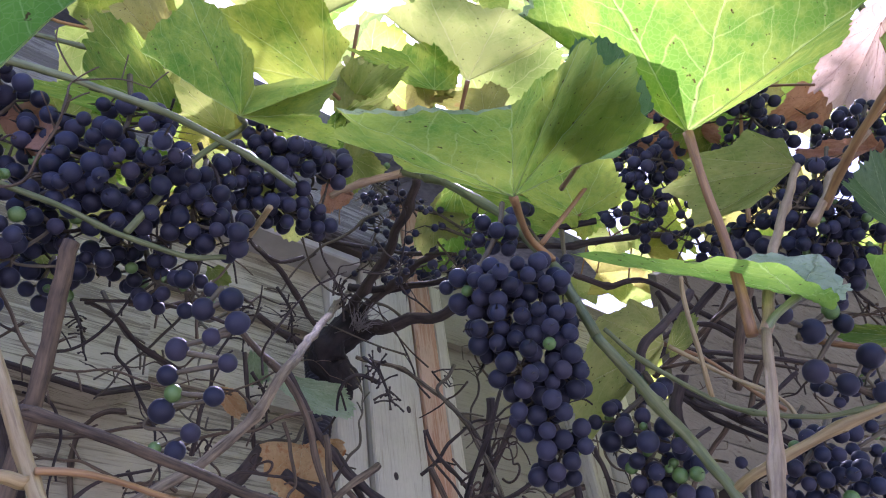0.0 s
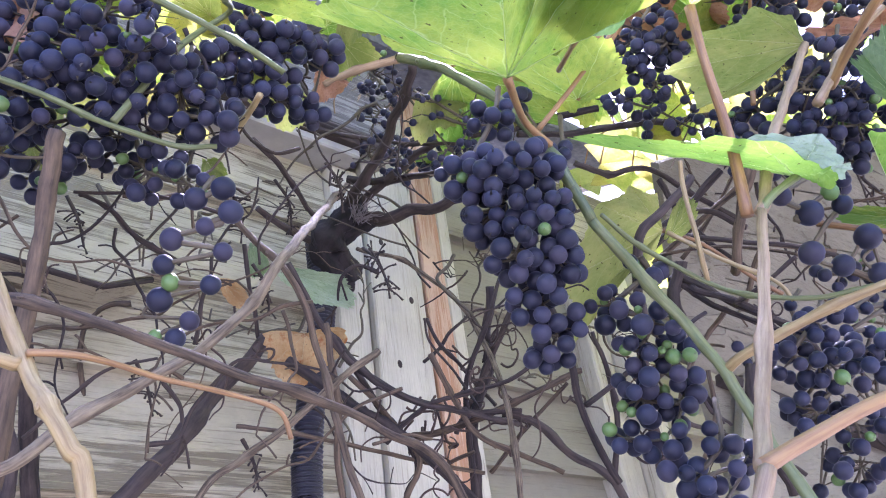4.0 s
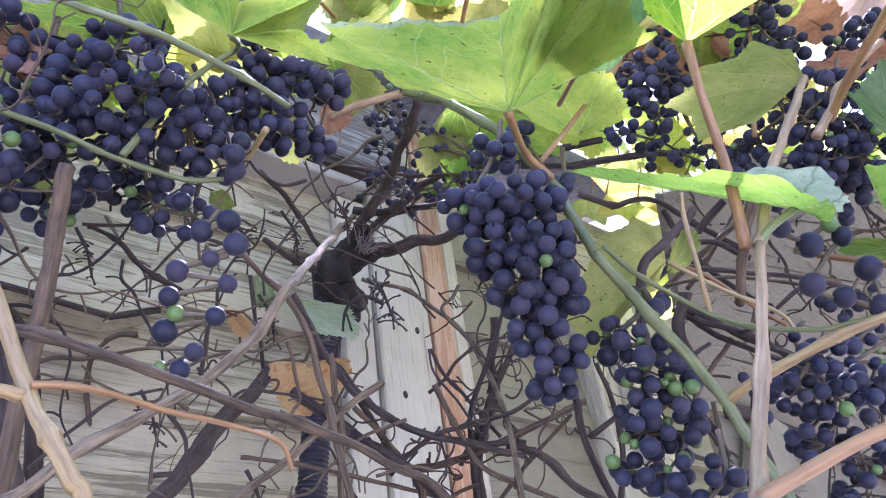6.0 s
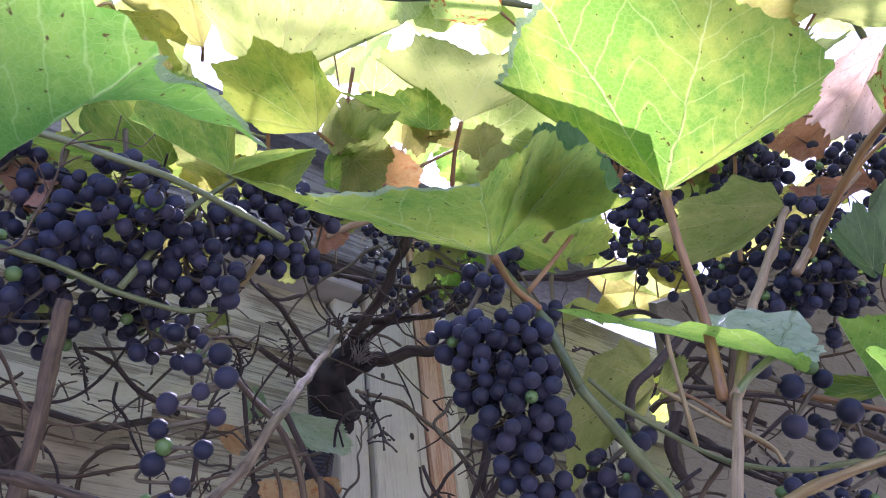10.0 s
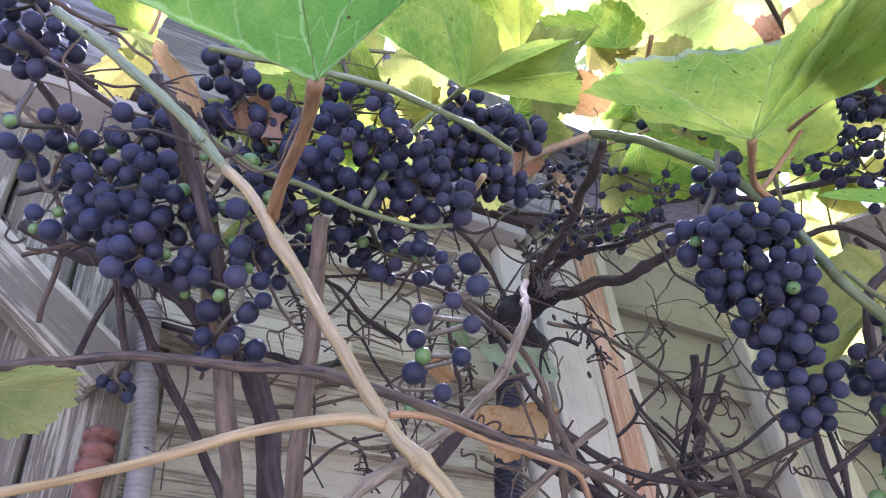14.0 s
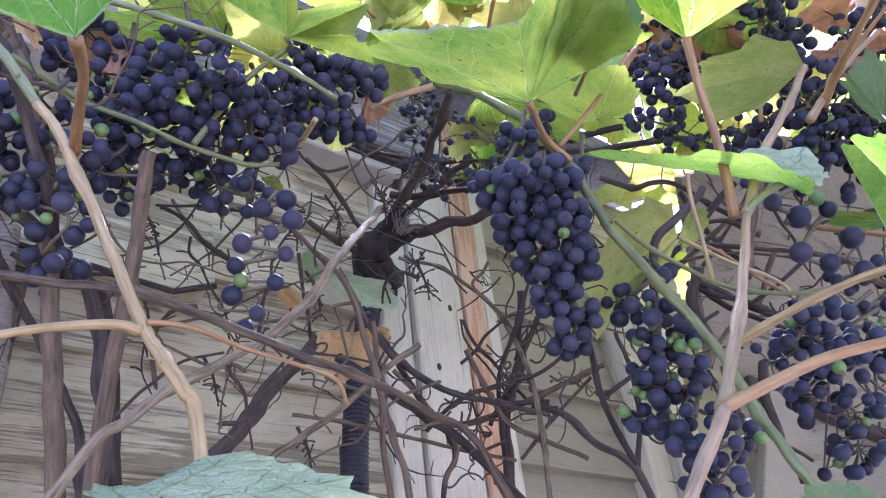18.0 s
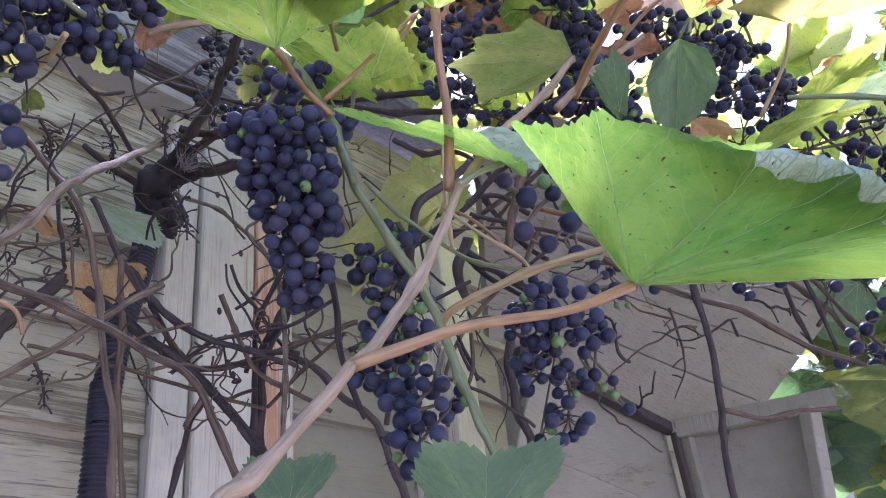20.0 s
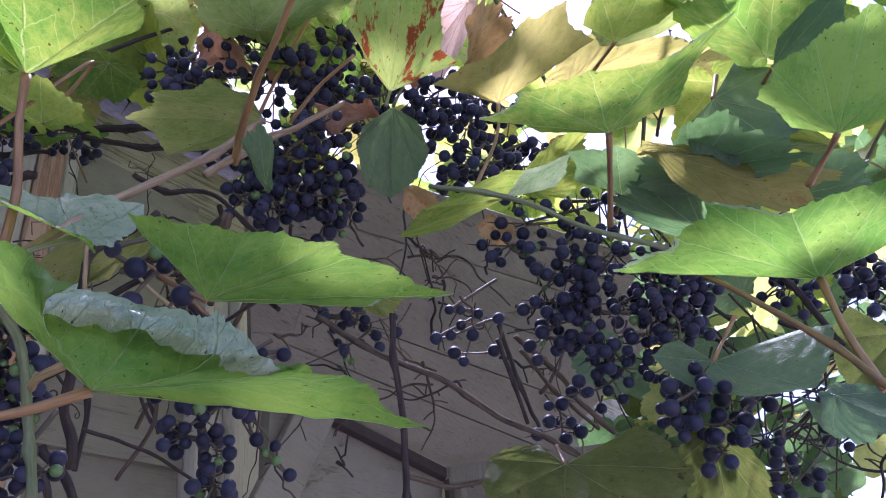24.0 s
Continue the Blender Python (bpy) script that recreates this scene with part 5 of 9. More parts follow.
bunch((0.3499, 0.2086, 1.8104), [(0.3548, 0.2113, 1.8020, 0.0128, 6), (0.3369, 0.2271, 1.7841, 0.0141, 9), (0.3475, 0.2116, 1.7718, 0.0153, 11), (0.3472, 0.2243, 1.7573, 0.0153, 13), (0.3622, 0.2146, 1.7523, 0.0138, 11), (0.3532, 0.2363, 1.7368, 0.0168, 15), (0.3706, 0.2247, 1.7315, 0.0138, 10), (0.3594, 0.2335, 1.7145, 0.0134, 11), (0.3513, 0.2524, 1.7202, 0.0092, 5)], 0.00522, "loose bunch of dark blue grapes with some unripe green berries", 20, 0.15, 0.25, 0.0)
bunch((0.3841, 0.2119, 1.7316), [(0.3653, 0.2059, 1.7027, 0.0099, 4), (0.3606, 0.2212, 1.6899, 0.0156, 8), (0.3769, 0.2045, 1.6917, 0.0128, 5), (0.3628, 0.2198, 1.6703, 0.0166, 11)], 0.00522, "loose bunch of dark blue grapes with some unripe green berries", 21, 0.05, 0.3, 0.0)
bunch((0.3750, 0.1174, 1.8141), [(0.3539, 0.1254, 1.7995, 0.0008, 1), (0.3668, 0.1206, 1.7910, 0.0008, 1), (0.3620, 0.1263, 1.7896, 0.0008, 1), (0.3719, 0.1097, 1.7982, 0.0008, -1), (0.3777, 0.1090, 1.7927, 0.0008, 1), (0.3743, 0.1193, 1.7844, 0.0008, 1), (0.3728, 0.1297, 1.7740, 0.0008, 1), (0.3863, 0.1232, 1.7668, 0.0008, 1), (0.3914, 0.1092, 1.7775, 0.0008, 1), (0.4012, 0.1136, 1.7618, 0.0008, 1), (0.3931, 0.1156, 1.7683, 0.0008, 1), (0.3957, 0.1087, 1.7734, 0.0008, -1)], 0.00586, "loose bunch of dark blue grapes with some unripe green berries", 22, 0.0, 0.0, 0.0)
bunch((0.4640, 0.1677, 1.7904), [(0.4551, 0.1726, 1.7755, 0.0167, 9), (0.4495, 0.1907, 1.7605, 0.0151, 9), (0.4660, 0.1800, 1.7550, 0.0184, 12), (0.4860, 0.1619, 1.7543, 0.0167, 10), (0.4681, 0.1989, 1.7307, 0.0201, 11), (0.4880, 0.1878, 1.7220, 0.0167, 9), (0.4971, 0.1988, 1.6991, 0.0201, 11)], 0.00505, "loose bunch of dark blue grapes with some unripe green berries", 23, 0.12, 0.35, 0.0)
bunch((0.4468, 0.1928, 2.0622), [(0.4279, 0.2052, 2.0307, 0.0197, 11), (0.4494, 0.1913, 2.0235, 0.0218, 15), (0.4356, 0.2111, 2.0155, 0.0153, 9), (0.4506, 0.2127, 1.9973, 0.0131, 6)], 0.00505, "dense bunch of dark blue grapes with pale bloom", 24, 0.0, 0.0, 0.0)
bunch((0.5094, 0.1220, 2.0766), [(0.4987, 0.1286, 2.0429, 0.0262, 17), (0.5155, 0.1243, 2.0297, 0.0175, 9)], 0.00505, "dense bunch of dark blue grapes with pale bloom", 25, 0.0, 0.0, 0.0)
bunch((0.5321, 0.2664, 2.0719), [(0.5070, 0.2707, 2.0565, 0.0204, 9), (0.5332, 0.2570, 2.0439, 0.0255, 13), (0.5608, 0.2457, 2.0271, 0.0255, 13), (0.5858, 0.2295, 2.0187, 0.0178, 9)], 0.00505, "dense bunch of dark blue grapes with pale bloom", 26, 0.0, 0.0, 0.0)
bunch((0.5124, 0.0972, 1.9892), [(0.5052, 0.1077, 1.9660, 0.0240, 15), (0.4955, 0.1317, 1.9486, 0.0220, 13), (0.5205, 0.1121, 1.9443, 0.0240, 15), (0.5325, 0.1189, 1.9232, 0.0200, 11), (0.5117, 0.1381, 1.9235, 0.0180, 10)], 0.00487, "loose bunch of dark blue grapes with some unripe green berries", 27, 0.15, 0.15, 0.0)
bunch((0.5669, 0.0659, 2.0417), [(0.5643, 0.0799, 2.0283, 0.0262, 13), (0.5494, 0.0975, 2.0239, 0.0175, 9)], 0.00487, "dense bunch of dark blue grapes with pale bloom", 28, 0.05, 0.0, 0.0)
bunch((0.3541, 0.3499, 2.0553), [(0.3477, 0.3472, 2.0278, 0.0256, 12), (0.3605, 0.3240, 2.0033, 0.0226, 10), (0.3305, 0.3652, 2.0632, 0.0216, 9), (0.3671, 0.3557, 1.9967, 0.0233, 9)], 0.00296, "tiny shrivelled grapes on a sparse dark stem", 29, 0.1, 0.6, 0.0)
bunch((0.3445, 0.4277, 2.1446), [(0.3455, 0.4213, 2.1321, 0.0242, 17), (0.3634, 0.4219, 2.1119, 0.0215, 13), (0.3547, 0.4398, 2.1005, 0.0215, 11), (0.3503, 0.4490, 2.0570, 0.0236, 10), (0.3607, 0.4207, 2.0408, 0.0153, 5)], 0.00365, "tiny shrivelled grapes on a sparse dark stem", 30, 0.02, 0.3, 0.0)
bunch((-0.0166, 0.3477, 1.9476), [(-0.0242, 0.3558, 1.9285, 0.0188, 10), (-0.0355, 0.3767, 1.8989, 0.0199, 14), (-0.0178, 0.3583, 1.8898, 0.0194, 14), (-0.0395, 0.3901, 1.8879, 0.0153, 8), (-0.0210, 0.3665, 1.8676, 0.0189, 14), (-0.0037, 0.3610, 1.8773, 0.0149, 8), (-0.0144, 0.3644, 1.8494, 0.0156, 9), (0.0069, 0.3654, 1.8496, 0.0116, 5)], 0.00531, "dense bunch of dark blue grapes with pale bloom", 31, 0.03, 0.0, 0.0)
bunch((0.0138, 0.3308, 1.9123), [(0.0179, 0.3292, 1.8952, 0.0149, 6), (0.0129, 0.3472, 1.8801, 0.0164, 7), (0.0299, 0.3418, 1.8739, 0.0179, 8), (0.0263, 0.3522, 1.8498, 0.0160, 7), (0.0159, 0.3645, 1.8443, 0.0116, 4), (0.0361, 0.3500, 1.8295, 0.0128, 4), (0.0306, 0.3655, 1.8173, 0.0156, 5), (0.0289, 0.3867, 1.8126, 0.0087, 2), (0.0475, 0.3620, 1.8093, 0.0071, 2)], 0.00539, "loose bunch of dark blue grapes with some unripe green berries", 32, 0.3, 0.4, 0.0)
bunch((0.0135, 0.3494, 2.0206), [(0.0124, 0.3487, 1.9903, 0.0157, 7), (0.0250, 0.3516, 1.9786, 0.0157, 7), (0.0174, 0.3687, 1.9663, 0.0175, 8), (0.0325, 0.3572, 1.9518, 0.0137, 5)], 0.00522, "dense bunch of dark blue grapes with pale bloom", 33, 0.02, 0.0, 0.0)
bunch((0.0466, 0.3535, 1.9301), [(0.0597, 0.3320, 1.9113, 0.0144, 7), (0.0456, 0.3471, 1.9055, 0.0144, 6), (0.0599, 0.3482, 1.8945, 0.0160, 7), (0.0487, 0.3597, 1.8745, 0.0141, 5), (0.0873, 0.3554, 1.8842, 0.0098, 3)], 0.00522, "dense bunch of dark blue grapes with pale bloom", 34, 0.08, 0.0, 0.0)
bunch((-0.1050, 0.3549, 2.0327), [(-0.0978, 0.3522, 1.9987, 0.0224, 12), (-0.0845, 0.3586, 1.9830, 0.0192, 10), (-0.0987, 0.3737, 1.9773, 0.0160, 7), (-0.0840, 0.3676, 1.9734, 0.0128, 5)], 0.00539, "dense bunch of dark blue grapes with pale bloom", 35, 0.06, 0.0, 0.0)
bunch((-0.0839, 0.3644, 1.9448), [(-0.0834, 0.3476, 1.8982, 0.0083, 2), (-0.0645, 0.3710, 1.9246, 0.0168, 6), (-0.0740, 0.3774, 1.9088, 0.0164, 5), (-0.0609, 0.3851, 1.8919, 0.0179, 6), (-0.0508, 0.3801, 1.9218, 0.0188, 7), (-0.0623, 0.3967, 1.8809, 0.0104, 2)], 0.00557, "loose bunch of dark blue grapes with some unripe green berries", 36, 0.35, 0.4, 0.0)
bunch((0.0026, 0.5037, 1.8694), [(0.0038, 0.5110, 1.8611, 0.0091, 3), (0.0120, 0.5116, 1.8548, 0.0073, 2)], 0.004, "few dark blue grapes hanging low on the wall trim", 37, 0.0, 0.0, 0.0)
bunch((0.5891, 0.1540, 2.1766), [(0.5819, 0.1504, 2.1446, 0.0261, 13), (0.5842, 0.1768, 2.1161, 0.0348, 19), (0.5949, 0.1571, 2.0963, 0.0286, 15), (0.5832, 0.1852, 2.0865, 0.0229, 9)], 0.00545, "dense bunch of dark blue grapes with pale bloom", 38, 0.0, 0.0, 0.0)
bunch((0.5422, 0.2663, 2.2071), [(0.5464, 0.2527, 2.1681, 0.0363, 15), (0.5202, 0.2939, 2.1671, 0.0303, 11), (0.5051, 0.3396, 2.1686, 0.0307, 11), (0.4821, 0.3765, 2.1671, 0.0276, 9), (0.5629, 0.2357, 2.1371, 0.0239, 9)], 0.00545, "dense bunch of dark blue grapes with pale bloom", 39, 0.0, 0.0, 0.0)
bunch((0.5272, 0.1413, 2.0038), [(0.5226, 0.1448, 1.9843, 0.0245, 13), (0.5124, 0.1754, 1.9700, 0.0220, 11), (0.5365, 0.1264, 1.9585, 0.0313, 19), (0.5237, 0.1604, 1.9448, 0.0289, 15), (0.4977, 0.1880, 1.9335, 0.0189, 8), (0.5205, 0.1647, 1.9224, 0.0284, 15), (0.5497, 0.1328, 1.9331, 0.0289, 15), (0.5537, 0.1435, 1.9169, 0.0241, 10)], 0.00564, "dense bunch of dark blue grapes with pale bloom", 40, 0.14, 0.15, 0.0)
bunch((0.6165, 0.0779, 2.0713), [(0.6036, 0.0794, 2.0427, 0.0239, 10), (0.6232, 0.0547, 2.0376, 0.0319, 15), (0.6428, 0.0299, 2.0325, 0.0265, 11), (0.6268, 0.0656, 2.0220, 0.0239, 9)], 0.00545, "dense bunch of dark blue grapes with pale bloom", 41, 0.0, 0.0, 0.0)
bunch((0.6573, 0.0370, 2.0045), [(0.6470, 0.0534, 1.9810, 0.0235, 10), (0.6666, 0.0220, 1.9822, 0.0261, 11), (0.6679, 0.0379, 1.9651, 0.0235, 9)], 0.00545, "dense bunch of dark blue grapes with pale bloom", 42, 0.05, 0.0, 0.0)
bunch((0.4445, 0.4799, 2.1464), [(0.4480, 0.4703, 2.1276, 0.0246, 10), (0.4344, 0.4994, 2.1197, 0.0246, 9), (0.4803, 0.4465, 2.1259, 0.0187, 5)], 0.00545, "dense bunch of dark blue grapes with pale bloom", 43, 0.0, 0.0, 0.0)
bunch((0.7067, -0.0185, 1.9391), [(0.7048, -0.0484, 1.9244, 0.0224, 9), (0.6806, 0.0185, 1.9192, 0.0253, 10), (0.6974, -0.0212, 1.9095, 0.0299, 15), (0.6993, 0.0014, 1.8850, 0.0373, 22), (0.7226, -0.0307, 1.8814, 0.0299, 15), (0.6789, 0.0379, 1.9031, 0.0253, 9), (0.7246, -0.0080, 1.8570, 0.0324, 17), (0.7106, 0.0196, 1.8510, 0.0299, 12), (0.7456, -0.0286, 1.8457, 0.0224, 9)], 0.00545, "dense bunch of dark blue grapes with pale bloom", 44, 0.08, 0.1, 0.0)
bunch((0.7013, 0.0673, 1.8881), [(0.6778, 0.1063, 1.8623, 0.0015, 1), (0.6833, 0.0975, 1.8627, 0.0015, 1), (0.6938, 0.0865, 1.8578, 0.0015, 1), (0.6885, 0.1026, 1.8503, 0.0015, 1), (0.6795, 0.1258, 1.8412, 0.0015, 1), (0.6876, 0.1125, 1.8421, 0.0015, 1), (0.7062, 0.0738, 1.8517, 0.0015, 1), (0.7148, 0.0859, 1.8275, 0.0015, 1), (0.6950, 0.1162, 1.8276, 0.0015, 1), (0.7019, 0.1124, 1.8212, 0.0015, 1), (0.6982, 0.0980, 1.8405, 0.0015, 1)], 0.00562, "loose bunch of dark blue grapes with some unripe green berries", 45, 0.0, 0.0, 0.0)
bunch((0.7229, 0.0111, 1.8411), [(0.7184, 0.0342, 1.8257, 0.0249, 9), (0.7417, 0.0021, 1.8221, 0.0249, 9), (0.7571, -0.0162, 1.7941, 0.0196, 6), (0.7526, 0.0065, 1.7790, 0.0220, 8), (0.7467, 0.0416, 1.7771, 0.0149, 3), (0.7556, 0.0505, 1.7556, 0.0249, 8)], 0.00564, "loose bunch of dark blue grapes with some unripe green berries", 46, 0.12, 0.35, 0.0)
bunch((0.7582, -0.0713, 1.8680), [(0.7423, -0.0631, 1.8376, 0.0241, 9), (0.7622, -0.0701, 1.8151, 0.0265, 10), (0.7686, -0.0503, 1.7869, 0.0241, 9), (0.7471, -0.0685, 1.8818, 0.0274, 10), (0.7652, -0.0896, 1.8523, 0.0220, 8)], 0.00545, "dense bunch of dark blue grapes with pale bloom", 47, 0.05, 0.2, 0.0)
bunch((0.7162, -0.0916, 1.7652), [(0.7011, -0.0932, 1.7430, 0.0207, 8), (0.6949, -0.0706, 1.7305, 0.0166, 5), (0.7090, -0.0795, 1.7182, 0.0187, 8), (0.7246, -0.1044, 1.7192, 0.0207, 8), (0.7501, -0.1237, 1.7461, 0.0173, 5), (0.7286, -0.0889, 1.6985, 0.0207, 4)], 0.00583, "loose bunch of dark blue grapes with some unripe green berries", 48, 0.12, 0.3, 0.0)
bunch((0.4704, 0.1802, 1.8040), [(0.4689, 0.1889, 1.7960, 0.0012, 1), (0.4760, 0.1924, 1.7834, 0.0012, 1), (0.4741, 0.2005, 1.7765, 0.0012, 1), (0.4666, 0.2144, 1.7701, 0.0012, 1), (0.4785, 0.2109, 1.7593, 0.0012, 1), (0.4845, 0.2090, 1.7542, 0.0012, 1), (0.4877, 0.1958, 1.7652, 0.0012, 1), (0.4923, 0.2007, 1.7539, 0.0012, 1), (0.4841, 0.2230, 1.7388, 0.0012, 1), (0.4903, 0.2180, 1.7368, 0.0012, 1), (0.5041, 0.2063, 1.7330, 0.0012, 1), (0.5079, 0.2012, 1.7341, 0.0012, 1), (0.5167, 0.2074, 1.7163, 0.0012, 1), (0.5096, 0.2220, 1.7085, 0.0012, 1), (0.5096, 0.2330, 1.6960, 0.0012, 1), (0.4927, 0.1852, 1.7710, 0.0012, 1)], 0.00502, "loose bunch of dark blue grapes with some unripe green berries", 49, 0.0, 0.0, 0.0)
bunch((0.5038, 0.1513, 1.7955), [(0.4958, 0.1682, 1.7862, 0.0012, 1), (0.5024, 0.1600, 1.7875, 0.0012, 1), (0.5129, 0.1491, 1.7869, 0.0012, 1), (0.4977, 0.1746, 1.7768, 0.0012, 1), (0.5079, 0.1648, 1.7752, 0.0012, 1), (0.5082, 0.1762, 1.7620, 0.0012, 1), (0.5032, 0.1868, 1.7562, 0.0012, 1), (0.5144, 0.1747, 1.7561, 0.0012, 1), (0.5226, 0.1858, 1.7335, 0.0012, 1), (0.5129, 0.1834, 1.7481, 0.0012, 1), (0.5343, 0.1776, 1.7284, 0.0012, 1), (0.5393, 0.1801, 1.7194, 0.0012, -1), (0.5498, 0.1779, 1.7089, 0.0012, 1), (0.5308, 0.1853, 1.7240, 0.0012, -1), (0.5111, 0.1880, 1.7451, 0.0012, -1)], 0.00502, "loose bunch of dark blue grapes with some unripe green berries", 50, 0.0, 0.0, 0.0)
bunch((0.6660, 0.1954, 1.8865), [(0.6405, 0.2174, 1.8799, 0.0216, 6), (0.6646, 0.1889, 1.8719, 0.0270, 9), (0.6597, 0.2139, 1.8551, 0.0216, 6), (0.6306, 0.3045, 1.8343, 0.0219, 5)], 0.00507, "loose bunch of dark blue grapes with some unripe green berries", 51, 0.12, 0.3, 0.0)
# a tuft of spider silk on the old wood, built as thin strands
rng = random.Random(8)
bm = bmesh.new()
for i in range(46):
    foot = Vector((0.352, 0.478, 2.005)) + Vector((rng.gauss(0, 0.003), rng.gauss(0, 0.003), rng.gauss(0, 0.002)))
    tip = foot + Vector((rng.uniform(-0.012, 0.022), rng.uniform(-0.02, 0.006), rng.uniform(-0.004, 0.022)))
    tube(bm, spline([foot, foot.lerp(tip, 0.5) + Vector((0, 0, 0.003)), tip], 3), lambda s: 0.00035, 4)
tagged(new("fibre_tuft", to_mesh(bm, "fibre_tuft", SILK)), "grey tuft of spider silk strands on old wood", "fibres", kind="stuff")
bare_stem([(0.2632, 0.4707, 2.0135), (0.2773, 0.4727, 1.9958), (0.2850, 0.4830, 1.9754)], 52, "knobbly dark stem that has lost its grapes")
bare_stem([(0.1943, 0.4156, 1.9457), (0.2060, 0.4173, 1.9310), (0.2124, 0.4259, 1.9140)], 53, "knobbly dark stem that has lost its grapes")
bare_stem([(0.2934, 0.4371, 2.0198), (0.3074, 0.4392, 2.0021), (0.3151, 0.4494, 1.9817)], 54, "knobbly dark stem that has lost its grapes")
bare_stem([(0.2504, 0.4861, 1.9341), (0.2636, 0.4881, 1.9175), (0.2709, 0.4977, 1.8983)], 55, "knobbly dark stem that has lost its grapes")
bare_stem([(0.3061, 0.4121, 1.9222), (0.2967, 0.3827, 1.8914), (0.2966, 0.3714, 1.8612)], 56, "knobbly dark stem that has lost its grapes", 40, 0.014)
bare_stem([(0.1776, 0.5251, 1.8549), (0.1879, 0.5281, 1.8402), (0.1961, 0.5356, 1.8226)], 57, "knobbly dark stem that has lost its grapes", 16)
bare_stem([(0.2518, 0.5056, 1.7969), (0.2621, 0.5086, 1.7822), (0.2703, 0.5161, 1.7646)], 58, "knobbly dark stem that has lost its grapes", 16)
bare_stem([(0.1107, 0.4972, 1.9603), (0.1210, 0.5002, 1.9456), (0.1292, 0.5077, 1.9280)], 59, "knobbly dark stem that has lost its grapes", 16)
tendril((0.3412, 0.4145, 1.7870), 0.0120, 60)
tendril((0.3546, 0.4066, 1.7815), 0.0104, 61)
tendril((0.3398, 0.4251, 1.7949), 0.0098, 62)
tendril((0.3575, 0.4251, 1.7757), 0.0114, 63)
tendril((0.3984, 0.4003, 1.8730), 0.0099, 64)
tendril((0.2288, 0.4681, 1.8657), 0.0098, 65)
tendril((0.2284, 0.4851, 1.8463), 0.0082, 66)
tendril((0.3973, 0.3631, 1.8046), 0.0090, 67)
tendril((0.2429, 0.4876, 1.8276), 0.0106, 68)
tendril((0.3951, 0.4019, 1.9123), 0.0084, 69)
tendril((0.4031, 0.3969, 1.7965), 0.0110, 70)
tendril((0.2095, 0.4916, 1.8592), 0.0065, 71)
tendril((0.3385, 0.4401, 1.7789), 0.0106, 72)
tendril((0.3692, 0.4131, 1.7769), 0.0098, 73)
tendril((0.3537, 0.3032, 1.8089), 0.0131, 74)
tendril((0.5118, 0.2254, 1.8216), 0.0080, 75)
tendril((0.3856, 0.4054, 1.8434), 0.0105, 76)
tendril((0.3396, 0.4336, 1.7852), 0.0122, 77)
tendril((-0.0758, 0.4956, 1.9315), 0.0058, 78)
tendril((0.0107, 0.3237, 1.9217), 0.0043, 79)
tendril((0.0750, 0.4243, 1.8218), 0.0066, 80)
tendril((0.0425, 0.4429, 1.8250), 0.0085, 81)
tendril((0.2274, 0.4149, 1.8063), 0.0087, 82)
tendril((0.3653, 0.4075, 1.7987), 0.0104, 83)
tendril((0.3539, 0.4111, 1.8028), 0.0104, 84)
tendril((0.3781, 0.3972, 1.8004), 0.0088, 85)
tendril((0.5596, 0.2132, 1.7184), 0.0096, 86)
tendril((0.6037, 0.0451, 1.8141), 0.0079, 87)
tendril((0.6841, -0.0508, 1.7878), 0.0087, 88)
tendril((0.4039, 0.2517, 1.7084), 0.0087, 89)
bunch((0.5400, 0.3803, 2.2623), [(0.5323, 0.4198, 2.2360, 0.0408, 13), (0.5675, 0.3887, 2.2141, 0.0408, 13), (0.5816, 0.3461, 2.2340, 0.0408, 15), (0.6062, 0.2950, 2.2467, 0.0374, 13), (0.6261, 0.2781, 2.1877, 0.0332, 11)], 0.00583, "dense bunch of dark blue grapes with pale bloom", 90, 0.0, 0.0, 0.0)
bunch((0.6681, 0.1866, 2.2593), [(0.6380, 0.2511, 2.2419, 0.0306, 11), (0.6491, 0.2244, 2.2512, 0.0340, 13), (0.6773, 0.1908, 2.1960, 0.0299, 11), (0.6801, 0.2069, 2.1306, 0.0324, 11), (0.6498, 0.2486, 2.1352, 0.0324, 11)], 0.00583, "dense bunch of dark blue grapes with pale bloom", 91, 0.0, 0.0, 0.0)
bunch((0.7137, 0.0871, 2.1496), [(0.7020, 0.1192, 2.1361, 0.0315, 11), (0.7279, 0.0837, 2.1322, 0.0378, 15), (0.7545, 0.0577, 2.1179, 0.0315, 11), (0.7236, 0.1010, 2.0990, 0.0373, 13), (0.7644, 0.0553, 2.0827, 0.0311, 10)], 0.00564, "dense bunch of dark blue grapes with pale bloom", 92, 0.0, 0.0, 0.0)
bunch((0.7521, 0.0259, 2.0600), [(0.7292, 0.0777, 2.0441, 0.0299, 11), (0.7558, 0.0461, 2.0352, 0.0358, 14), (0.7746, 0.0151, 2.0372, 0.0269, 10), (0.7181, 0.1081, 2.0313, 0.0239, 9)], 0.00564, "dense bunch of dark blue grapes with pale bloom", 93, 0.04, 0.0, 0.0)
bunch((0.4658, 0.6306, 2.2241), [(0.4717, 0.6310, 2.1921, 0.0388, 13), (0.4839, 0.5844, 2.2188, 0.0353, 11), (0.4761, 0.6549, 2.1629, 0.0353, 11), (0.5162, 0.5578, 2.1967, 0.0353, 10), (0.5502, 0.5230, 2.1802, 0.0317, 9)], 0.00564, "dense bunch of dark blue grapes with pale bloom", 94, 0.0, 0.0, 0.0)
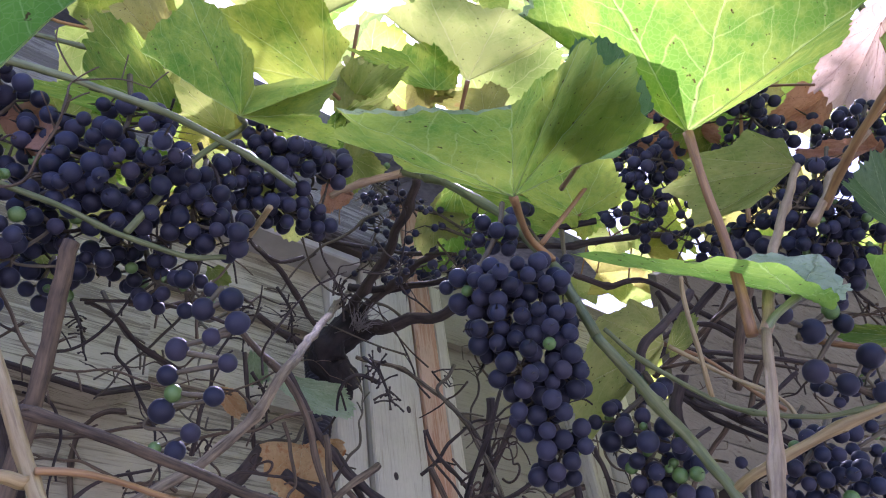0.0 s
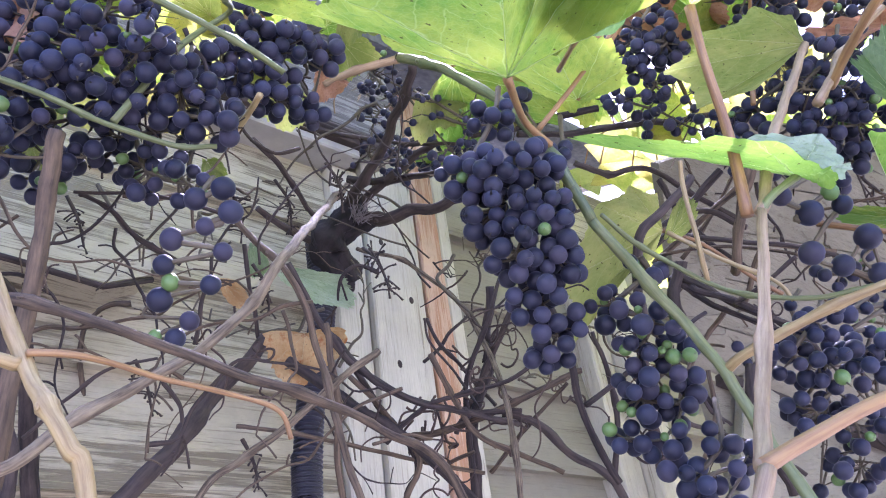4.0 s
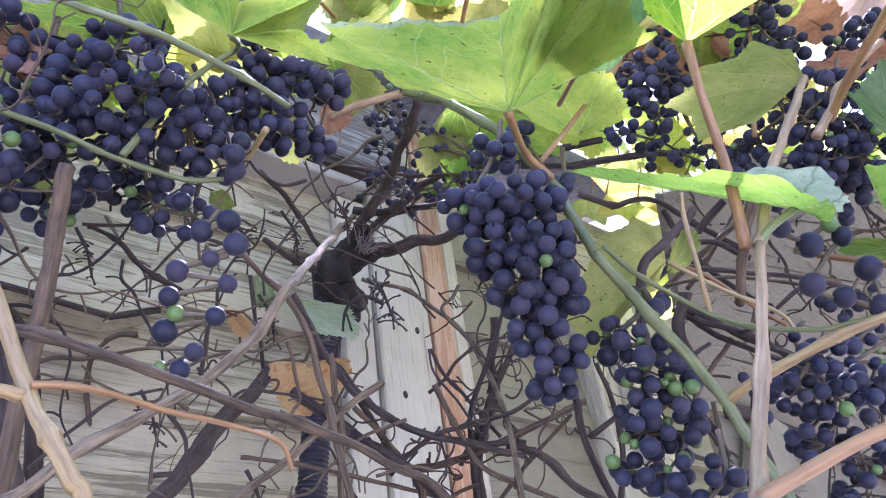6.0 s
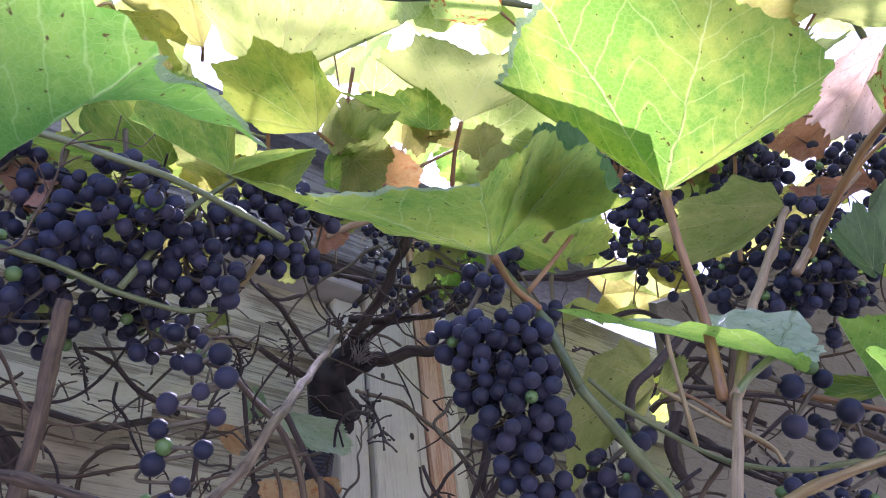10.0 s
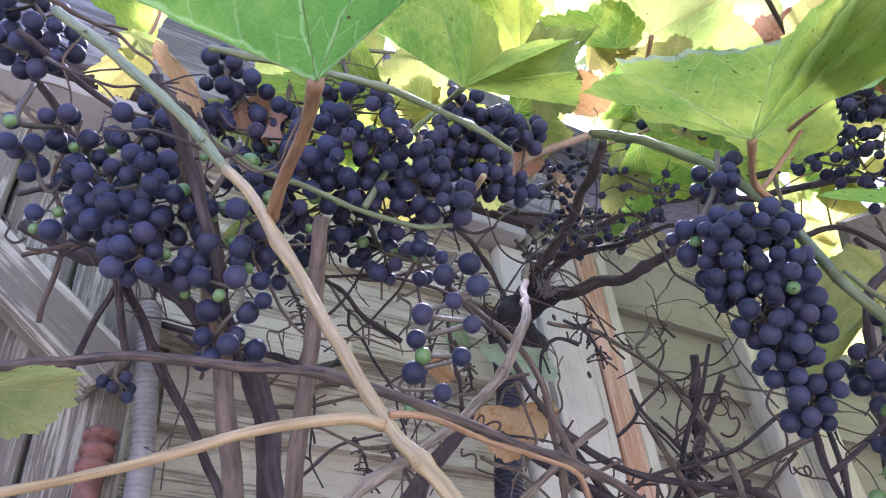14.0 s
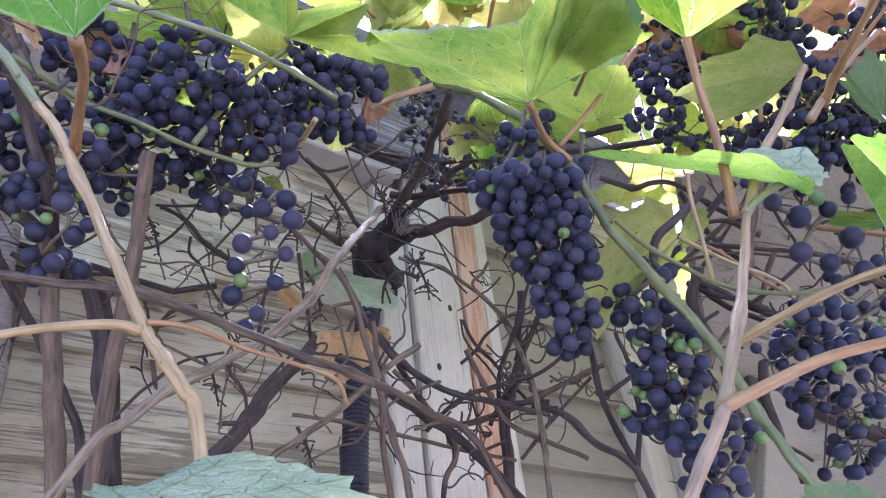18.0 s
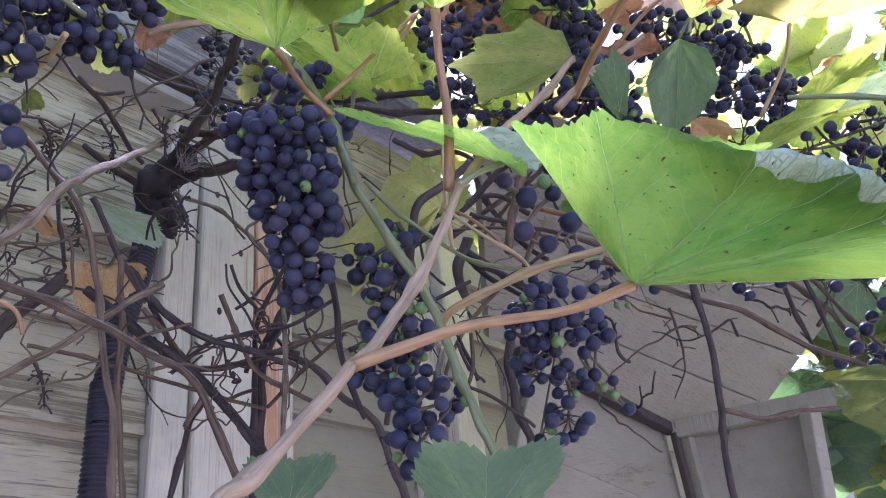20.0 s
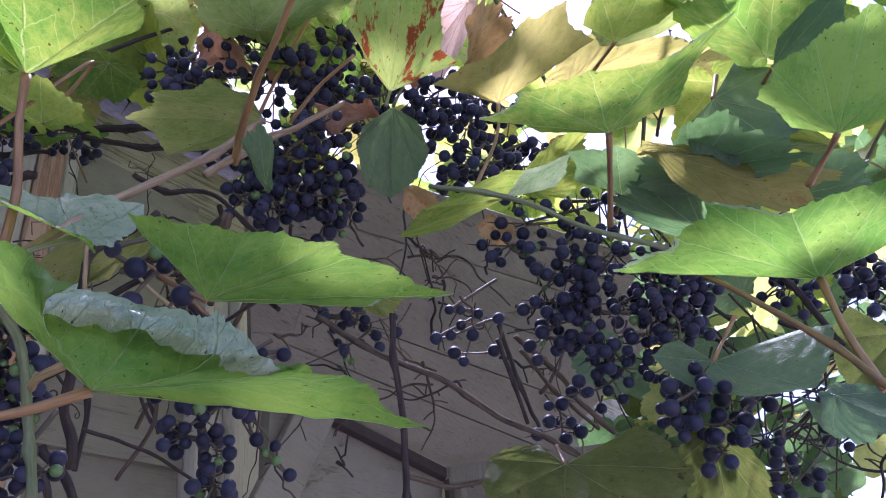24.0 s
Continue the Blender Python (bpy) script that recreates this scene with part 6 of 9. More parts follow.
vein_leaf((0.2262, 0.1732, 1.8567), [[(0.1704, 0.1862, 1.8567)], [(0.1213, 0.1770, 1.8416)], [(0.1032, 0.1437, 1.8110)], [(0.1605, 0.1130, 1.8226)], [(0.1481, 0.0694, 1.8047)], [(0.1646, 0.0629, 1.8019)], [(0.2148, 0.0834, 1.8151)]], LEAF, "green vine leaf lit through from above, underside showing", stalk=[(0.3010, 0.2138, 1.8765), (0.2740, 0.2063, 1.8770)], stalk_r=0.0019, sinus=0.1, rim=(2,), wave=0.015)
vein_leaf((0.1177, 0.2509, 1.9244), [[(0.0575, 0.2374, 1.9205)], [(0.0583, 0.1851, 1.9014)], [(0.0870, 0.1896, 1.8995)], [(0.0935, 0.1869, 1.8656)], [(0.1281, 0.1746, 1.8812)], [(0.1117, 0.1654, 1.8369)], [(0.1452, 0.1997, 1.8668)]], LEAF, "deep green vine leaf with a bitten edge", stalk=[(0.0911, 0.3217, 1.8851), (0.1200, 0.3150, 1.9500), (0.1450, 0.3060, 1.9850)], stalk_mat=GREEN, stalk_r=0.0016, sinus=0.06, wave=0.02)
vein_leaf((0.2760, 0.1000, 1.8640), [[(0.2511, 0.0840, 1.8795)], [(0.1784, 0.1120, 1.8981)], [(0.1676, 0.0671, 1.8999)], [(0.2187, 0.0164, 1.8855)], [(0.2803, 0.0066, 1.8638)], [(0.2944, 0.0266, 1.8650)]], LEAF, "green vine leaf lit through from above, underside showing", stalk=[(0.2910, 0.1184, 1.7632), (0.2893, 0.1119, 1.8008), (0.2799, 0.1049, 1.8381)], stalk_r=0.0021, sinus=0.05, rim=(1,), wave=0.02)
vein_leaf((0.0012, 0.1690, 1.7730), [[(-0.0458, 0.1536, 1.7577)], [(-0.0835, 0.1310, 1.7292)], [(-0.0594, 0.0506, 1.7143)], [(-0.0189, 0.0442, 1.7275)], [(0.0113, 0.1187, 1.7611), (0.0237, 0.0573, 1.7333)], [(0.0157, 0.1187, 1.7746), (0.0312, 0.0880, 1.7573), (0.0495, 0.0692, 1.7355)]], VIVID, "green vine leaf lit through from above, underside showing", stalk=[(0.0203, 0.2625, 1.8031), (0.0157, 0.2374, 1.8003), (0.0098, 0.2000, 1.7880)], stalk_r=0.0021, sinus=0.03, wave=0.02, rim=(4,))
vein_leaf((0.4475, 0.1061, 1.9419), [[(0.4257, 0.0996, 1.9495)], [(0.4004, 0.1094, 1.9514)], [(0.3779, 0.1424, 1.9424)], [(0.3756, 0.1674, 1.9333)], [(0.4155, 0.1714, 1.9253)], [(0.4442, 0.1434, 1.9326)]], LIME, "yellowing vine leaf with brown flecks", stalk=[(0.4470, 0.1060, 1.9380)], stalk_mat=RED, stalk_r=0.0012, sinus=0.05, wave=0.02)
vein_leaf((0.3030, 0.0410, 1.6800), [[(0.2295, 0.0379, 1.7217)], [(0.2365, 0.0088, 1.7119)], [(0.2403, -0.0325, 1.6681), (0.2506, -0.0249, 1.6837)], [(0.2582, -0.0526, 1.6623), (0.2692, -0.0386, 1.6788)], [(0.2795, -0.0557, 1.6563), (0.2926, -0.0459, 1.6805)], [(0.2986, -0.0638, 1.6567), (0.3041, -0.0577, 1.6632)], [(0.3181, -0.0776, 1.6566)], [(0.3391, -0.0947, 1.6392)]], VIVID, "bright green vine leaf with pale sky sheen painted on its rolled edge", stalk=[(0.2050, 0.1044, 1.6458), (0.2198, 0.0961, 1.6524), (0.2427, 0.0805, 1.6614), (0.2795, 0.0590, 1.6696)], stalk_r=0.0019, sinus=0.03, top=(2, 3, 4), wave=0.02)
vein_leaf((0.3960, 0.0921, 1.7698), [[(0.3272, 0.0724, 1.7885)], [(0.3416, 0.0427, 1.7774)], [(0.3602, 0.0178, 1.7710)], [(0.3921, -0.0098, 1.7663)], [(0.4090, -0.0103, 1.7646)], [(0.4556, -0.0415, 1.7486)], [(0.4517, 0.0141, 1.7577)]], VIVID, "green vine leaf lit through from above, underside showing", stalk=[(0.3860, 0.1259, 1.7943)], stalk_mat=RED, stalk_r=0.0014, sinus=0.05, rim=(5,), wave=0.02)
vein_leaf((0.5562, -0.0268, 1.8653), [[(0.5785, -0.0585, 1.8727)], [(0.5619, -0.0824, 1.8820)], [(0.5399, -0.0542, 1.8693)], [(0.5047, 0.0112, 1.8489)], [(0.5008, 0.0328, 1.8336)], [(0.5403, 0.0198, 1.8500)]], LEAF, "folded vine leaf, grey-green top of one half showing", stalk=[(0.5485, -0.0161, 1.8682)], stalk_mat=GREEN, stalk_r=0.0011, sinus=0.04, top=(0, 1), wave=0.015)
vein_leaf((0.5376, 0.0534, 1.9819), [[(0.5230, 0.0751, 1.9640)], [(0.5307, 0.0894, 1.9527)], [(0.5569, 0.1004, 1.9318)], [(0.5809, 0.0932, 1.9278)], [(0.5809, 0.0636, 1.9357)], [(0.5697, 0.0413, 1.9489)], [(0.5493, 0.0373, 1.9657)]], DEEP, "hanging grey-green vine leaf with pale veins", stalk=[(0.5174, 0.0037, 2.0146), (0.5287, 0.0261, 2.0006)], stalk_mat=GREEN, stalk_r=0.0012, sinus=0.06, wave=0.015)
vein_leaf((0.5059, 0.0320, 1.9651), [[(0.4759, 0.0315, 1.9768)], [(0.4434, 0.0232, 1.9863)], [(0.4170, -0.0167, 1.9939)], [(0.4221, -0.0513, 1.9942)], [(0.4649, -0.0569, 1.9851)], [(0.4969, -0.0264, 1.9787)], [(0.5189, -0.0232, 1.9715)]], BLOTCHED, "green vine leaf blotched with red-brown scorch", stalk=[(0.5054, 0.0364, 1.9532)], stalk_mat=GREEN, stalk_r=0.0012, sinus=0.12, wave=0.02)
vein_leaf((0.5859, -0.0187, 1.9770), [[(0.5562, -0.0048, 1.9850)], [(0.5355, 0.0117, 1.9806)], [(0.5361, -0.0383, 1.9775)], [(0.5227, -0.0839, 1.9810)], [(0.5301, -0.1104, 1.9832)], [(0.5613, -0.1124, 1.9670)], [(0.5790, -0.0636, 1.9751)]], YELLOW, "yellowing vine leaf with brown flecks", stalk=[(0.6195, 0.0328, 1.9317), (0.6060, -0.0017, 1.9603)], stalk_mat=TAN, stalk_r=0.0014, sinus=0.05, wave=0.03)
vein_leaf((0.4963, -0.1301, 1.8356), [[(0.4750, -0.0984, 1.8399)], [(0.4466, -0.0752, 1.8441)], [(0.4407, -0.1055, 1.8431)], [(0.4417, -0.1445, 1.8350)], [(0.4462, -0.1821, 1.8251)], [(0.4412, -0.2170, 1.8286)], [(0.4910, -0.1712, 1.8309)]], LEAF, "green vine leaf lit through from above, underside showing", stalk=[(0.5487, -0.1013, 1.8081), (0.5266, -0.1141, 1.8211)], stalk_mat=RED, stalk_r=0.0016, sinus=0.06, rim=(1, 4), wave=0.025)
vein_leaf((0.5504, -0.2049, 1.7332), [[(0.5277, -0.1607, 1.7456)], [(0.4922, -0.1173, 1.7475)], [(0.4895, -0.1541, 1.7512)], [(0.4783, -0.1750, 1.7588)], [(0.4860, -0.2081, 1.7423)], [(0.4728, -0.2561, 1.7374)], [(0.5202, -0.2571, 1.7304)]], VIVID, "green vine leaf lit through from above, underside showing", stalk=[(0.5372, -0.2161, 1.6667), (0.5432, -0.2086, 1.6991)], stalk_r=0.0018, sinus=0.05, rim=(1, 3), wave=0.02)
vein_leaf((0.5648, -0.2377, 1.8197), [[(0.5531, -0.2173, 1.8283)], [(0.5276, -0.2071, 1.8385)], [(0.5089, -0.2210, 1.8403)], [(0.4937, -0.2451, 1.8361)], [(0.4819, -0.2728, 1.8333)], [(0.5047, -0.2934, 1.8154)], [(0.5475, -0.2758, 1.8072)]], VIVID, "green vine leaf lit through from above, underside showing", stalk=[(0.5992, -0.2118, 1.8128), (0.5873, -0.2265, 1.8205)], stalk_r=0.0016, sinus=0.06, wave=0.02)
vein_leaf((0.7163, -0.1008, 1.7623), [[(0.7131, -0.0800, 1.7864)], [(0.7001, -0.0590, 1.7749)], [(0.6985, -0.0871, 1.7394)], [(0.7011, -0.1237, 1.7240)], [(0.7093, -0.1669, 1.7205)], [(0.7376, -0.1898, 1.7730)], [(0.7406, -0.1353, 1.7750)]], DEEP, "deep green glossy vine leaf, top side showing", stalk=[(0.7575, -0.1171, 1.8080)], stalk_mat=RED, stalk_r=0.0014, sinus=0.04, wave=0.02)
vein_leaf((0.6630, 0.0095, 1.6996), [[(0.6599, 0.0285, 1.7189)], [(0.6337, 0.0588, 1.7105)], [(0.6168, 0.0527, 1.6747)], [(0.6324, 0.0040, 1.6419)], [(0.6627, -0.0568, 1.6454)], [(0.6894, -0.0780, 1.6821)], [(0.6987, -0.0391, 1.7247)]], OLIVE, "olive green rounded vine leaf", stalk=[(0.6846, 0.0245, 1.7201)], stalk_mat=RED, stalk_r=0.0014, sinus=0.03, wave=0.02)
vein_leaf((0.6169, -0.1730, 1.9155), [[(0.6134, -0.1432, 1.8957)], [(0.6116, -0.1509, 1.8733)], [(0.6195, -0.1720, 1.8567)], [(0.6275, -0.2047, 1.8589)], [(0.6351, -0.2270, 1.8772)], [(0.6343, -0.2162, 1.9313)], [(0.6318, -0.1931, 1.9490)]], DEEP, "deep green vine leaf in the shade of the canopy", stalk=[(0.6331, -0.1779, 1.9451)], stalk_r=0.0014, sinus=0.06, wave=0.02)
vein_leaf((0.6647, -0.1592, 1.8761), [[(0.6514, -0.1274, 1.8883)], [(0.6222, -0.1157, 1.9097)], [(0.6279, -0.1436, 1.8925)], [(0.6370, -0.1692, 1.8660)], [(0.6511, -0.2055, 1.8682)], [(0.6731, -0.2279, 1.8513)], [(0.6879, -0.1950, 1.8628)]], YELLOW, "yellowing vine leaf with brown flecks", stalk=[(0.7104, -0.1589, 1.8770)], stalk_r=0.0012, sinus=0.05, wave=0.03)
vein_leaf((0.6584, -0.0791, 1.8954), [[(0.6305, -0.0546, 1.9062)], [(0.6099, -0.0601, 1.9199)], [(0.6086, -0.0984, 1.9043)], [(0.6364, -0.1249, 1.8920)], [(0.6632, -0.1465, 1.8751)], [(0.6930, -0.1232, 1.8764)]], DEEP, "deep green vine leaf in the shade of the canopy", stalk=[(0.6961, -0.0588, 1.9028)], stalk_r=0.0012, sinus=0.05, wave=0.03)
vein_leaf((0.6014, -0.2174, 1.9085), [[(0.5844, -0.2262, 1.9148)], [(0.5619, -0.2498, 1.9112)], [(0.5522, -0.2729, 1.9059)], [(0.5736, -0.2657, 1.8954)], [(0.5983, -0.2443, 1.8965)]], DEEP, "deep green vine leaf in the shade of the canopy", stalk=[(0.6303, -0.2057, 1.9188)], stalk_r=0.0012, sinus=0.04, wave=0.03)
vein_leaf((0.5545, -0.1313, 1.9500), [[(0.5308, -0.1184, 1.9563)], [(0.5083, -0.1421, 1.9564)], [(0.5113, -0.1743, 1.9463)], [(0.5358, -0.1935, 1.9383)], [(0.5527, -0.1655, 1.9452)]], LEAF, "green vine leaf lit through from above, underside showing", stalk=[(0.5893, -0.0952, 1.9607)], stalk_r=0.0012, sinus=0.05, wave=0.03)
vein_leaf((0.8025, -0.2223, 1.7734), [[(0.7915, -0.1964, 1.8026)], [(0.7872, -0.1748, 1.7789)], [(0.7892, -0.1759, 1.7370)], [(0.7879, -0.2021, 1.7080)], [(0.7915, -0.2465, 1.7401)]], OLIVE, "olive green vine leaf in the shade", stalk=[(0.8317, -0.2361, 1.8130)], stalk_r=0.0012, sinus=0.05, wave=0.03)
vein_leaf((0.8506, -0.1641, 1.7350), [[(0.8450, -0.1418, 1.7468)], [(0.8315, -0.1330, 1.7535)], [(0.8324, -0.1484, 1.7162)], [(0.8376, -0.1835, 1.7090)], [(0.8468, -0.2069, 1.7211)]], DEEP, "deep green vine leaf in the shade of the canopy", stalk=[(0.8845, -0.1680, 1.7667)], stalk_r=0.0012, sinus=0.05, wave=0.03)
bunch((0.7349, -0.0751, 1.8847), [(0.7450, -0.0591, 1.8555, 0.0220, 16), (0.7633, -0.0588, 1.8401, 0.0240, 18), (0.7580, -0.0449, 1.8159, 0.0200, 12)], 0.0056, "dense bunch of dark blue grapes with pale bloom", 201, 0.04, 0.0, 0.1)
bunch((0.7654, -0.0994, 1.8821), [(0.7779, -0.0898, 1.8509, 0.0200, 14), (0.7929, -0.0750, 1.8334, 0.0200, 12)], 0.0056, "dense bunch of dark blue grapes with pale bloom", 202, 0.04, 0.0, 0.1)
bunch((0.7043, -0.0223, 1.8872), [(0.7128, -0.0139, 1.8656, 0.0220, 16), (0.7259, 0.0040, 1.8488, 0.0200, 12), (0.7309, -0.0011, 1.8162, 0.0220, 14), (0.7426, -0.0103, 1.7958, 0.0160, 7)], 0.0056, "dense bunch of dark blue grapes with pale bloom", 203, 0.04, 0.0, 0.1)
bunch((0.7565, -0.0668, 1.7781), [(0.7621, -0.0619, 1.7563, 0.0160, 9), (0.7726, -0.0475, 1.7429, 0.0180, 9), (0.7711, -0.0595, 1.7209, 0.0100, 2), (0.7769, -0.0745, 1.7139, 0.0080, 2)], 0.0056, "dense bunch of dark blue grapes with pale bloom", 204, 0.04, 0.0, 0.1)
bunch((0.8680, -0.2180, 1.8837), [(0.8763, -0.2050, 1.8626, 0.0260, 18), (0.8933, -0.2164, 1.8474, 0.0260, 16)], 0.0056, "dense bunch of dark blue grapes with pale bloom", 205, 0.00, 0.0, 0.1)
bunch((0.9079, -0.1432, 1.9041), [(0.9123, -0.1326, 1.8905, 0.0260, 14), (0.9308, -0.1520, 1.8775, 0.0220, 10)], 0.0056, "dense bunch of dark blue grapes with pale bloom", 206, 0.00, 0.0, 0.1)
bunch((0.8810, -0.1103, 1.7496), [(0.8845, -0.1003, 1.7268, 0.0180, 6), (0.9003, -0.1006, 1.6989, 0.0220, 8), (0.9002, -0.1454, 1.7346, 0.0180, 7)], 0.0056, "dense bunch of dark blue grapes with pale bloom", 207, 0.00, 0.0, 0.1)
cane("cane_stub", [(0.1631, 0.3473, 1.9200), (0.1656, 0.3277, 1.9243), (0.1650, 0.3042, 1.9254)], 0.00210, 0.00190, TAN, "short tan stub of a cut shoot", 0)
cane("cane_stub", [(0.1562, 0.3054, 2.0035), (0.1621, 0.3192, 1.9970), (0.1668, 0.3339, 1.9898)], 0.00190, 0.00160, TAN, "short tan stub of a cut shoot", 0)
cane("dry_stalk", [(0.2245, 0.3340, 1.9907), (0.2194, 0.3379, 1.9755), (0.2211, 0.3434, 1.9621)], 0.00100, 0.00090, PALE, "thin bleached dry stalk", 0)
cane("dry_stalk", [(0.2577, 0.3656, 2.0017), (0.2540, 0.3595, 2.0094), (0.2487, 0.3458, 2.0099)], 0.00060, 0.00050, PALE, "thin bleached dry stalk", 0)
cane("vine_cane", [(0.3767, 0.4429, 1.7621), (0.3843, 0.4275, 1.7680), (0.3910, 0.4139, 1.7701)], 0.00190, 0.00170, BARK, "short broken vine twig", 0)
cane("vine_twig", [(0.3541, 0.4074, 1.8692), (0.3608, 0.4124, 1.8525), (0.3744, 0.4027, 1.8241), (0.3777, 0.3875, 1.7920)], 0.00120, 0.00120, DARKBARK, "thin crooked dead vine twig", 0)
cane("vine_cane", [(0.2924, 0.4018, 1.7617), (0.3155, 0.3954, 1.7683), (0.3353, 0.3938, 1.7670)], 0.00140, 0.00120, BARK, "short broken vine twig", 0)
cane("vine_cane", [(0.2944, 0.4259, 1.8190), (0.3194, 0.4299, 1.8027), (0.3407, 0.4351, 1.7859), (0.3542, 0.4329, 1.7656), (0.3481, 0.4462, 1.7410)], 0.00240, 0.00260, BARK, "brown bare vine cane", 0)
vein_leaf((0.8028, 0.5013, 2.2627), [[(0.7788, 0.5031, 2.2889)], [(0.8144, 0.4827, 2.2937)], [(0.8242, 0.4542, 2.2447)], [(0.8232, 0.4937, 2.2335)], [(0.8166, 0.5365, 2.2528)]], YELLOW, "yellow-green vine leaf behind the bunches", stalk=[(0.8091, 0.4620, 2.3328)], stalk_r=0.0011, sinus=0.05, wave=0.05)
vein_leaf((0.7991, 0.4554, 2.2139), [[(0.8066, 0.4412, 2.2443)], [(0.8182, 0.4261, 2.2155)], [(0.8143, 0.4285, 2.1788)], [(0.8146, 0.4798, 2.1986)], [(0.7868, 0.4895, 2.2179)]], LIME, "yellow-green vine leaf behind the bunches", stalk=[(0.8024, 0.4234, 2.2832)], stalk_r=0.0011, sinus=0.05, wave=0.05)
vein_leaf((0.7799, 0.4050, 2.1857), [[(0.8052, 0.3849, 2.1985)], [(0.7889, 0.3838, 2.1610)], [(0.7864, 0.4130, 2.1612)], [(0.7832, 0.4400, 2.1918)], [(0.7510, 0.4161, 2.1957)]], YELLOW, "yellow-green vine leaf behind the bunches", stalk=[(0.7753, 0.3846, 2.2559)], stalk_r=0.0011, sinus=0.05, wave=0.05)
vein_leaf((0.7643, 0.4383, 2.2676), [[(0.7893, 0.4206, 2.2550)], [(0.7666, 0.4368, 2.2339)], [(0.7604, 0.4763, 2.2675)], [(0.7462, 0.4621, 2.2850)], [(0.7348, 0.4239, 2.2770)]], LIME, "yellow-green vine leaf behind the bunches", stalk=[(0.7489, 0.4214, 2.3417)], stalk_r=0.0011, sinus=0.05, wave=0.05)
vein_leaf((0.7849, 0.3647, 2.2056), [[(0.7901, 0.3612, 2.1744)], [(0.7796, 0.3865, 2.1888)], [(0.7726, 0.4050, 2.2294)], [(0.7589, 0.3612, 2.2213)], [(0.7777, 0.3374, 2.2123)]], YELLOW, "yellow-green vine leaf behind the bunches", stalk=[(0.7772, 0.3456, 2.2753)], stalk_r=0.0011, sinus=0.05, wave=0.05)
vein_leaf((0.8069, 0.4064, 2.2719), [[(0.7951, 0.4223, 2.2437)], [(0.7972, 0.4400, 2.2838)], [(0.7842, 0.4223, 2.3015)], [(0.7884, 0.3778, 2.2773)], [(0.8308, 0.3808, 2.2725)]], LIME, "yellow-green vine leaf behind the bunches", stalk=[(0.8044, 0.3746, 2.3406)], stalk_r=0.0011, sinus=0.05, wave=0.05)
vein_leaf((0.8278, 0.5622, 2.2716), [[(0.8058, 0.5869, 2.2668)], [(0.8169, 0.5841, 2.3010)], [(0.8133, 0.5416, 2.2866)], [(0.8364, 0.5296, 2.2687)], [(0.8650, 0.5587, 2.2641)]], LIME, "yellow-green vine leaf behind the bunches", stalk=[(0.8346, 0.5224, 2.3457)], stalk_r=0.0011, sinus=0.05, wave=0.05)
vein_leaf((0.8350, 0.3432, 2.2401), [[(0.8247, 0.3625, 2.2646)], [(0.8287, 0.3366, 2.2653)], [(0.8309, 0.3059, 2.2304)], [(0.8601, 0.3289, 2.2292)], [(0.8567, 0.3564, 2.2268)]], YELLOW, "yellow-green vine leaf behind the bunches", stalk=[(0.8377, 0.3070, 2.3041)], stalk_r=0.0011, sinus=0.05, wave=0.05)
vein_leaf((0.1627, 0.2840, 2.0749), [[(0.1217, 0.2833, 2.0761)], [(0.0732, 0.2456, 2.0631)], [(0.0718, 0.1871, 2.0494)], [(0.1018, 0.1504, 2.0483)], [(0.1580, 0.1593, 2.0493)], [(0.1997, 0.1880, 2.0537)], [(0.1825, 0.2484, 2.0773)]], LIME, "yellow-green vine leaf of the canopy, underside showing", stalk=[(0.1964, 0.3587, 2.0493), (0.1745, 0.3232, 2.0671)], stalk_r=0.0014, sinus=0.08, wave=0.03)
vein_leaf((0.2962, 0.2418, 2.0715), [[(0.2575, 0.2396, 2.0835)], [(0.2130, 0.2368, 2.0830)], [(0.2209, 0.1991, 2.0745)], [(0.2697, 0.1742, 2.0589)], [(0.3158, 0.1494, 2.0509)], [(0.3157, 0.1879, 2.0603)]], LIME, "yellow-green vine leaf of the canopy, underside showing", stalk=[(0.3164, 0.2840, 2.0474), (0.3045, 0.2626, 2.0604)], stalk_r=0.0015, sinus=0.08, wave=0.03)
vein_leaf((0.3480, 0.2149, 2.2304), [[(0.3361, 0.2384, 2.2275)], [(0.2989, 0.2552, 2.2275)], [(0.2569, 0.2098, 2.2192)], [(0.2716, 0.1663, 2.2051)], [(0.3115, 0.1764, 2.2049)]], BLOTCHED, "scorched vine leaf of the canopy with red blotches", stalk=[(0.4190, 0.2281, 2.2428)], stalk_r=0.0012, sinus=0.06, wave=0.03)
# extra leaf, out of sight, added to shade the big leaf beneath
vein_leaf((0.2272, 0.1306, 1.8456), [[(0.1899, 0.1230, 1.8394)], [(0.1633, 0.0894, 1.8245)], [(0.1581, 0.0742, 1.8197)], [(0.1713, 0.0689, 1.8165)], [(0.2081, 0.0820, 1.8206)], [(0.2366, 0.1204, 1.8418)]], DEEP, "added hidden leaf that casts shade on the leaf below", stalk=[(0.2730, 0.1753, 1.8883)], stalk_r=0.0011, sinus=0.05, wave=0.02)
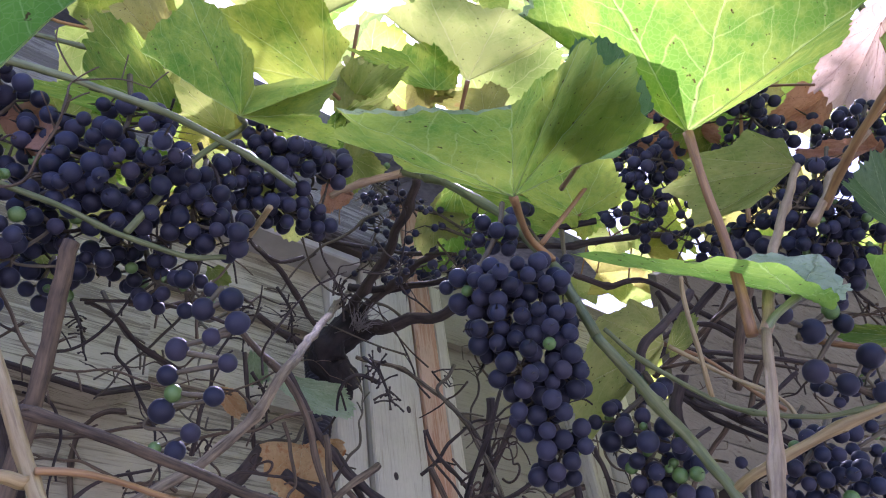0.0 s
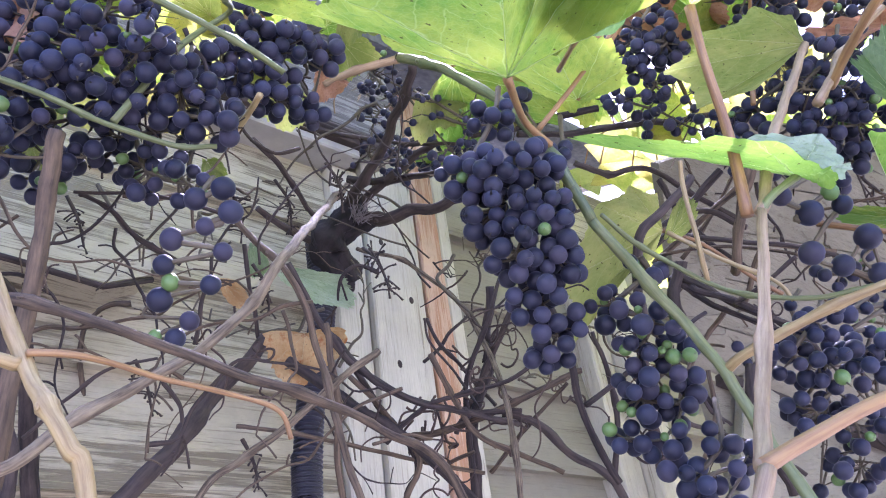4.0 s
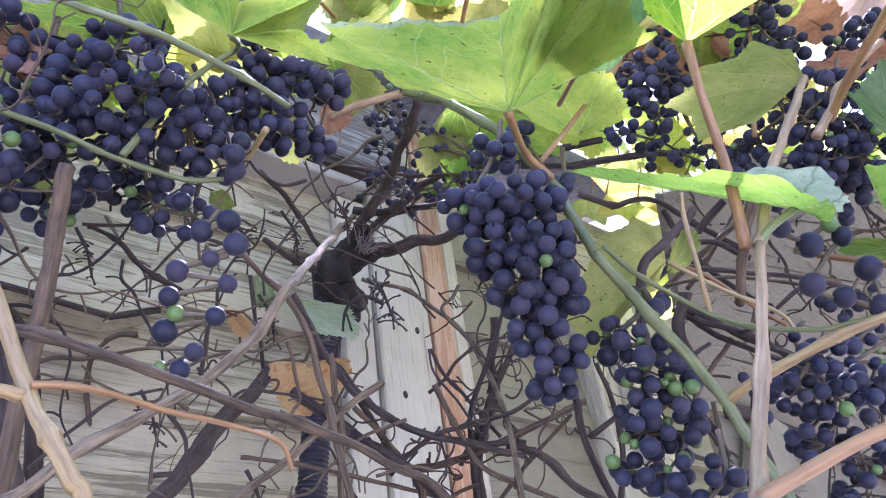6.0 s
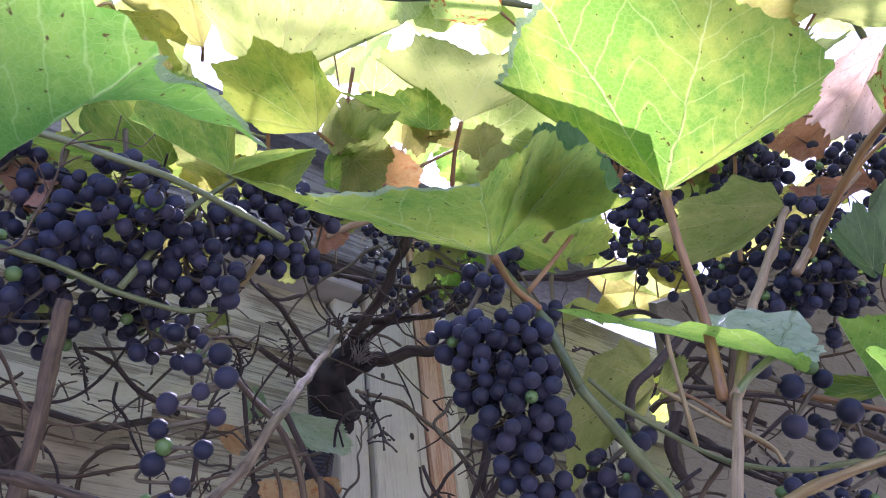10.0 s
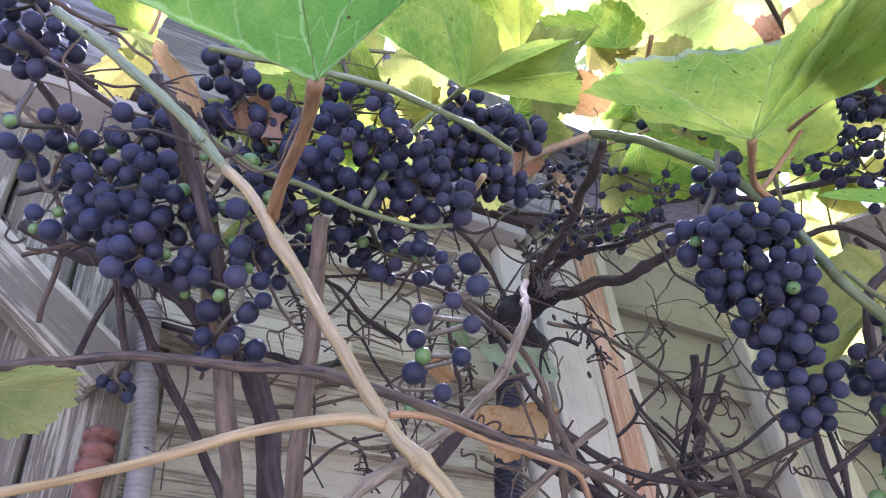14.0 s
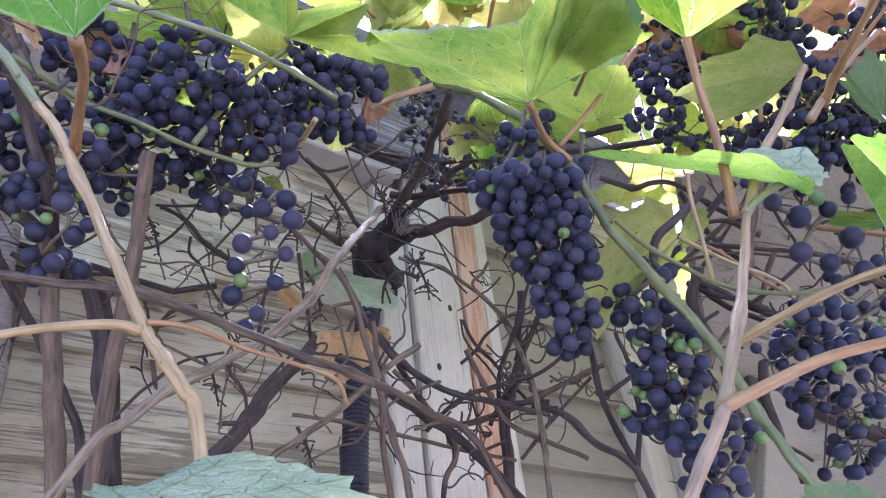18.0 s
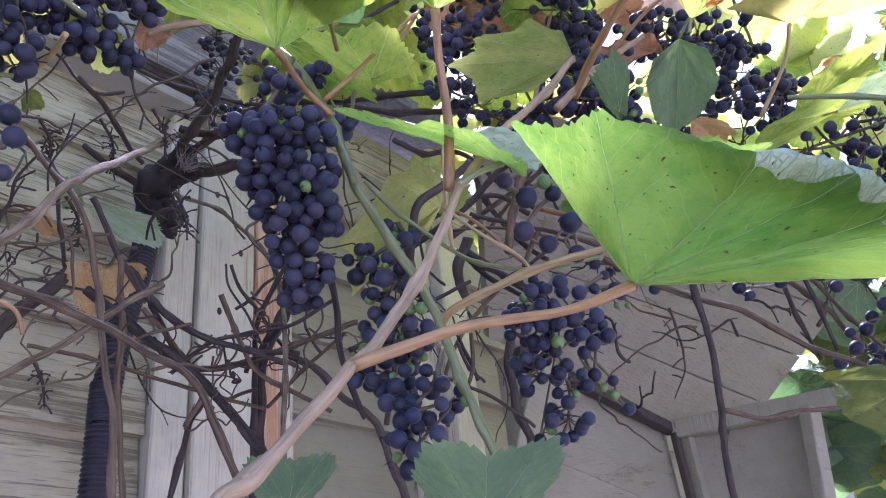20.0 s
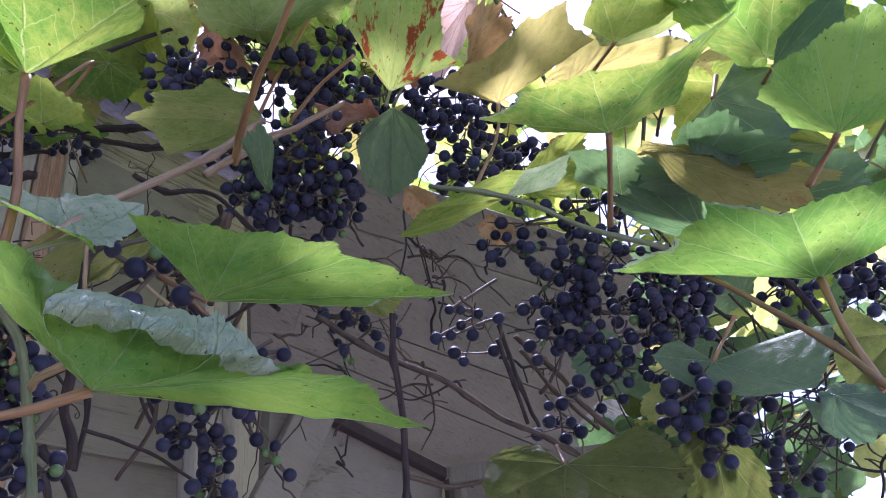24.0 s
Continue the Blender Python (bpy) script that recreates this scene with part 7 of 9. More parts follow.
vein_leaf((0.4306, 0.2349, 1.8698), [[(0.4248, 0.2262, 1.8950)], [(0.4148, 0.2396, 1.9067)], [(0.4009, 0.2601, 1.8980)], [(0.3857, 0.3066, 1.8502)], [(0.4009, 0.3088, 1.8115)], [(0.4096, 0.2715, 1.8447)], [(0.4277, 0.2473, 1.8524)]], LIME, "yellowing vine leaf with brown flecks", stalk=[(0.5041, 0.2052, 1.8217), (0.4886, 0.2127, 1.8342), (0.4571, 0.2233, 1.8589)], stalk_mat=RED, stalk_r=0.0013, sinus=0.12, wave=0.02)
cane("vine_cane", [(0.5191, 0.2193, 1.9451), (0.5047, 0.2600, 1.9168), (0.4823, 0.3043, 1.8889), (0.4585, 0.3401, 1.8628)], 0.00400, 0.00340, DARKBARK, "dark bare vine cane in the shade", 0)
cane("vine_cane", [(0.5011, 0.2596, 1.9024), (0.5250, 0.2315, 1.8869), (0.5572, 0.2023, 1.8734), (0.5858, 0.1788, 1.8563)], 0.00240, 0.00200, DARKBARK, "dark bare vine cane in the shade", 0)
cane("vine_cane", [(0.5110, 0.2881, 1.9023), (0.5350, 0.2511, 1.8964), (0.5538, 0.2261, 1.8839), (0.5669, 0.2087, 1.8727)], 0.00200, 0.00160, BARK, "dark bare vine cane in the shade", 0)
cane("vine_cane", [(0.5060, 0.2700, 1.8625), (0.5267, 0.2502, 1.8433), (0.5540, 0.2357, 1.8252), (0.5873, 0.2308, 1.8055)], 0.00340, 0.00260, DARKBARK, "dark bare vine cane in the shade", 0)
cane("vine_cane", [(0.5267, 0.2502, 1.8433), (0.5268, 0.2214, 1.8464), (0.5327, 0.1974, 1.8552)], 0.00240, 0.00180, DARKBARK, "short dark broken vine twig", 0)
cane("vine_cane", [(0.5139, 0.2746, 1.8891), (0.5124, 0.2860, 1.8689), (0.5142, 0.2886, 1.8505), (0.5138, 0.2856, 1.8296)], 0.00620, 0.00460, DARKBARK, "dark bare vine cane in the shade", 0)
cane("vine_cane", [(0.4826, 0.1830, 1.9087), (0.4911, 0.1995, 1.8945), (0.5010, 0.2186, 1.8742), (0.5138, 0.2362, 1.8581)], 0.00520, 0.00440, BARK, "dark bare vine cane in the shade", 0)
cane("vine_cane", [(0.5527, 0.2239, 1.8876), (0.5538, 0.2444, 1.8679), (0.5552, 0.2593, 1.8505)], 0.00300, 0.00260, BARK, "dark bare vine cane in the shade", 0)
cane("vine_cane", [(0.5509, 0.2307, 1.9072), (0.5332, 0.2579, 1.9350), (0.5042, 0.2997, 1.9225), (0.4836, 0.3242, 1.9081)], 0.00300, 0.00260, DARKBARK, "dark bare vine cane in the shade", 0)
cane("vine_cane", [(0.5484, 0.2694, 1.8539), (0.5404, 0.2910, 1.8326), (0.5235, 0.3076, 1.8058), (0.5151, 0.3217, 1.7719)], 0.00260, 0.00220, BARK, "dark bare vine cane in the shade", 0)
cane("vine_cane", [(0.4936, 0.2837, 1.7933), (0.5007, 0.2828, 1.7769), (0.5086, 0.2816, 1.7569)], 0.00220, 0.00180, DARKBARK, "short dark broken vine twig", 0)
vein_leaf((0.1232, 0.3400, 2.1505), [[(0.0925, 0.3431, 2.1430)], [(0.0529, 0.3248, 2.1375)], [(0.0350, 0.2819, 2.1311)], [(0.0589, 0.2437, 2.1267)], [(0.1138, 0.2725, 2.1467)]], YELLOW, "yellow autumn vine leaf with brown spots, underside showing", stalk=[(0.1304, 0.3586, 2.1606)], stalk_r=0.0012, sinus=0.05, wave=0.03)
vein_leaf((0.1842, 0.2694, 2.0176), [[(0.1550, 0.2881, 2.0170)], [(0.1205, 0.2868, 2.0167)], [(0.1034, 0.2566, 2.0165)], [(0.1166, 0.2265, 2.0185)], [(0.1510, 0.2198, 2.0229)], [(0.1838, 0.2381, 2.0242)]], LEAF, "green vine leaf lit through from above, underside showing", stalk=[(0.2030, 0.2806, 2.0273)], stalk_r=0.0012, sinus=0.06, wave=0.03)
cane("vine_cane", [(-0.0303, 0.3003, 1.9098), (-0.0115, 0.3206, 1.8902), (0.0050, 0.3364, 1.8716), (0.0240, 0.3561, 1.8444), (0.0475, 0.3870, 1.8100)], 0.00420, 0.00380, DARKBARK, "dark bare vine cane among the bunches", 0)
cane("vine_cane", [(-0.1060, 0.3891, 2.0002), (-0.0663, 0.4167, 1.9787), (-0.0394, 0.4363, 1.9439), (-0.0132, 0.4654, 1.9060), (0.0067, 0.4985, 1.8714)], 0.00340, 0.00300, DARKBARK, "dark bare vine cane among the bunches", 0)
cane("vine_cane", [(-0.0786, 0.4281, 1.9207), (-0.0504, 0.4176, 1.9348), (-0.0203, 0.3924, 1.9321), (0.0077, 0.3674, 1.9403)], 0.00220, 0.00180, DARKBARK, "dark bare vine cane among the bunches", 0)
cane("vine_cane", [(-0.0485, 0.5038, 1.8862), (-0.0483, 0.4778, 1.9407), (-0.0640, 0.4562, 1.9661), (-0.0577, 0.4218, 1.9883)], 0.00220, 0.00180, BARK, "dark bare vine cane among the bunches", 0)
cane("vine_cane", [(-0.0992, 0.3514, 1.9674), (-0.0512, 0.3687, 1.9562), (-0.0140, 0.3760, 1.9483), (0.0267, 0.3963, 1.9364)], 0.00240, 0.00200, DARKBARK, "dark bare vine cane among the bunches", 0)
cane("vine_cane", [(-0.0680, 0.4736, 1.9120), (-0.0372, 0.4567, 1.9189), (-0.0050, 0.4468, 1.9133), (0.0251, 0.4346, 1.9238)], 0.00200, 0.00160, BARK, "dark bare vine cane among the bunches", 0)
cane("vine_cane", [(-0.0265, 0.5262, 1.8464), (-0.0179, 0.4911, 1.8864), (-0.0084, 0.4533, 1.9216), (-0.0122, 0.4225, 1.9431)], 0.00260, 0.00220, DARKBARK, "dark bare vine cane among the bunches", 0)
cane("vine_cane", [(0.4156, 0.2598, 1.8261), (0.4209, 0.2718, 1.7958), (0.4336, 0.2898, 1.7650), (0.4523, 0.3042, 1.7258)], 0.00500, 0.00440, DARKBARK, "dark bare vine cane in the shade", 0)
cane("vine_cane", [(0.4328, 0.2619, 1.7420), (0.4604, 0.2578, 1.7371), (0.4872, 0.2535, 1.7303), (0.5230, 0.2443, 1.7106)], 0.00180, 0.00160, DARKBARK, "dark bare vine cane in the shade", 0)
cane("vine_cane", [(0.5402, 0.2628, 1.7999), (0.5448, 0.2760, 1.7609), (0.5636, 0.2774, 1.7090)], 0.00480, 0.00440, DARKBARK, "dark bare vine cane in the shade", 0)
cane("vine_cane", [(0.4974, 0.2733, 1.7927), (0.5028, 0.2832, 1.7595), (0.4912, 0.3042, 1.7228)], 0.00220, 0.00200, BARK, "dark bare vine cane in the shade", 0)
cane("vine_cane", [(0.4131, 0.2781, 1.7298), (0.4297, 0.2737, 1.7121), (0.4459, 0.2703, 1.6871)], 0.00400, 0.00340, DARKBARK, "dark bare vine cane in the shade", 0)
cane("vine_cane", [(0.3421, 0.2778, 1.8168), (0.3631, 0.2837, 1.7838), (0.3691, 0.2921, 1.7558), (0.3938, 0.2943, 1.7115)], 0.00300, 0.00260, DARKBARK, "dark bare vine cane in the shade", 0)
cane("vine_cane", [(0.3895, 0.3029, 1.7632), (0.4259, 0.2713, 1.7904), (0.4663, 0.2436, 1.8179)], 0.00220, 0.00180, DARKBARK, "dark bare vine cane in the shade", 0)
cane("vine_cane", [(0.4329, 0.2035, 1.8950), (0.4142, 0.2221, 1.8715), (0.4039, 0.2368, 1.8551), (0.4158, 0.2600, 1.8253)], 0.00360, 0.00420, DARKBARK, "dark bare vine cane in the shade", 0)
leaf((0.3402, 0.2126, 1.9293), (0.2840, 0.1807, 1.9146), (0.2931, 0.2231, 1.9308), (0.3457, 0.1768, 1.9274), LEAF, "green vine leaf lit through from above, underside showing", [(0.3000, 0.2183, 1.8911), (0.3160, 0.1980, 1.9162), (0.3435, 0.1659, 1.9613)], RED, 0.0013, fold=0.1, lobing=0.4)
leaf((0.3211, 0.1038, 1.7851), (0.2764, 0.1774, 1.8420), (0.3475, 0.0968, 1.8152), (0.2797, 0.1007, 1.7847), VIVID, "green vine leaf folded along its midrib, pale sky sheen painted on its top", [(0.2919, 0.1134, 1.7624), (0.3020, 0.1085, 1.7722)], GREEN, 0.0016, fold=0.0, wave=0.03, lobing=0.3, open_base=0.35, sheen_half=True, waist=(0.5, 0.0, 25, 26))
leaf((0.7202, -0.1747, 1.7169), (0.7417, -0.2055, 1.6899), (0.7788, -0.2015, 1.7276), (0.7022, -0.1700, 1.6908), DEEP, "deep green vine leaf with pale veins", fold=0.05, wave=0.05)
leaf((0.7656, -0.0731, 1.7213), (0.7690, -0.0708, 1.6653), (0.7584, -0.0400, 1.7003), (0.7887, -0.0999, 1.6880), OLIVE, "olive vine leaf with brown flecks", fold=0.1, wave=0.04)
leaf((0.6829, 0.0114, 1.9600), (0.6553, -0.0586, 1.9473), (0.6640, -0.0302, 1.9794), (0.6669, -0.0275, 1.9246), LEAF, "deep green vine leaf with pale veins", wave=0.05)
leaf((0.6755, -0.1482, 1.8804), (0.6167, -0.1137, 1.8867), (0.6561, -0.1136, 1.8761), (0.6487, -0.1325, 1.9055), DEEP, "deep green vine leaf with pale veins", wave=0.05)
leaf((0.6398, -0.1427, 1.8800), (0.6002, -0.2067, 1.8551), (0.5939, -0.1518, 1.8847), (0.6185, -0.1940, 1.8397), DEEP, "deep green vine leaf with pale veins", wave=0.06)
leaf((0.6030, -0.1346, 1.8789), (0.6517, -0.2239, 1.8429), (0.6276, -0.1762, 1.8819), (0.6061, -0.1702, 1.8354), YELLOW, "yellowing vine leaf with brown flecks", wave=0.07, fold=0.2)
leaf((0.4239, 0.2271, 1.8589), (0.4301, 0.2067, 1.8759), (0.4212, 0.2176, 1.8729), (0.4333, 0.2171, 1.8603), LIME, "yellowing vine leaf with brown flecks", wave=0.05)
leaf((0.2782, 0.4567, 1.8628), (0.2799, 0.4704, 1.8261), (0.2552, 0.4749, 1.8667), (0.2954, 0.4293, 1.8571), PARCHED, "parched orange-brown leaf caught between the canes", fold=0.05, wave=0.06, lobing=0.2, open_base=0.9)
leaf((0.2751, 0.4719, 1.9238), (0.3169, 0.4476, 1.9066), (0.2900, 0.4575, 1.9245), (0.2910, 0.4531, 1.8907), PALE_SHEEN, "small pale green leaf against the wall", wave=0.04, lobing=0.3)
leaf((0.2516, 0.4867, 1.9509), (0.2601, 0.4957, 1.9312), (0.2507, 0.4969, 1.9401), (0.2599, 0.4756, 1.9361), PALE_SHEEN, "small pale green leaf against the wall", wave=0.04, lobing=0.3)
leaf((0.2295, 0.4912, 1.9133), (0.2480, 0.4856, 1.8998), (0.2359, 0.4852, 1.9133), (0.2366, 0.4960, 1.9000), PARCHED, "small dry tan leaf against the wall", wave=0.1)
leaf((0.2372, 0.3456, 2.0182), (0.2514, 0.3444, 2.0042), (0.2485, 0.3367, 2.0162), (0.2320, 0.3502, 1.9997), DRIED, "curled brown dry leaf on the cane end", wave=0.25, fold=0.4)
leaf((0.0404, 0.3535, 1.9853), (0.0466, 0.3580, 1.9444), (0.0350, 0.3702, 1.9754), (0.0513, 0.3410, 1.9551), DRIED, "curled brown dry leaf among the grapes", wave=0.2, fold=0.3)
leaf((0.5400, 0.0780, 1.9861), (0.5235, 0.1194, 1.9946), (0.5296, 0.1020, 2.0023), (0.5275, 0.0911, 1.9678), DRIED, "curled brown dry leaf hanging on a stalk", wave=0.2, fold=0.4)
leaf((0.5239, 0.2640, 2.1917), (0.5462, 0.2694, 2.1540), (0.5162, 0.2901, 2.1782), (0.5411, 0.2307, 2.1504), DRIED, "curled brown dry leaf among the grapes", wave=0.2, fold=0.3)
leaf((0.5673, 0.2146, 2.1753), (0.5931, 0.2150, 2.1371), (0.5724, 0.2281, 2.1549), (0.5811, 0.1806, 2.1396), DRIED, "curled brown dry leaf among the grapes", wave=0.2, fold=0.3)
leaf((0.5695, -0.0050, 2.0221), (0.5248, -0.0522, 2.0127), (0.5579, -0.0133, 2.0470), (0.5562, -0.0474, 2.0100), PARCHED, "pale dried leaf among the grapes", wave=0.12, fold=0.2)
leaf((0.6783, 0.0464, 1.9334), (0.6881, 0.0526, 1.9130), (0.6710, 0.0608, 1.9303), (0.6819, 0.0306, 1.9191), PARCHED, "pale dried leaf among the grapes", wave=0.1)
leaf((0.5816, 0.0731, 1.9296), (0.5996, 0.0645, 1.9115), (0.5862, 0.0810, 1.9155), (0.5861, 0.0520, 1.9192), PARCHED, "pale dried leaf among the grapes", wave=0.1)
leaf((0.5055, 0.0690, 1.8055), (0.5229, 0.0565, 1.7918), (0.5131, 0.0684, 1.7949), (0.5093, 0.0439, 1.7998), LIME, "pale green scrap of a leaf", wave=0.08)
leaf((0.6381, 0.0243, 2.1658), (0.6355, 0.0910, 2.1103), (0.6039, 0.0778, 2.1490), (0.6449, 0.0457, 2.1099), WILTED, "wilted pinkish dry leaf by the shoots", wave=0.12, fold=0.25)
leaf((-0.0229, 0.3386, 1.9771), (0.0016, 0.3431, 1.9398), (-0.0199, 0.3453, 1.9683), (-0.0060, 0.3323, 1.9561), PARCHED, "dry pale leaf hanging from the shoot", wave=0.1, fold=0.3)
leaf((-0.0344, 0.3794, 2.0226), (-0.0515, 0.4077, 2.0053), (-0.0555, 0.3941, 2.0220), (-0.0277, 0.3840, 1.9974), YELLOW, "yellowing vine leaf with brown flecks", wave=0.08)
leaf((-0.0450, 0.3775, 2.0319), (-0.0330, 0.3598, 1.9941), (-0.0470, 0.3866, 2.0239), (-0.0253, 0.3575, 2.0071), LIME, "green vine leaf lit through from above, underside showing", wave=0.05)
leaf((0.2876, 0.2696, 2.0838), (0.2320, 0.2404, 2.0612), (0.2280, 0.2845, 2.0883), (0.2766, 0.2341, 2.0614), LEAF, "green vine leaf lit through from above, underside showing", fold=0.08, wave=0.05)
leaf((0.2374, 0.3248, 2.0765), (0.2167, 0.2556, 2.0448), (0.2171, 0.3000, 2.0837), (0.2439, 0.2730, 2.0541), LIME, "green vine leaf lit through from above, underside showing", [(0.2164, 0.2686, 2.1118)], RED, 0.0012, wave=0.05)
leaf((0.3463, 0.2735, 2.0946), (0.3058, 0.2387, 2.0646), (0.3006, 0.2858, 2.0901), (0.3406, 0.2408, 2.0811), YELLOW, "yellowing vine leaf with brown flecks", wave=0.06)
leaf((0.1089, 0.3362, 2.0044), (0.0498, 0.3107, 1.9826), (0.0489, 0.3634, 2.0009), (0.0688, 0.2948, 2.0116), LEAF, "green vine leaf lit through from above, underside showing", wave=0.06)
leaf((0.1524, 0.3517, 2.0324), (0.1068, 0.3185, 2.0215), (0.1055, 0.3512, 2.0258), (0.1316, 0.3044, 2.0123), LIME, "green vine leaf lit through from above, underside showing", wave=0.05)
leaf((0.1095, 0.3758, 2.1274), (0.0644, 0.3169, 2.0594), (0.0606, 0.3699, 2.0956), (0.0891, 0.3086, 2.0769), YELLOW, "yellowing vine leaf with brown flecks", wave=0.06)
leaf((0.0336, 0.3985, 2.0152), (0.0569, 0.3770, 1.9822), (0.0492, 0.4038, 1.9972), (0.0517, 0.3683, 1.9942), LIME, "green vine leaf lit through from above, underside showing", wave=0.08)
leaf((0.4208, 0.0725, 1.8542), (0.4005, 0.0718, 1.8771), (0.4136, 0.0813, 1.8706), (0.4056, 0.0546, 1.8728), DEEP, "deep green vine leaf with pale veins", wave=0.05)
leaf((0.4591, 0.1320, 2.0578), (0.3838, 0.0634, 2.0178), (0.4101, 0.1463, 2.0446), (0.4572, 0.0389, 2.0285), LIME, "green vine leaf lit through from above, underside showing", wave=0.05)
leaf((0.3454, 0.3189, 2.0488), (0.4012, 0.3621, 2.0451), (0.3626, 0.3754, 2.0416), (0.4029, 0.2699, 2.0094), LEAF, "green vine leaf lit through from above, underside showing", wave=0.05)
leaf((0.6958, 0.1085, 2.1842), (0.6787, 0.1538, 2.1660), (0.6733, 0.1395, 2.1876), (0.6837, 0.1213, 2.1417), DRIED, "curled brown dry leaf among the grapes", wave=0.2, fold=0.3)
leaf((0.6924, -0.0369, 1.9922), (0.6854, -0.0186, 1.9849), (0.6823, -0.0253, 1.9958), (0.6955, -0.0302, 1.9812), DRIED, "curled brown dry leaf among the grapes", wave=0.2, fold=0.3)
leaf((0.0701, 0.4753, 2.1055), (0.0961, 0.4603, 2.0569), (0.0711, 0.4880, 2.0707), (0.0957, 0.4476, 2.0911), LIME, "yellowing vine leaf with brown flecks", wave=0.06)
leaf((0.1672, 0.4136, 2.0716), (0.1847, 0.3992, 2.0318), (0.1673, 0.4222, 2.0427), (0.1850, 0.3906, 2.0602), LIME, "yellowing vine leaf with brown flecks", wave=0.06)
leaf((0.1347, 0.4244, 2.0945), (0.1549, 0.3852, 2.0805), (0.1540, 0.4115, 2.0696), (0.1360, 0.3977, 2.1054), LEAF, "green vine leaf lit through from above, underside showing", wave=0.06)
leaf((0.0929, 0.5020, 2.0495), (0.0822, 0.5058, 2.0190), (0.0749, 0.5070, 2.0444), (0.1000, 0.5013, 2.0238), LIME, "yellowing vine leaf with brown flecks", wave=0.06)
leaf((0.1964, 0.4532, 1.9937), (0.1999, 0.4390, 1.9688), (0.1935, 0.4534, 1.9778), (0.2030, 0.4389, 1.9844), LIME, "yellowing vine leaf with brown flecks", wave=0.06)
leaf((0.1846, 0.3821, 2.0894), (0.2070, 0.3614, 2.0515), (0.1905, 0.3884, 2.0569), (0.2017, 0.3549, 2.0837), LEAF, "green vine leaf lit through from above, underside showing", wave=0.06)
leaf((0.2556, 0.3440, 2.0565), (0.2658, 0.3324, 2.0213), (0.2533, 0.3511, 2.0318), (0.2684, 0.3252, 2.0457), LIME, "yellowing vine leaf with brown flecks", wave=0.06)
leaf((0.0544, 0.4817, 2.1151), (0.0308, 0.4945, 2.0882), (0.0294, 0.4846, 2.1202), (0.0555, 0.4921, 2.0829), LIME, "yellowing vine leaf with brown flecks", wave=0.06)
leaf((0.2422, 0.3456, 2.0692), (0.2502, 0.3101, 2.0643), (0.2581, 0.3289, 2.0525), (0.2345, 0.3264, 2.0812), LEAF, "green vine leaf lit through from above, underside showing", wave=0.06)
leaf((0.0497, 0.2194, 1.6349), (0.1063, 0.1593, 1.6138), (0.0710, 0.1799, 1.5950), (0.0785, 0.2042, 1.6458), PALE_SHEEN, "green leaf top with sky sheen put into its pale bluish colour", wave=0.06, lobing=0.3)
leaf((0.2581, 0.0981, 1.5933), (0.2505, 0.0865, 1.6159), (0.2341, 0.1070, 1.6129), (0.2710, 0.0704, 1.6088), DEEP, "deep green vine leaf with pale veins", wave=0.03, lobing=0.3)
leaf((0.2069, 0.1427, 1.6060), (0.2035, 0.1340, 1.6200), (0.1922, 0.1483, 1.6178), (0.2136, 0.1265, 1.6161), DEEP, "deep green vine leaf with pale veins", wave=0.03, lobing=0.3)
leaf((-0.0618, 0.2462, 1.7013), (-0.0379, 0.2325, 1.6989), (-0.0482, 0.2342, 1.7043), (-0.0513, 0.2380, 1.6866), LIME, "bright green vine leaf close by", wave=0.06, lobing=0.4)
leaf((0.4383, 0.1025, 1.8002), (0.4134, 0.1211, 1.8056), (0.4230, 0.1104, 1.8076), (0.4165, 0.1142, 1.7914), LEAF, "small pale green leaf by the grapes", wave=0.05, lobing=0.3)
leaf((0.6492, -0.1754, 1.9523), (0.7055, -0.1977, 1.8912), (0.6667, -0.1364, 1.9372), (0.6670, -0.2423, 1.9184), LEAF, "deep green vine leaf with pale veins", wave=0.05)
leaf((0.5927, -0.1234, 1.9853), (0.5444, -0.1923, 1.9541), (0.5707, -0.1152, 2.0097), (0.5767, -0.1708, 1.9582), LIME, "green vine leaf lit through from above, underside showing", wave=0.06, curl=0.4)
leaf((0.6219, -0.2144, 1.9337), (0.5233, -0.2055, 1.9258), (0.5756, -0.1740, 1.9389), (0.5986, -0.2574, 1.9370), LEAF, "green vine leaf lit through from above, underside showing", wave=0.06, curl=0.4)
leaf((0.6800, -0.2470, 1.9758), (0.7157, -0.2777, 1.9529), (0.6944, -0.2183, 1.9751), (0.6446, -0.2701, 1.9779), LEAF, "deep green vine leaf with pale veins", wave=0.06)
leaf((0.7435, -0.0239, 2.1009), (0.7058, -0.1349, 2.0706), (0.7156, -0.0551, 2.1237), (0.7417, -0.1230, 2.0545), YELLOW, "yellowing vine leaf with brown flecks", wave=0.06)
leaf((0.8237, -0.0827, 2.0877), (0.7713, -0.1681, 2.0544), (0.7924, -0.1060, 2.1079), (0.8060, -0.1526, 2.0367), YELLOW, "yellowing vine leaf with brown flecks", wave=0.06)
leaf((0.6860, -0.1270, 1.8520), (0.6415, -0.0990, 1.8902), (0.6786, -0.1463, 1.8812), (0.6524, -0.0883, 1.8640), DEEP, "deep green vine leaf with pale veins", wave=0.06)
leaf((0.5115, 0.1179, 2.1131), (0.4325, 0.0654, 2.0872), (0.4389, 0.1727, 2.0948), (0.5053, 0.0487, 2.0925), LIME, "yellowing vine leaf with brown flecks", [(0.4699, 0.1586, 1.9429), (0.4892, 0.1404, 2.0280)], RED, 0.0014, wave=0.05)
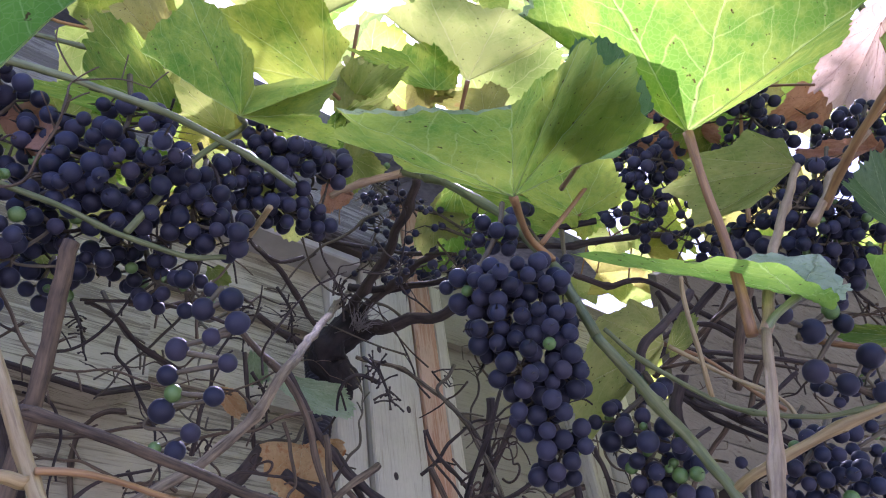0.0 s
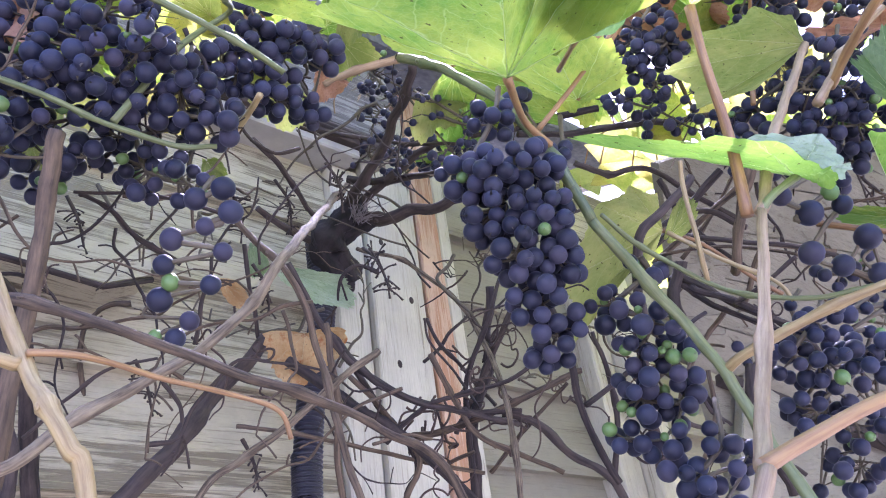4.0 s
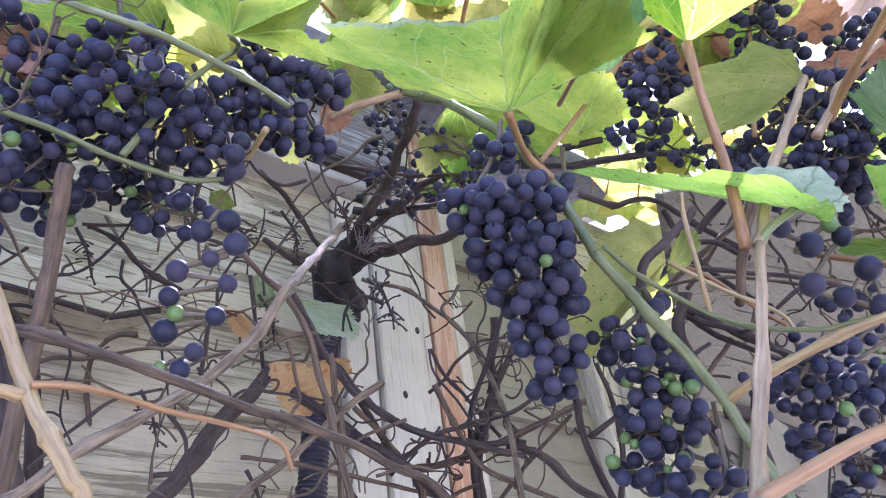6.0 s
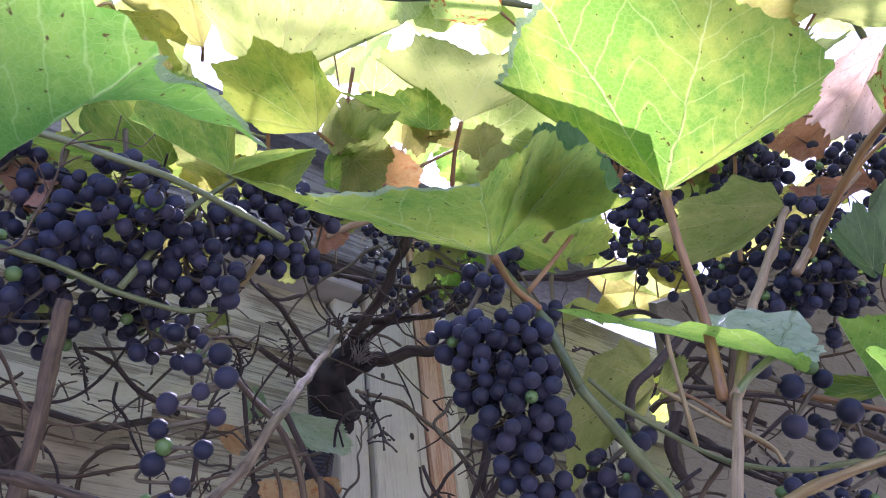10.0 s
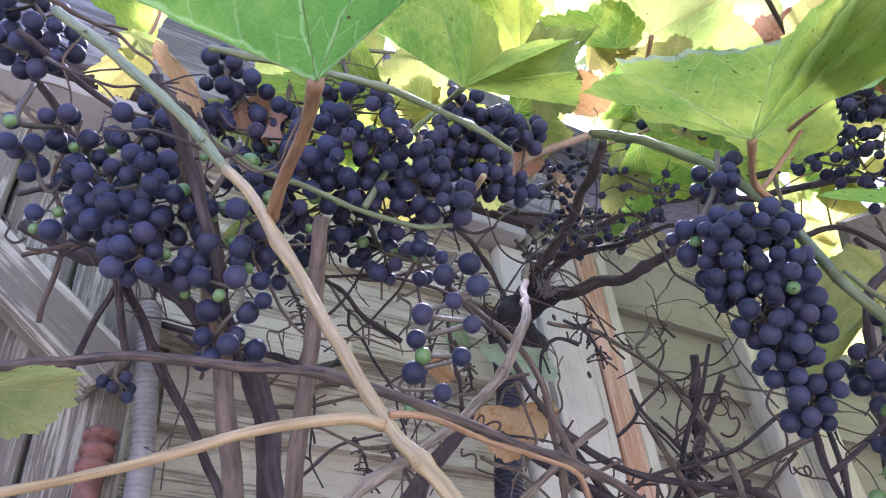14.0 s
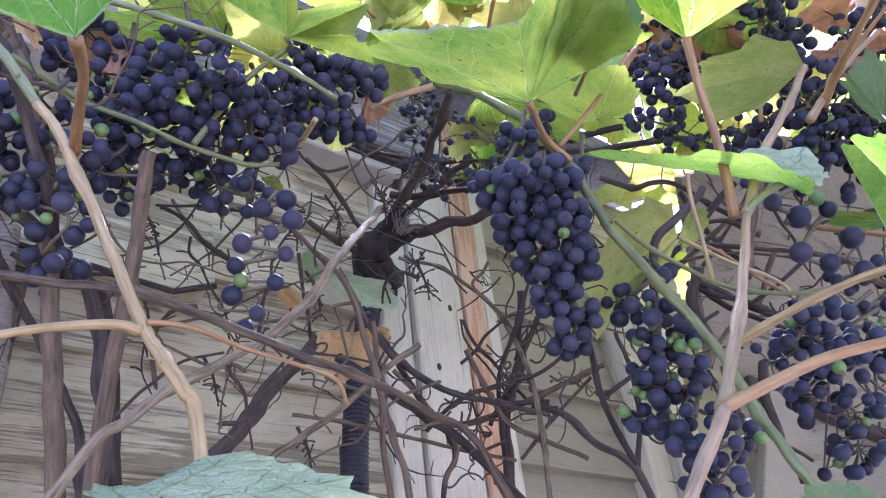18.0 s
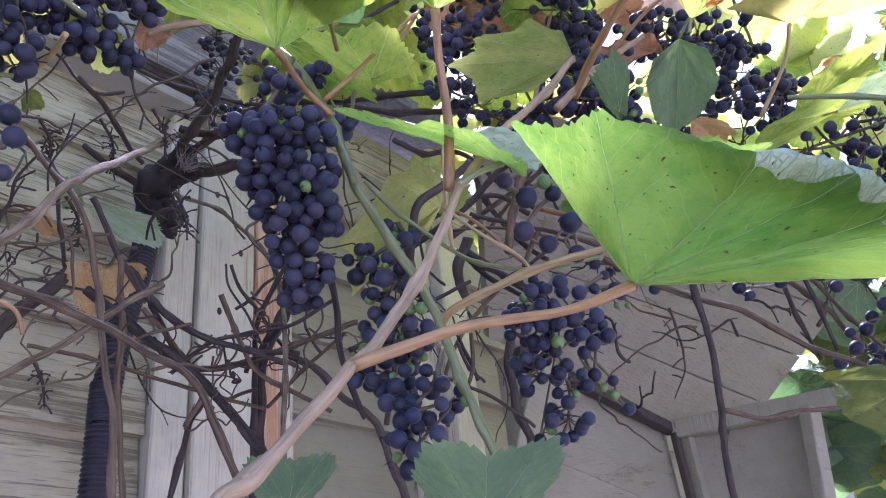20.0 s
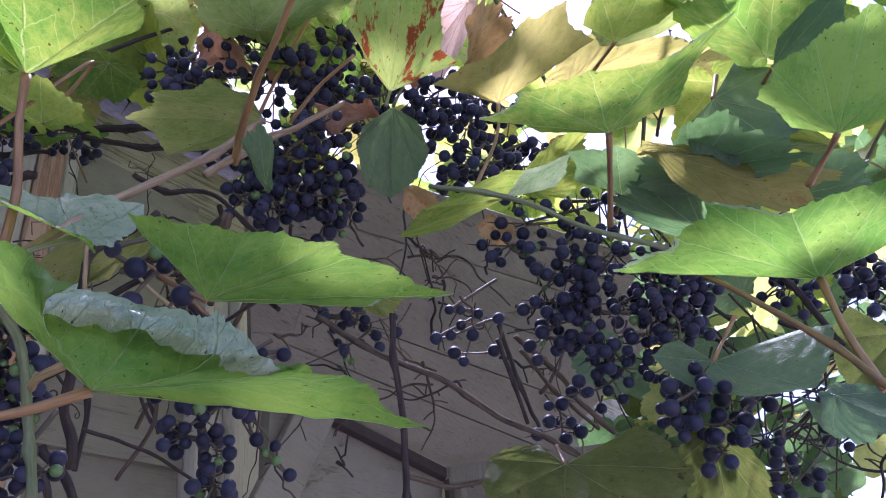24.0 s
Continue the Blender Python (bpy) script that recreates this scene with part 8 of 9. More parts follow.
leaf((0.5398, 0.2111, 2.1743), (0.4769, 0.1355, 2.1469), (0.4883, 0.2426, 2.1715), (0.5350, 0.1398, 2.1535), YELLOW, "yellowing vine leaf with brown flecks", wave=0.05)
leaf((0.6945, -0.1980, 1.8595), (0.6865, -0.2442, 1.8675), (0.6998, -0.1973, 1.8991), (0.6804, -0.2258, 1.8348), DEEP, "deep green vine leaf with pale veins", wave=0.06)
leaf((0.6601, -0.2308, 1.8694), (0.6374, -0.2046, 1.8775), (0.6422, -0.2161, 1.8816), (0.6387, -0.2136, 1.8604), LIME, "green vine leaf lit through from above, underside showing", wave=0.05)
cane("vine_cane", [(0.5377, 0.2674, 1.9140), (0.5604, 0.2403, 1.9020), (0.5808, 0.2165, 1.8886), (0.6096, 0.1957, 1.8815)], 0.00256, 0.00226, BARK, "brown bare vine cane", 2)
cane("vine_cane", [(0.5313, 0.3085, 1.9105), (0.5467, 0.2767, 1.9308), (0.5633, 0.2473, 1.9471), (0.5813, 0.2102, 1.9708)], 0.00360, 0.00288, BARK, "dark brown gnarled vine cane", 2)
cane("vine_cane", [(0.5114, 0.2882, 1.8807), (0.5301, 0.2745, 1.8574), (0.5486, 0.2576, 1.8382), (0.5734, 0.2455, 1.8253)], 0.00338, 0.00218, DARKBARK, "dark brown gnarled vine cane", 2)
cane("vine_cane", [(0.5054, 0.3320, 2.0620), (0.5413, 0.2986, 2.0619), (0.5814, 0.2619, 2.0611)], 0.00404, 0.00323, DARKBARK, "dark brown gnarled vine cane", 2)
cane("vine_cane", [(0.5814, 0.3094, 1.9303), (0.5925, 0.2763, 1.9568), (0.5977, 0.2479, 1.9843), (0.6014, 0.2276, 2.0039)], 0.00255, 0.00204, BARK, "brown bare vine cane", 2)
cane("vine_cane", [(0.8689, 0.1380, 1.9412), (0.9000, 0.0963, 1.9354), (0.9402, 0.0453, 1.9251), (0.9858, -0.0185, 1.9192)], 0.00295, 0.00262, BARK, "thin reddish brown vine cane", 2)
cane("vine_cane", [(0.7984, 0.1066, 1.8731), (0.8347, 0.0862, 1.8393), (0.8753, 0.0699, 1.7954), (0.8951, 0.0573, 1.7782)], 0.00349, 0.00349, BARK, "thin brown vine cane", 2)
cane("vine_cane", [(0.7432, 0.0946, 1.8646), (0.7649, 0.0972, 1.8304), (0.7881, 0.0976, 1.7959), (0.8023, 0.0965, 1.7761)], 0.00300, 0.00246, DARKBARK, "dark brown gnarled vine cane", 1)
leaf((0.5325, 0.3948, 2.2943), (0.5398, 0.4032, 2.2276), (0.5666, 0.3629, 2.2746), (0.4975, 0.4226, 2.2710), LIME, "yellow-green vine leaf behind the bunches", wave=0.1, fold=0.1)
leaf((0.5656, 0.3315, 2.3061), (0.5164, 0.3357, 2.3262), (0.5477, 0.3760, 2.2898), (0.5527, 0.2836, 2.3227), YELLOW, "yellow-green vine leaf behind the bunches", wave=0.1, fold=0.1)
leaf((0.6055, 0.2943, 2.2832), (0.5999, 0.2365, 2.2985), (0.5745, 0.3003, 2.3228), (0.6266, 0.2533, 2.2433), DRIED, "curled brown dry leaf among the grapes", wave=0.1, fold=0.1)
leaf((0.6361, 0.2286, 2.3009), (0.6611, 0.1822, 2.2606), (0.6397, 0.1895, 2.3330), (0.6385, 0.2381, 2.2404), LIME, "yellow-green vine leaf behind the bunches", wave=0.1, fold=0.1)
leaf((0.6825, 0.1882, 2.2714), (0.7065, 0.1435, 2.2310), (0.6868, 0.1487, 2.3029), (0.6831, 0.1995, 2.2118), YELLOW, "yellow-green vine leaf behind the bunches", wave=0.1, fold=0.1)
leaf((0.7050, 0.2394, 2.1895), (0.6687, 0.2097, 2.2231), (0.6718, 0.2742, 2.2051), (0.7119, 0.1851, 2.1834), LIME, "yellow-green vine leaf behind the bunches", wave=0.1, fold=0.1)
leaf((0.6496, 0.2804, 2.2316), (0.6275, 0.2347, 2.2598), (0.6150, 0.3032, 2.2606), (0.6656, 0.2293, 2.2091), DRIED, "curled brown dry leaf among the grapes", wave=0.1, fold=0.1)
leaf((0.7492, 0.2256, 2.1380), (0.7008, 0.2158, 2.1703), (0.7224, 0.2685, 2.1363), (0.7431, 0.1735, 2.1486), YELLOW, "yellow-green vine leaf behind the bunches", wave=0.1, fold=0.1)
leaf((0.6109, 0.3573, 2.2151), (0.5763, 0.3934, 2.1834), (0.6327, 0.3698, 2.1711), (0.5660, 0.3561, 2.2340), LEAF, "yellow-green vine leaf behind the bunches", wave=0.1, fold=0.1)
leaf((0.5081, 0.4283, 2.2980), (0.4730, 0.3996, 2.3289), (0.4763, 0.4662, 2.3085), (0.5166, 0.3691, 2.2941), LEAF, "yellow-green vine leaf behind the bunches", wave=0.1, fold=0.1)
leaf((1.0038, 0.0747, 1.9086), (0.9706, 0.1152, 1.8707), (1.0330, 0.0732, 1.8673), (0.9475, 0.0931, 1.9257), DEEP, "yellow-green vine leaf behind the bunches", wave=0.1, fold=0.1)
leaf((1.0137, -0.0212, 1.9856), (0.9737, 0.0238, 1.9533), (1.0391, -0.0147, 1.9422), (0.9576, -0.0072, 2.0065), DEEP, "yellow-green vine leaf behind the bunches", wave=0.1, fold=0.1)
leaf((1.0764, 0.0218, 1.8527), (1.0282, 0.0662, 1.8330), (1.0965, 0.0369, 1.8088), (1.0205, 0.0265, 1.8821), LIME, "yellow-green vine leaf behind the bunches", wave=0.1, fold=0.1)
leaf((1.0682, -0.0727, 1.9549), (1.0053, -0.0486, 1.9762), (1.0573, -0.0299, 1.9301), (1.0354, -0.1040, 1.9848), DEEP, "yellow-green vine leaf behind the bunches", wave=0.1, fold=0.1)
leaf((1.1286, -0.1089, 1.9008), (1.1145, -0.1588, 1.9212), (1.0998, -0.1081, 1.9424), (1.1369, -0.1357, 1.8663), DEEP, "yellow-green vine leaf behind the bunches", wave=0.1, fold=0.1)
leaf((1.0957, -0.1223, 1.9619), (1.0972, -0.1738, 1.9609), (1.0779, -0.1406, 2.0056), (1.1015, -0.1312, 1.9139), LEAF, "yellow-green vine leaf behind the bunches", wave=0.1, fold=0.1)
leaf((1.0353, -0.0862, 2.0159), (0.9774, -0.0822, 2.0491), (1.0114, -0.0421, 2.0090), (1.0181, -0.1285, 2.0337), DEEP, "yellow-green vine leaf behind the bunches", wave=0.1, fold=0.1)
leaf((1.1052, -0.1706, 1.9941), (1.0569, -0.1214, 1.9699), (1.1259, -0.1564, 1.9502), (1.0484, -0.1602, 2.0195), DEEP, "yellow-green vine leaf behind the bunches", wave=0.1, fold=0.1)
leaf((0.0614, 0.4095, 2.0410), (0.0698, 0.3724, 2.0374), (0.0479, 0.4139, 2.0695), (0.0784, 0.3863, 2.0119), LIME, "yellow-green vine leaf behind the bunches", wave=0.1, fold=0.1)
leaf((0.0938, 0.4095, 2.0435), (0.0929, 0.4112, 2.0047), (0.1160, 0.4093, 2.0383), (0.0722, 0.4101, 2.0285), LEAF, "yellow-green vine leaf behind the bunches", wave=0.1, fold=0.1)
leaf((0.1205, 0.3776, 2.0514), (0.0972, 0.3639, 2.0552), (0.1064, 0.4043, 2.0545), (0.1221, 0.3452, 2.0499), LIME, "yellow-green vine leaf behind the bunches", wave=0.1, fold=0.1)
leaf((0.1549, 0.3818, 2.0468), (0.1419, 0.3542, 2.0554), (0.1356, 0.4012, 2.0640), (0.1666, 0.3492, 2.0344), YELLOW, "yellow-green vine leaf behind the bunches", wave=0.1, fold=0.1)
leaf((0.0861, 0.4261, 1.9947), (0.1053, 0.3969, 1.9701), (0.0926, 0.4160, 2.0184), (0.0896, 0.4207, 1.9596), LIME, "yellow-green vine leaf behind the bunches", wave=0.1, fold=0.1)
leaf((0.1167, 0.3969, 1.9955), (0.1106, 0.3651, 2.0016), (0.0987, 0.4122, 2.0160), (0.1305, 0.3661, 1.9788), LEAF, "yellow-green vine leaf behind the bunches", wave=0.1, fold=0.1)
leaf((0.0741, 0.4661, 1.9800), (0.0716, 0.4664, 1.9447), (0.0951, 0.4692, 1.9724), (0.0529, 0.4629, 1.9692), LIME, "yellow-green vine leaf behind the bunches", wave=0.1, fold=0.1)
leaf((0.1524, 0.4185, 1.9879), (0.1556, 0.3812, 1.9902), (0.1379, 0.4250, 2.0150), (0.1676, 0.3934, 1.9630), YELLOW, "yellow-green vine leaf behind the bunches", wave=0.1, fold=0.1)
leaf((0.1731, 0.3563, 2.0567), (0.1437, 0.3536, 2.0542), (0.1669, 0.3835, 2.0505), (0.1641, 0.3288, 2.0609), LIME, "yellow-green vine leaf behind the bunches", wave=0.1, fold=0.1)
leaf((0.2050, 0.3572, 2.0586), (0.1997, 0.3638, 2.0191), (0.2303, 0.3559, 2.0514), (0.1781, 0.3615, 2.0452), LEAF, "yellow-green vine leaf behind the bunches", wave=0.1, fold=0.1)
cane("vine_cane", [(0.2691, 0.4669, 1.8447), (0.3022, 0.4355, 1.8006), (0.3468, 0.4179, 1.7655), (0.3793, 0.3936, 1.7141), (0.4030, 0.3922, 1.6866), (0.4235, 0.3909, 1.6242), (0.4617, 0.3886, 1.5084)], 0.00496, 0.00380, DARKBARK, "dark brown gnarled vine cane", 2)
cane("vine_cane", [(0.2867, 0.4373, 1.8565), (0.3097, 0.4158, 1.8135), (0.3506, 0.3925, 1.7895), (0.3896, 0.3585, 1.7800)], 0.00338, 0.00262, DARKBARK, "dark brown gnarled vine cane", 2)
cane("vine_cane", [(0.3330, 0.3812, 1.8239), (0.3556, 0.3846, 1.7923), (0.3757, 0.3842, 1.7680), (0.4210, 0.3598, 1.7399)], 0.00262, 0.00218, BARK, "dark brown gnarled vine cane", 2)
cane("vine_cane", [(0.2589, 0.3967, 1.8392), (0.2692, 0.4039, 1.7990), (0.2841, 0.4304, 1.7507), (0.3073, 0.4549, 1.6946), (0.3184, 0.4667, 1.6291), (0.3391, 0.4886, 1.5074)], 0.00290, 0.00245, BARK, "brown bare vine cane", 2)
cane("vine_cane", [(0.3254, 0.4320, 1.7758), (0.3430, 0.3966, 1.7942), (0.3770, 0.3549, 1.7995), (0.3959, 0.3213, 1.8142)], 0.00218, 0.00175, DARKBARK, "dark brown gnarled vine cane", 1)
tendril((0.3518, 0.4256, 1.7506), 0.0114, 95)
tendril((0.3631, 0.3961, 1.7700), 0.0105, 96)
tendril((0.3173, 0.4273, 1.7912), 0.0096, 97)
tendril((0.3531, 0.4431, 1.7293), 0.0114, 98)
tendril((0.3946, 0.3662, 1.7651), 0.0096, 99)
tendril((0.3657, 0.3688, 1.7978), 0.0087, 100)
leaf((0.4821, 0.1264, 2.0871), (0.4472, 0.1449, 2.0602), (0.5042, 0.1391, 2.0747), (0.4432, 0.1235, 2.0850), LIME, "yellow-green vine leaf behind the bunches", wave=0.1, fold=0.15)
leaf((0.2778, 0.3187, 2.0615), (0.2686, 0.2879, 2.0676), (0.2596, 0.3249, 2.0836), (0.2904, 0.2972, 2.0431), PARCHED, "pale dried leaf among the grapes", wave=0.1, fold=0.15)
leaf((0.3437, 0.3499, 2.0477), (0.3585, 0.3402, 2.0157), (0.3670, 0.3330, 2.0650), (0.3287, 0.3609, 2.0149), LIME, "yellow-green vine leaf behind the bunches", wave=0.1, fold=0.15)
leaf((0.2099, 0.3445, 1.9862), (0.1870, 0.3540, 1.9603), (0.2291, 0.3584, 1.9745), (0.1800, 0.3357, 1.9839), LIME, "yellow-green vine leaf behind the bunches", wave=0.1, fold=0.15)
leaf((0.2420, 0.3113, 2.0619), (0.2581, 0.2975, 2.0332), (0.2586, 0.2954, 2.0827), (0.2340, 0.3192, 2.0274), LIME, "yellow-green vine leaf behind the bunches", wave=0.1, fold=0.15)
leaf((0.3639, 0.2894, 2.0960), (0.3715, 0.2584, 2.0909), (0.3570, 0.2799, 2.1264), (0.3741, 0.2828, 2.0641), LIME, "yellow-green vine leaf behind the bunches", wave=0.1, fold=0.15)
leaf((0.4146, 0.2745, 2.0766), (0.4027, 0.2890, 2.0380), (0.4476, 0.2735, 2.0708), (0.3767, 0.2824, 2.0626), LEAF, "yellow-green vine leaf behind the bunches", wave=0.1, fold=0.15)
leaf((0.4325, 0.3282, 2.0727), (0.3889, 0.3369, 2.0619), (0.4393, 0.3542, 2.0571), (0.4038, 0.3074, 2.0819), YELLOW, "yellow-green vine leaf behind the bunches", wave=0.1, fold=0.15)
leaf((0.2206, 0.2949, 2.0934), (0.2358, 0.2861, 2.0602), (0.2409, 0.2796, 2.1112), (0.2088, 0.3049, 2.0595), LIME, "yellow-green vine leaf behind the bunches", wave=0.1, fold=0.15)
leaf((0.2804, 0.2746, 2.1050), (0.2964, 0.2626, 2.0746), (0.2983, 0.2574, 2.1264), (0.2711, 0.2848, 2.0691), YELLOW, "yellow-green vine leaf behind the bunches", wave=0.1, fold=0.15)
cane("vine_cane", [(-0.0737, 0.4825, 1.9436), (-0.0455, 0.4786, 1.9283), (0.0064, 0.4622, 1.9095), (0.0503, 0.4635, 1.8780), (0.0876, 0.4864, 1.8606), (0.1181, 0.5465, 1.8096), (0.1307, 0.5735, 1.7891), (0.1416, 0.5971, 1.7327), (0.1620, 0.6407, 1.6280)], 0.00582, 0.00761, DARKBARK, "dark brown gnarled vine cane", 3)
cane("vine_cane", [(-0.0148, 0.4687, 1.9173), (0.0099, 0.4907, 1.8937), (0.0402, 0.5111, 1.8598), (0.0847, 0.5403, 1.8071), (0.0992, 0.5510, 1.7862), (0.1157, 0.5632, 1.7238), (0.1465, 0.5858, 1.6079)], 0.00364, 0.00454, DARKBARK, "dark brown gnarled vine cane", 2)
cane("vine_cane", [(-0.0213, 0.3656, 1.9801), (-0.0107, 0.3667, 1.9558), (0.0073, 0.3814, 1.9203), (0.0227, 0.3994, 1.8913), (0.0366, 0.4200, 1.8685)], 0.00616, 0.00536, BARK, "brown bare vine cane", 2)
cane("vine_cane", [(0.3819, 0.3478, 1.8805), (0.3774, 0.3643, 1.8508), (0.3782, 0.3964, 1.8172), (0.3922, 0.4180, 1.7853), (0.4029, 0.4347, 1.7223), (0.4228, 0.4656, 1.6053)], 0.00166, 0.00367, DARKBARK, "dark brown gnarled vine cane", 2)
tendril((0.3896, 0.3721, 1.8343), 0.0098, 101)
tendril((0.4261, 0.3749, 1.8063), 0.0106, 102)
tendril((0.3726, 0.3936, 1.8238), 0.0098, 103)
tendril((0.4415, 0.3639, 1.7912), 0.0096, 104)
tendril((0.3954, 0.3451, 1.8581), 0.0082, 105)


# ---------- the canopy overhead ----------
def canopy():
    """Leaves over and beyond the bunches, lit through by the sky; built from a few blades that are turned and scaled."""
    rng = random.Random(77)
    kinds = []
    for i, m in enumerate((LIME, LEAF, LEAF, LIME, LEAF, YELLOW)):
        kinds.append(to_mesh(blade(0.075, 0.085, 400 + i, fold=rng.uniform(0.0, 0.2), wave=0.07, droop=rng.uniform(0, 0.3), rings=7, segs=74), "blade", m))
    labels = {LIME: "yellow-green vine leaf of the canopy overhead", YELLOW: "yellow autumn vine leaf of the canopy overhead", LEAF: "green vine leaf of the canopy overhead"}
    stalk = bmesh.new()
    tube(stalk, spline([(0, 0, 0), (-0.02, 0.004, -0.012), (-0.045, 0.0, -0.05)], 4), lambda s: 0.0012, 6)
    stalk_mesh = to_mesh(stalk, "stalk", RED)
    for i in range(300):
        x, y = rng.uniform(-0.4, 1.7), rng.uniform(-0.62, 0.5)
        if 0.72 * x + 0.7 * y < 0.24 or math.hypot(x - 0.62, y - 0.30) < 0.09:
            continue
        z = 2.12 + rng.uniform(0, 0.42)
        me = kinds[rng.randrange(6)]
        ob = thing("vine_leaf", (x, y, z), labels[me.materials[0]], "leaf", "leaves of the vine")
        body = new("blade", me)
        body.parent = ob
        s = rng.uniform(0.75, 1.35)
        m = Euler((rng.gauss(0, 0.45), rng.gauss(0.15, 0.4), rng.uniform(0, 6.28))).to_matrix().to_4x4() @ Matrix.Scale(s, 4)
        body.matrix_basis = m
        foot = new("stalk", stalk_mesh)
        foot.parent = ob
        foot.matrix_basis = m


canopy()


def far_leaves(name, count, material, seed, label, zone=None):
    """The rest of the vine beyond the porch, too dense to count, as one mesh of many small leaves."""
    rng = random.Random(seed)
    base = blade(0.07, 0.08, seed, rings=3, segs=30, wave=0.08)
    verts = [v.co.copy() for v in base.verts]
    base.verts.index_update()
    faces = [[v.index for v in f.verts] for f in base.faces]
    layer = base.loops.layers.uv.verify()
    uvs = [tuple(l[layer].uv) for f in base.faces for l in f.loops]
    base.free()
    all_v, all_f, all_uv = [], [], []
    made = 0
    while made < count:
        x, y, z = rng.uniform(0.9, 2.6), rng.uniform(-1.1, 0.45), rng.uniform(1.65, 2.5)
        if zone:
            x, y, z = (rng.uniform(a, b) for a, b in zone)
            if 0.72 * x + 0.7 * y < 0.3:
                continue
        elif 0.8 * x - 0.2 * y < 1.12 or (x < 1.5 and y > 0.05 and z < 2.0):
            continue
        if rng.random() > 0.35 + 0.65 * noise.noise(Vector((x * 2.2, y * 2.2, z * 2.2)) + Vector((seed, 0, 0))) + 0.25:
            continue
        made += 1
        m = Matrix.Translation((x, y, z)) @ Euler((rng.gauss(0, 0.6), rng.gauss(0.2, 0.6), rng.uniform(0, 6.28))).to_matrix().to_4x4() @ Matrix.Scale(rng.uniform(0.7, 1.3), 4)
        k = len(all_v)
        all_v += [tuple(m @ v) for v in verts]
        all_f += [[i + k for i in f] for f in faces]
        all_uv += uvs
    me = bpy.data.meshes.new(name)
    me.from_pydata(all_v, [], all_f)
    layer = me.uv_layers.new(name="UVMap")
    layer.data.foreach_set("uv", [c for uv in all_uv for c in uv])
    me.polygons.foreach_set("use_smooth", [True] * len(me.polygons))
    me.materials.append(material)
    return tagged(new(name, me), label, "foliage", kind="stuff")


far_leaves("upper_foliage", 75, LIME, 31, "yellow-green upper leaves of the vine canopy", ((-0.2, 1.7), (-0.6, 0.5), (2.3, 2.55)))
far_leaves("upper_foliage", 40, LEAF, 32, "green upper leaves of the vine canopy", ((-0.2, 1.7), (-0.6, 0.5), (2.3, 2.55)))
far_leaves("upper_foliage", 44, LIME, 33, "yellow-green topmost leaves of the vine canopy", ((0.3, 0.95), (0.3, 0.78), (2.6, 2.85)))
far_leaves("far_foliage", 60, DEEP, 41, "deep green shaded foliage beyond the porch posts", ((1.35, 2.0), (0.0, 0.35), (1.75, 2.15)))
far_leaves("far_foliage", 25, OLIVE, 42, "olive green foliage beyond the porch posts", ((1.35, 2.0), (0.0, 0.35), (1.75, 2.15)))
far_leaves("far_foliage", 190, LIME, 21, "yellow-green vine foliage beyond the porch")
far_leaves("far_foliage", 300, DEEP, 22, "deep green vine foliage beyond the porch")
far_leaves("far_foliage", 110, YELLOW, 23, "yellow autumn foliage beyond the porch")

# thin twigs and dead stems tangled between the old canes
def twig(at, way, length, r, seed, material):
    """A thin crooked twig with short spurs."""
    rng = random.Random(seed)
    p, d = Vector(at), Vector(way).normalized()
    pts, spurs = [p.copy()], []
    for i in range(9):
        d = (d + Vector((rng.gauss(0, 1), rng.gauss(0, 0.6), rng.gauss(0, 1) - 0.1)) * 0.32).normalized()
        p = p + d * length / 9
        pts.append(p.copy())
        if rng.random() < 0.45:
            q = (d + Vector((rng.gauss(0, 1), rng.gauss(0, 0.6), rng.gauss(0, 1))) * 1.1).normalized()
            spurs.append((p.copy(), p + q * rng.uniform(0.006, 0.022)))
    bm = bmesh.new()
    tube(bm, spline(pts, 4), lambda s: r * (1.1 - 0.7 * s), 6, 0.3, seed)
    for a, b in spurs:
        tube(bm, spline([a, a.lerp(b, 0.5) + Vector((0, 0, 0.001)), b], 3), lambda s: r * 0.5, 5, 0.3, seed)
    ob = new("vine_twig", to_mesh(bm, "vine_twig", material))
    return tagged(ob, "thin crooked dead vine twig with short spurs", "twig", "dead twigs of the vine")


rng = random.Random(91)
for i in range(70):
    k = rng.random()
    spot = Vector((0.10, 0.42, 1.90)).lerp(Vector((0.62, 0.42, 1.98)), k) + Vector((rng.gauss(0, 0.06), rng.uniform(-0.08, 0.12), rng.gauss(0, 0.085)))
    if 0.33 < spot.x < 0.50 and spot.z < 1.97 and i % 3:
        continue
    twig(spot, (rng.uniform(-1, 1), rng.uniform(-0.4, 0.4), rng.uniform(-1, 0.8)), rng.uniform(0.06, 0.2), rng.uniform(0.0007, 0.0018), i, (DARKBARK, BARK, DARKBARK, STALK)[i % 4])
for i in range(50):
    k = rng.random()
    spot = Vector((0.66, 0.36, 1.95)).lerp(Vector((0.9, 0.0, 1.95)), k) + Vector((rng.gauss(0, 0.07), rng.gauss(0, 0.06), rng.gauss(0, 0.08)))
    twig(spot, (rng.uniform(-1, 1), rng.uniform(-0.6, 0.4), rng.uniform(-1, 0.8)), rng.uniform(0.06, 0.18), rng.uniform(0.0008, 0.0018), 300 + i, (DARKBARK, BARK)[i % 2])
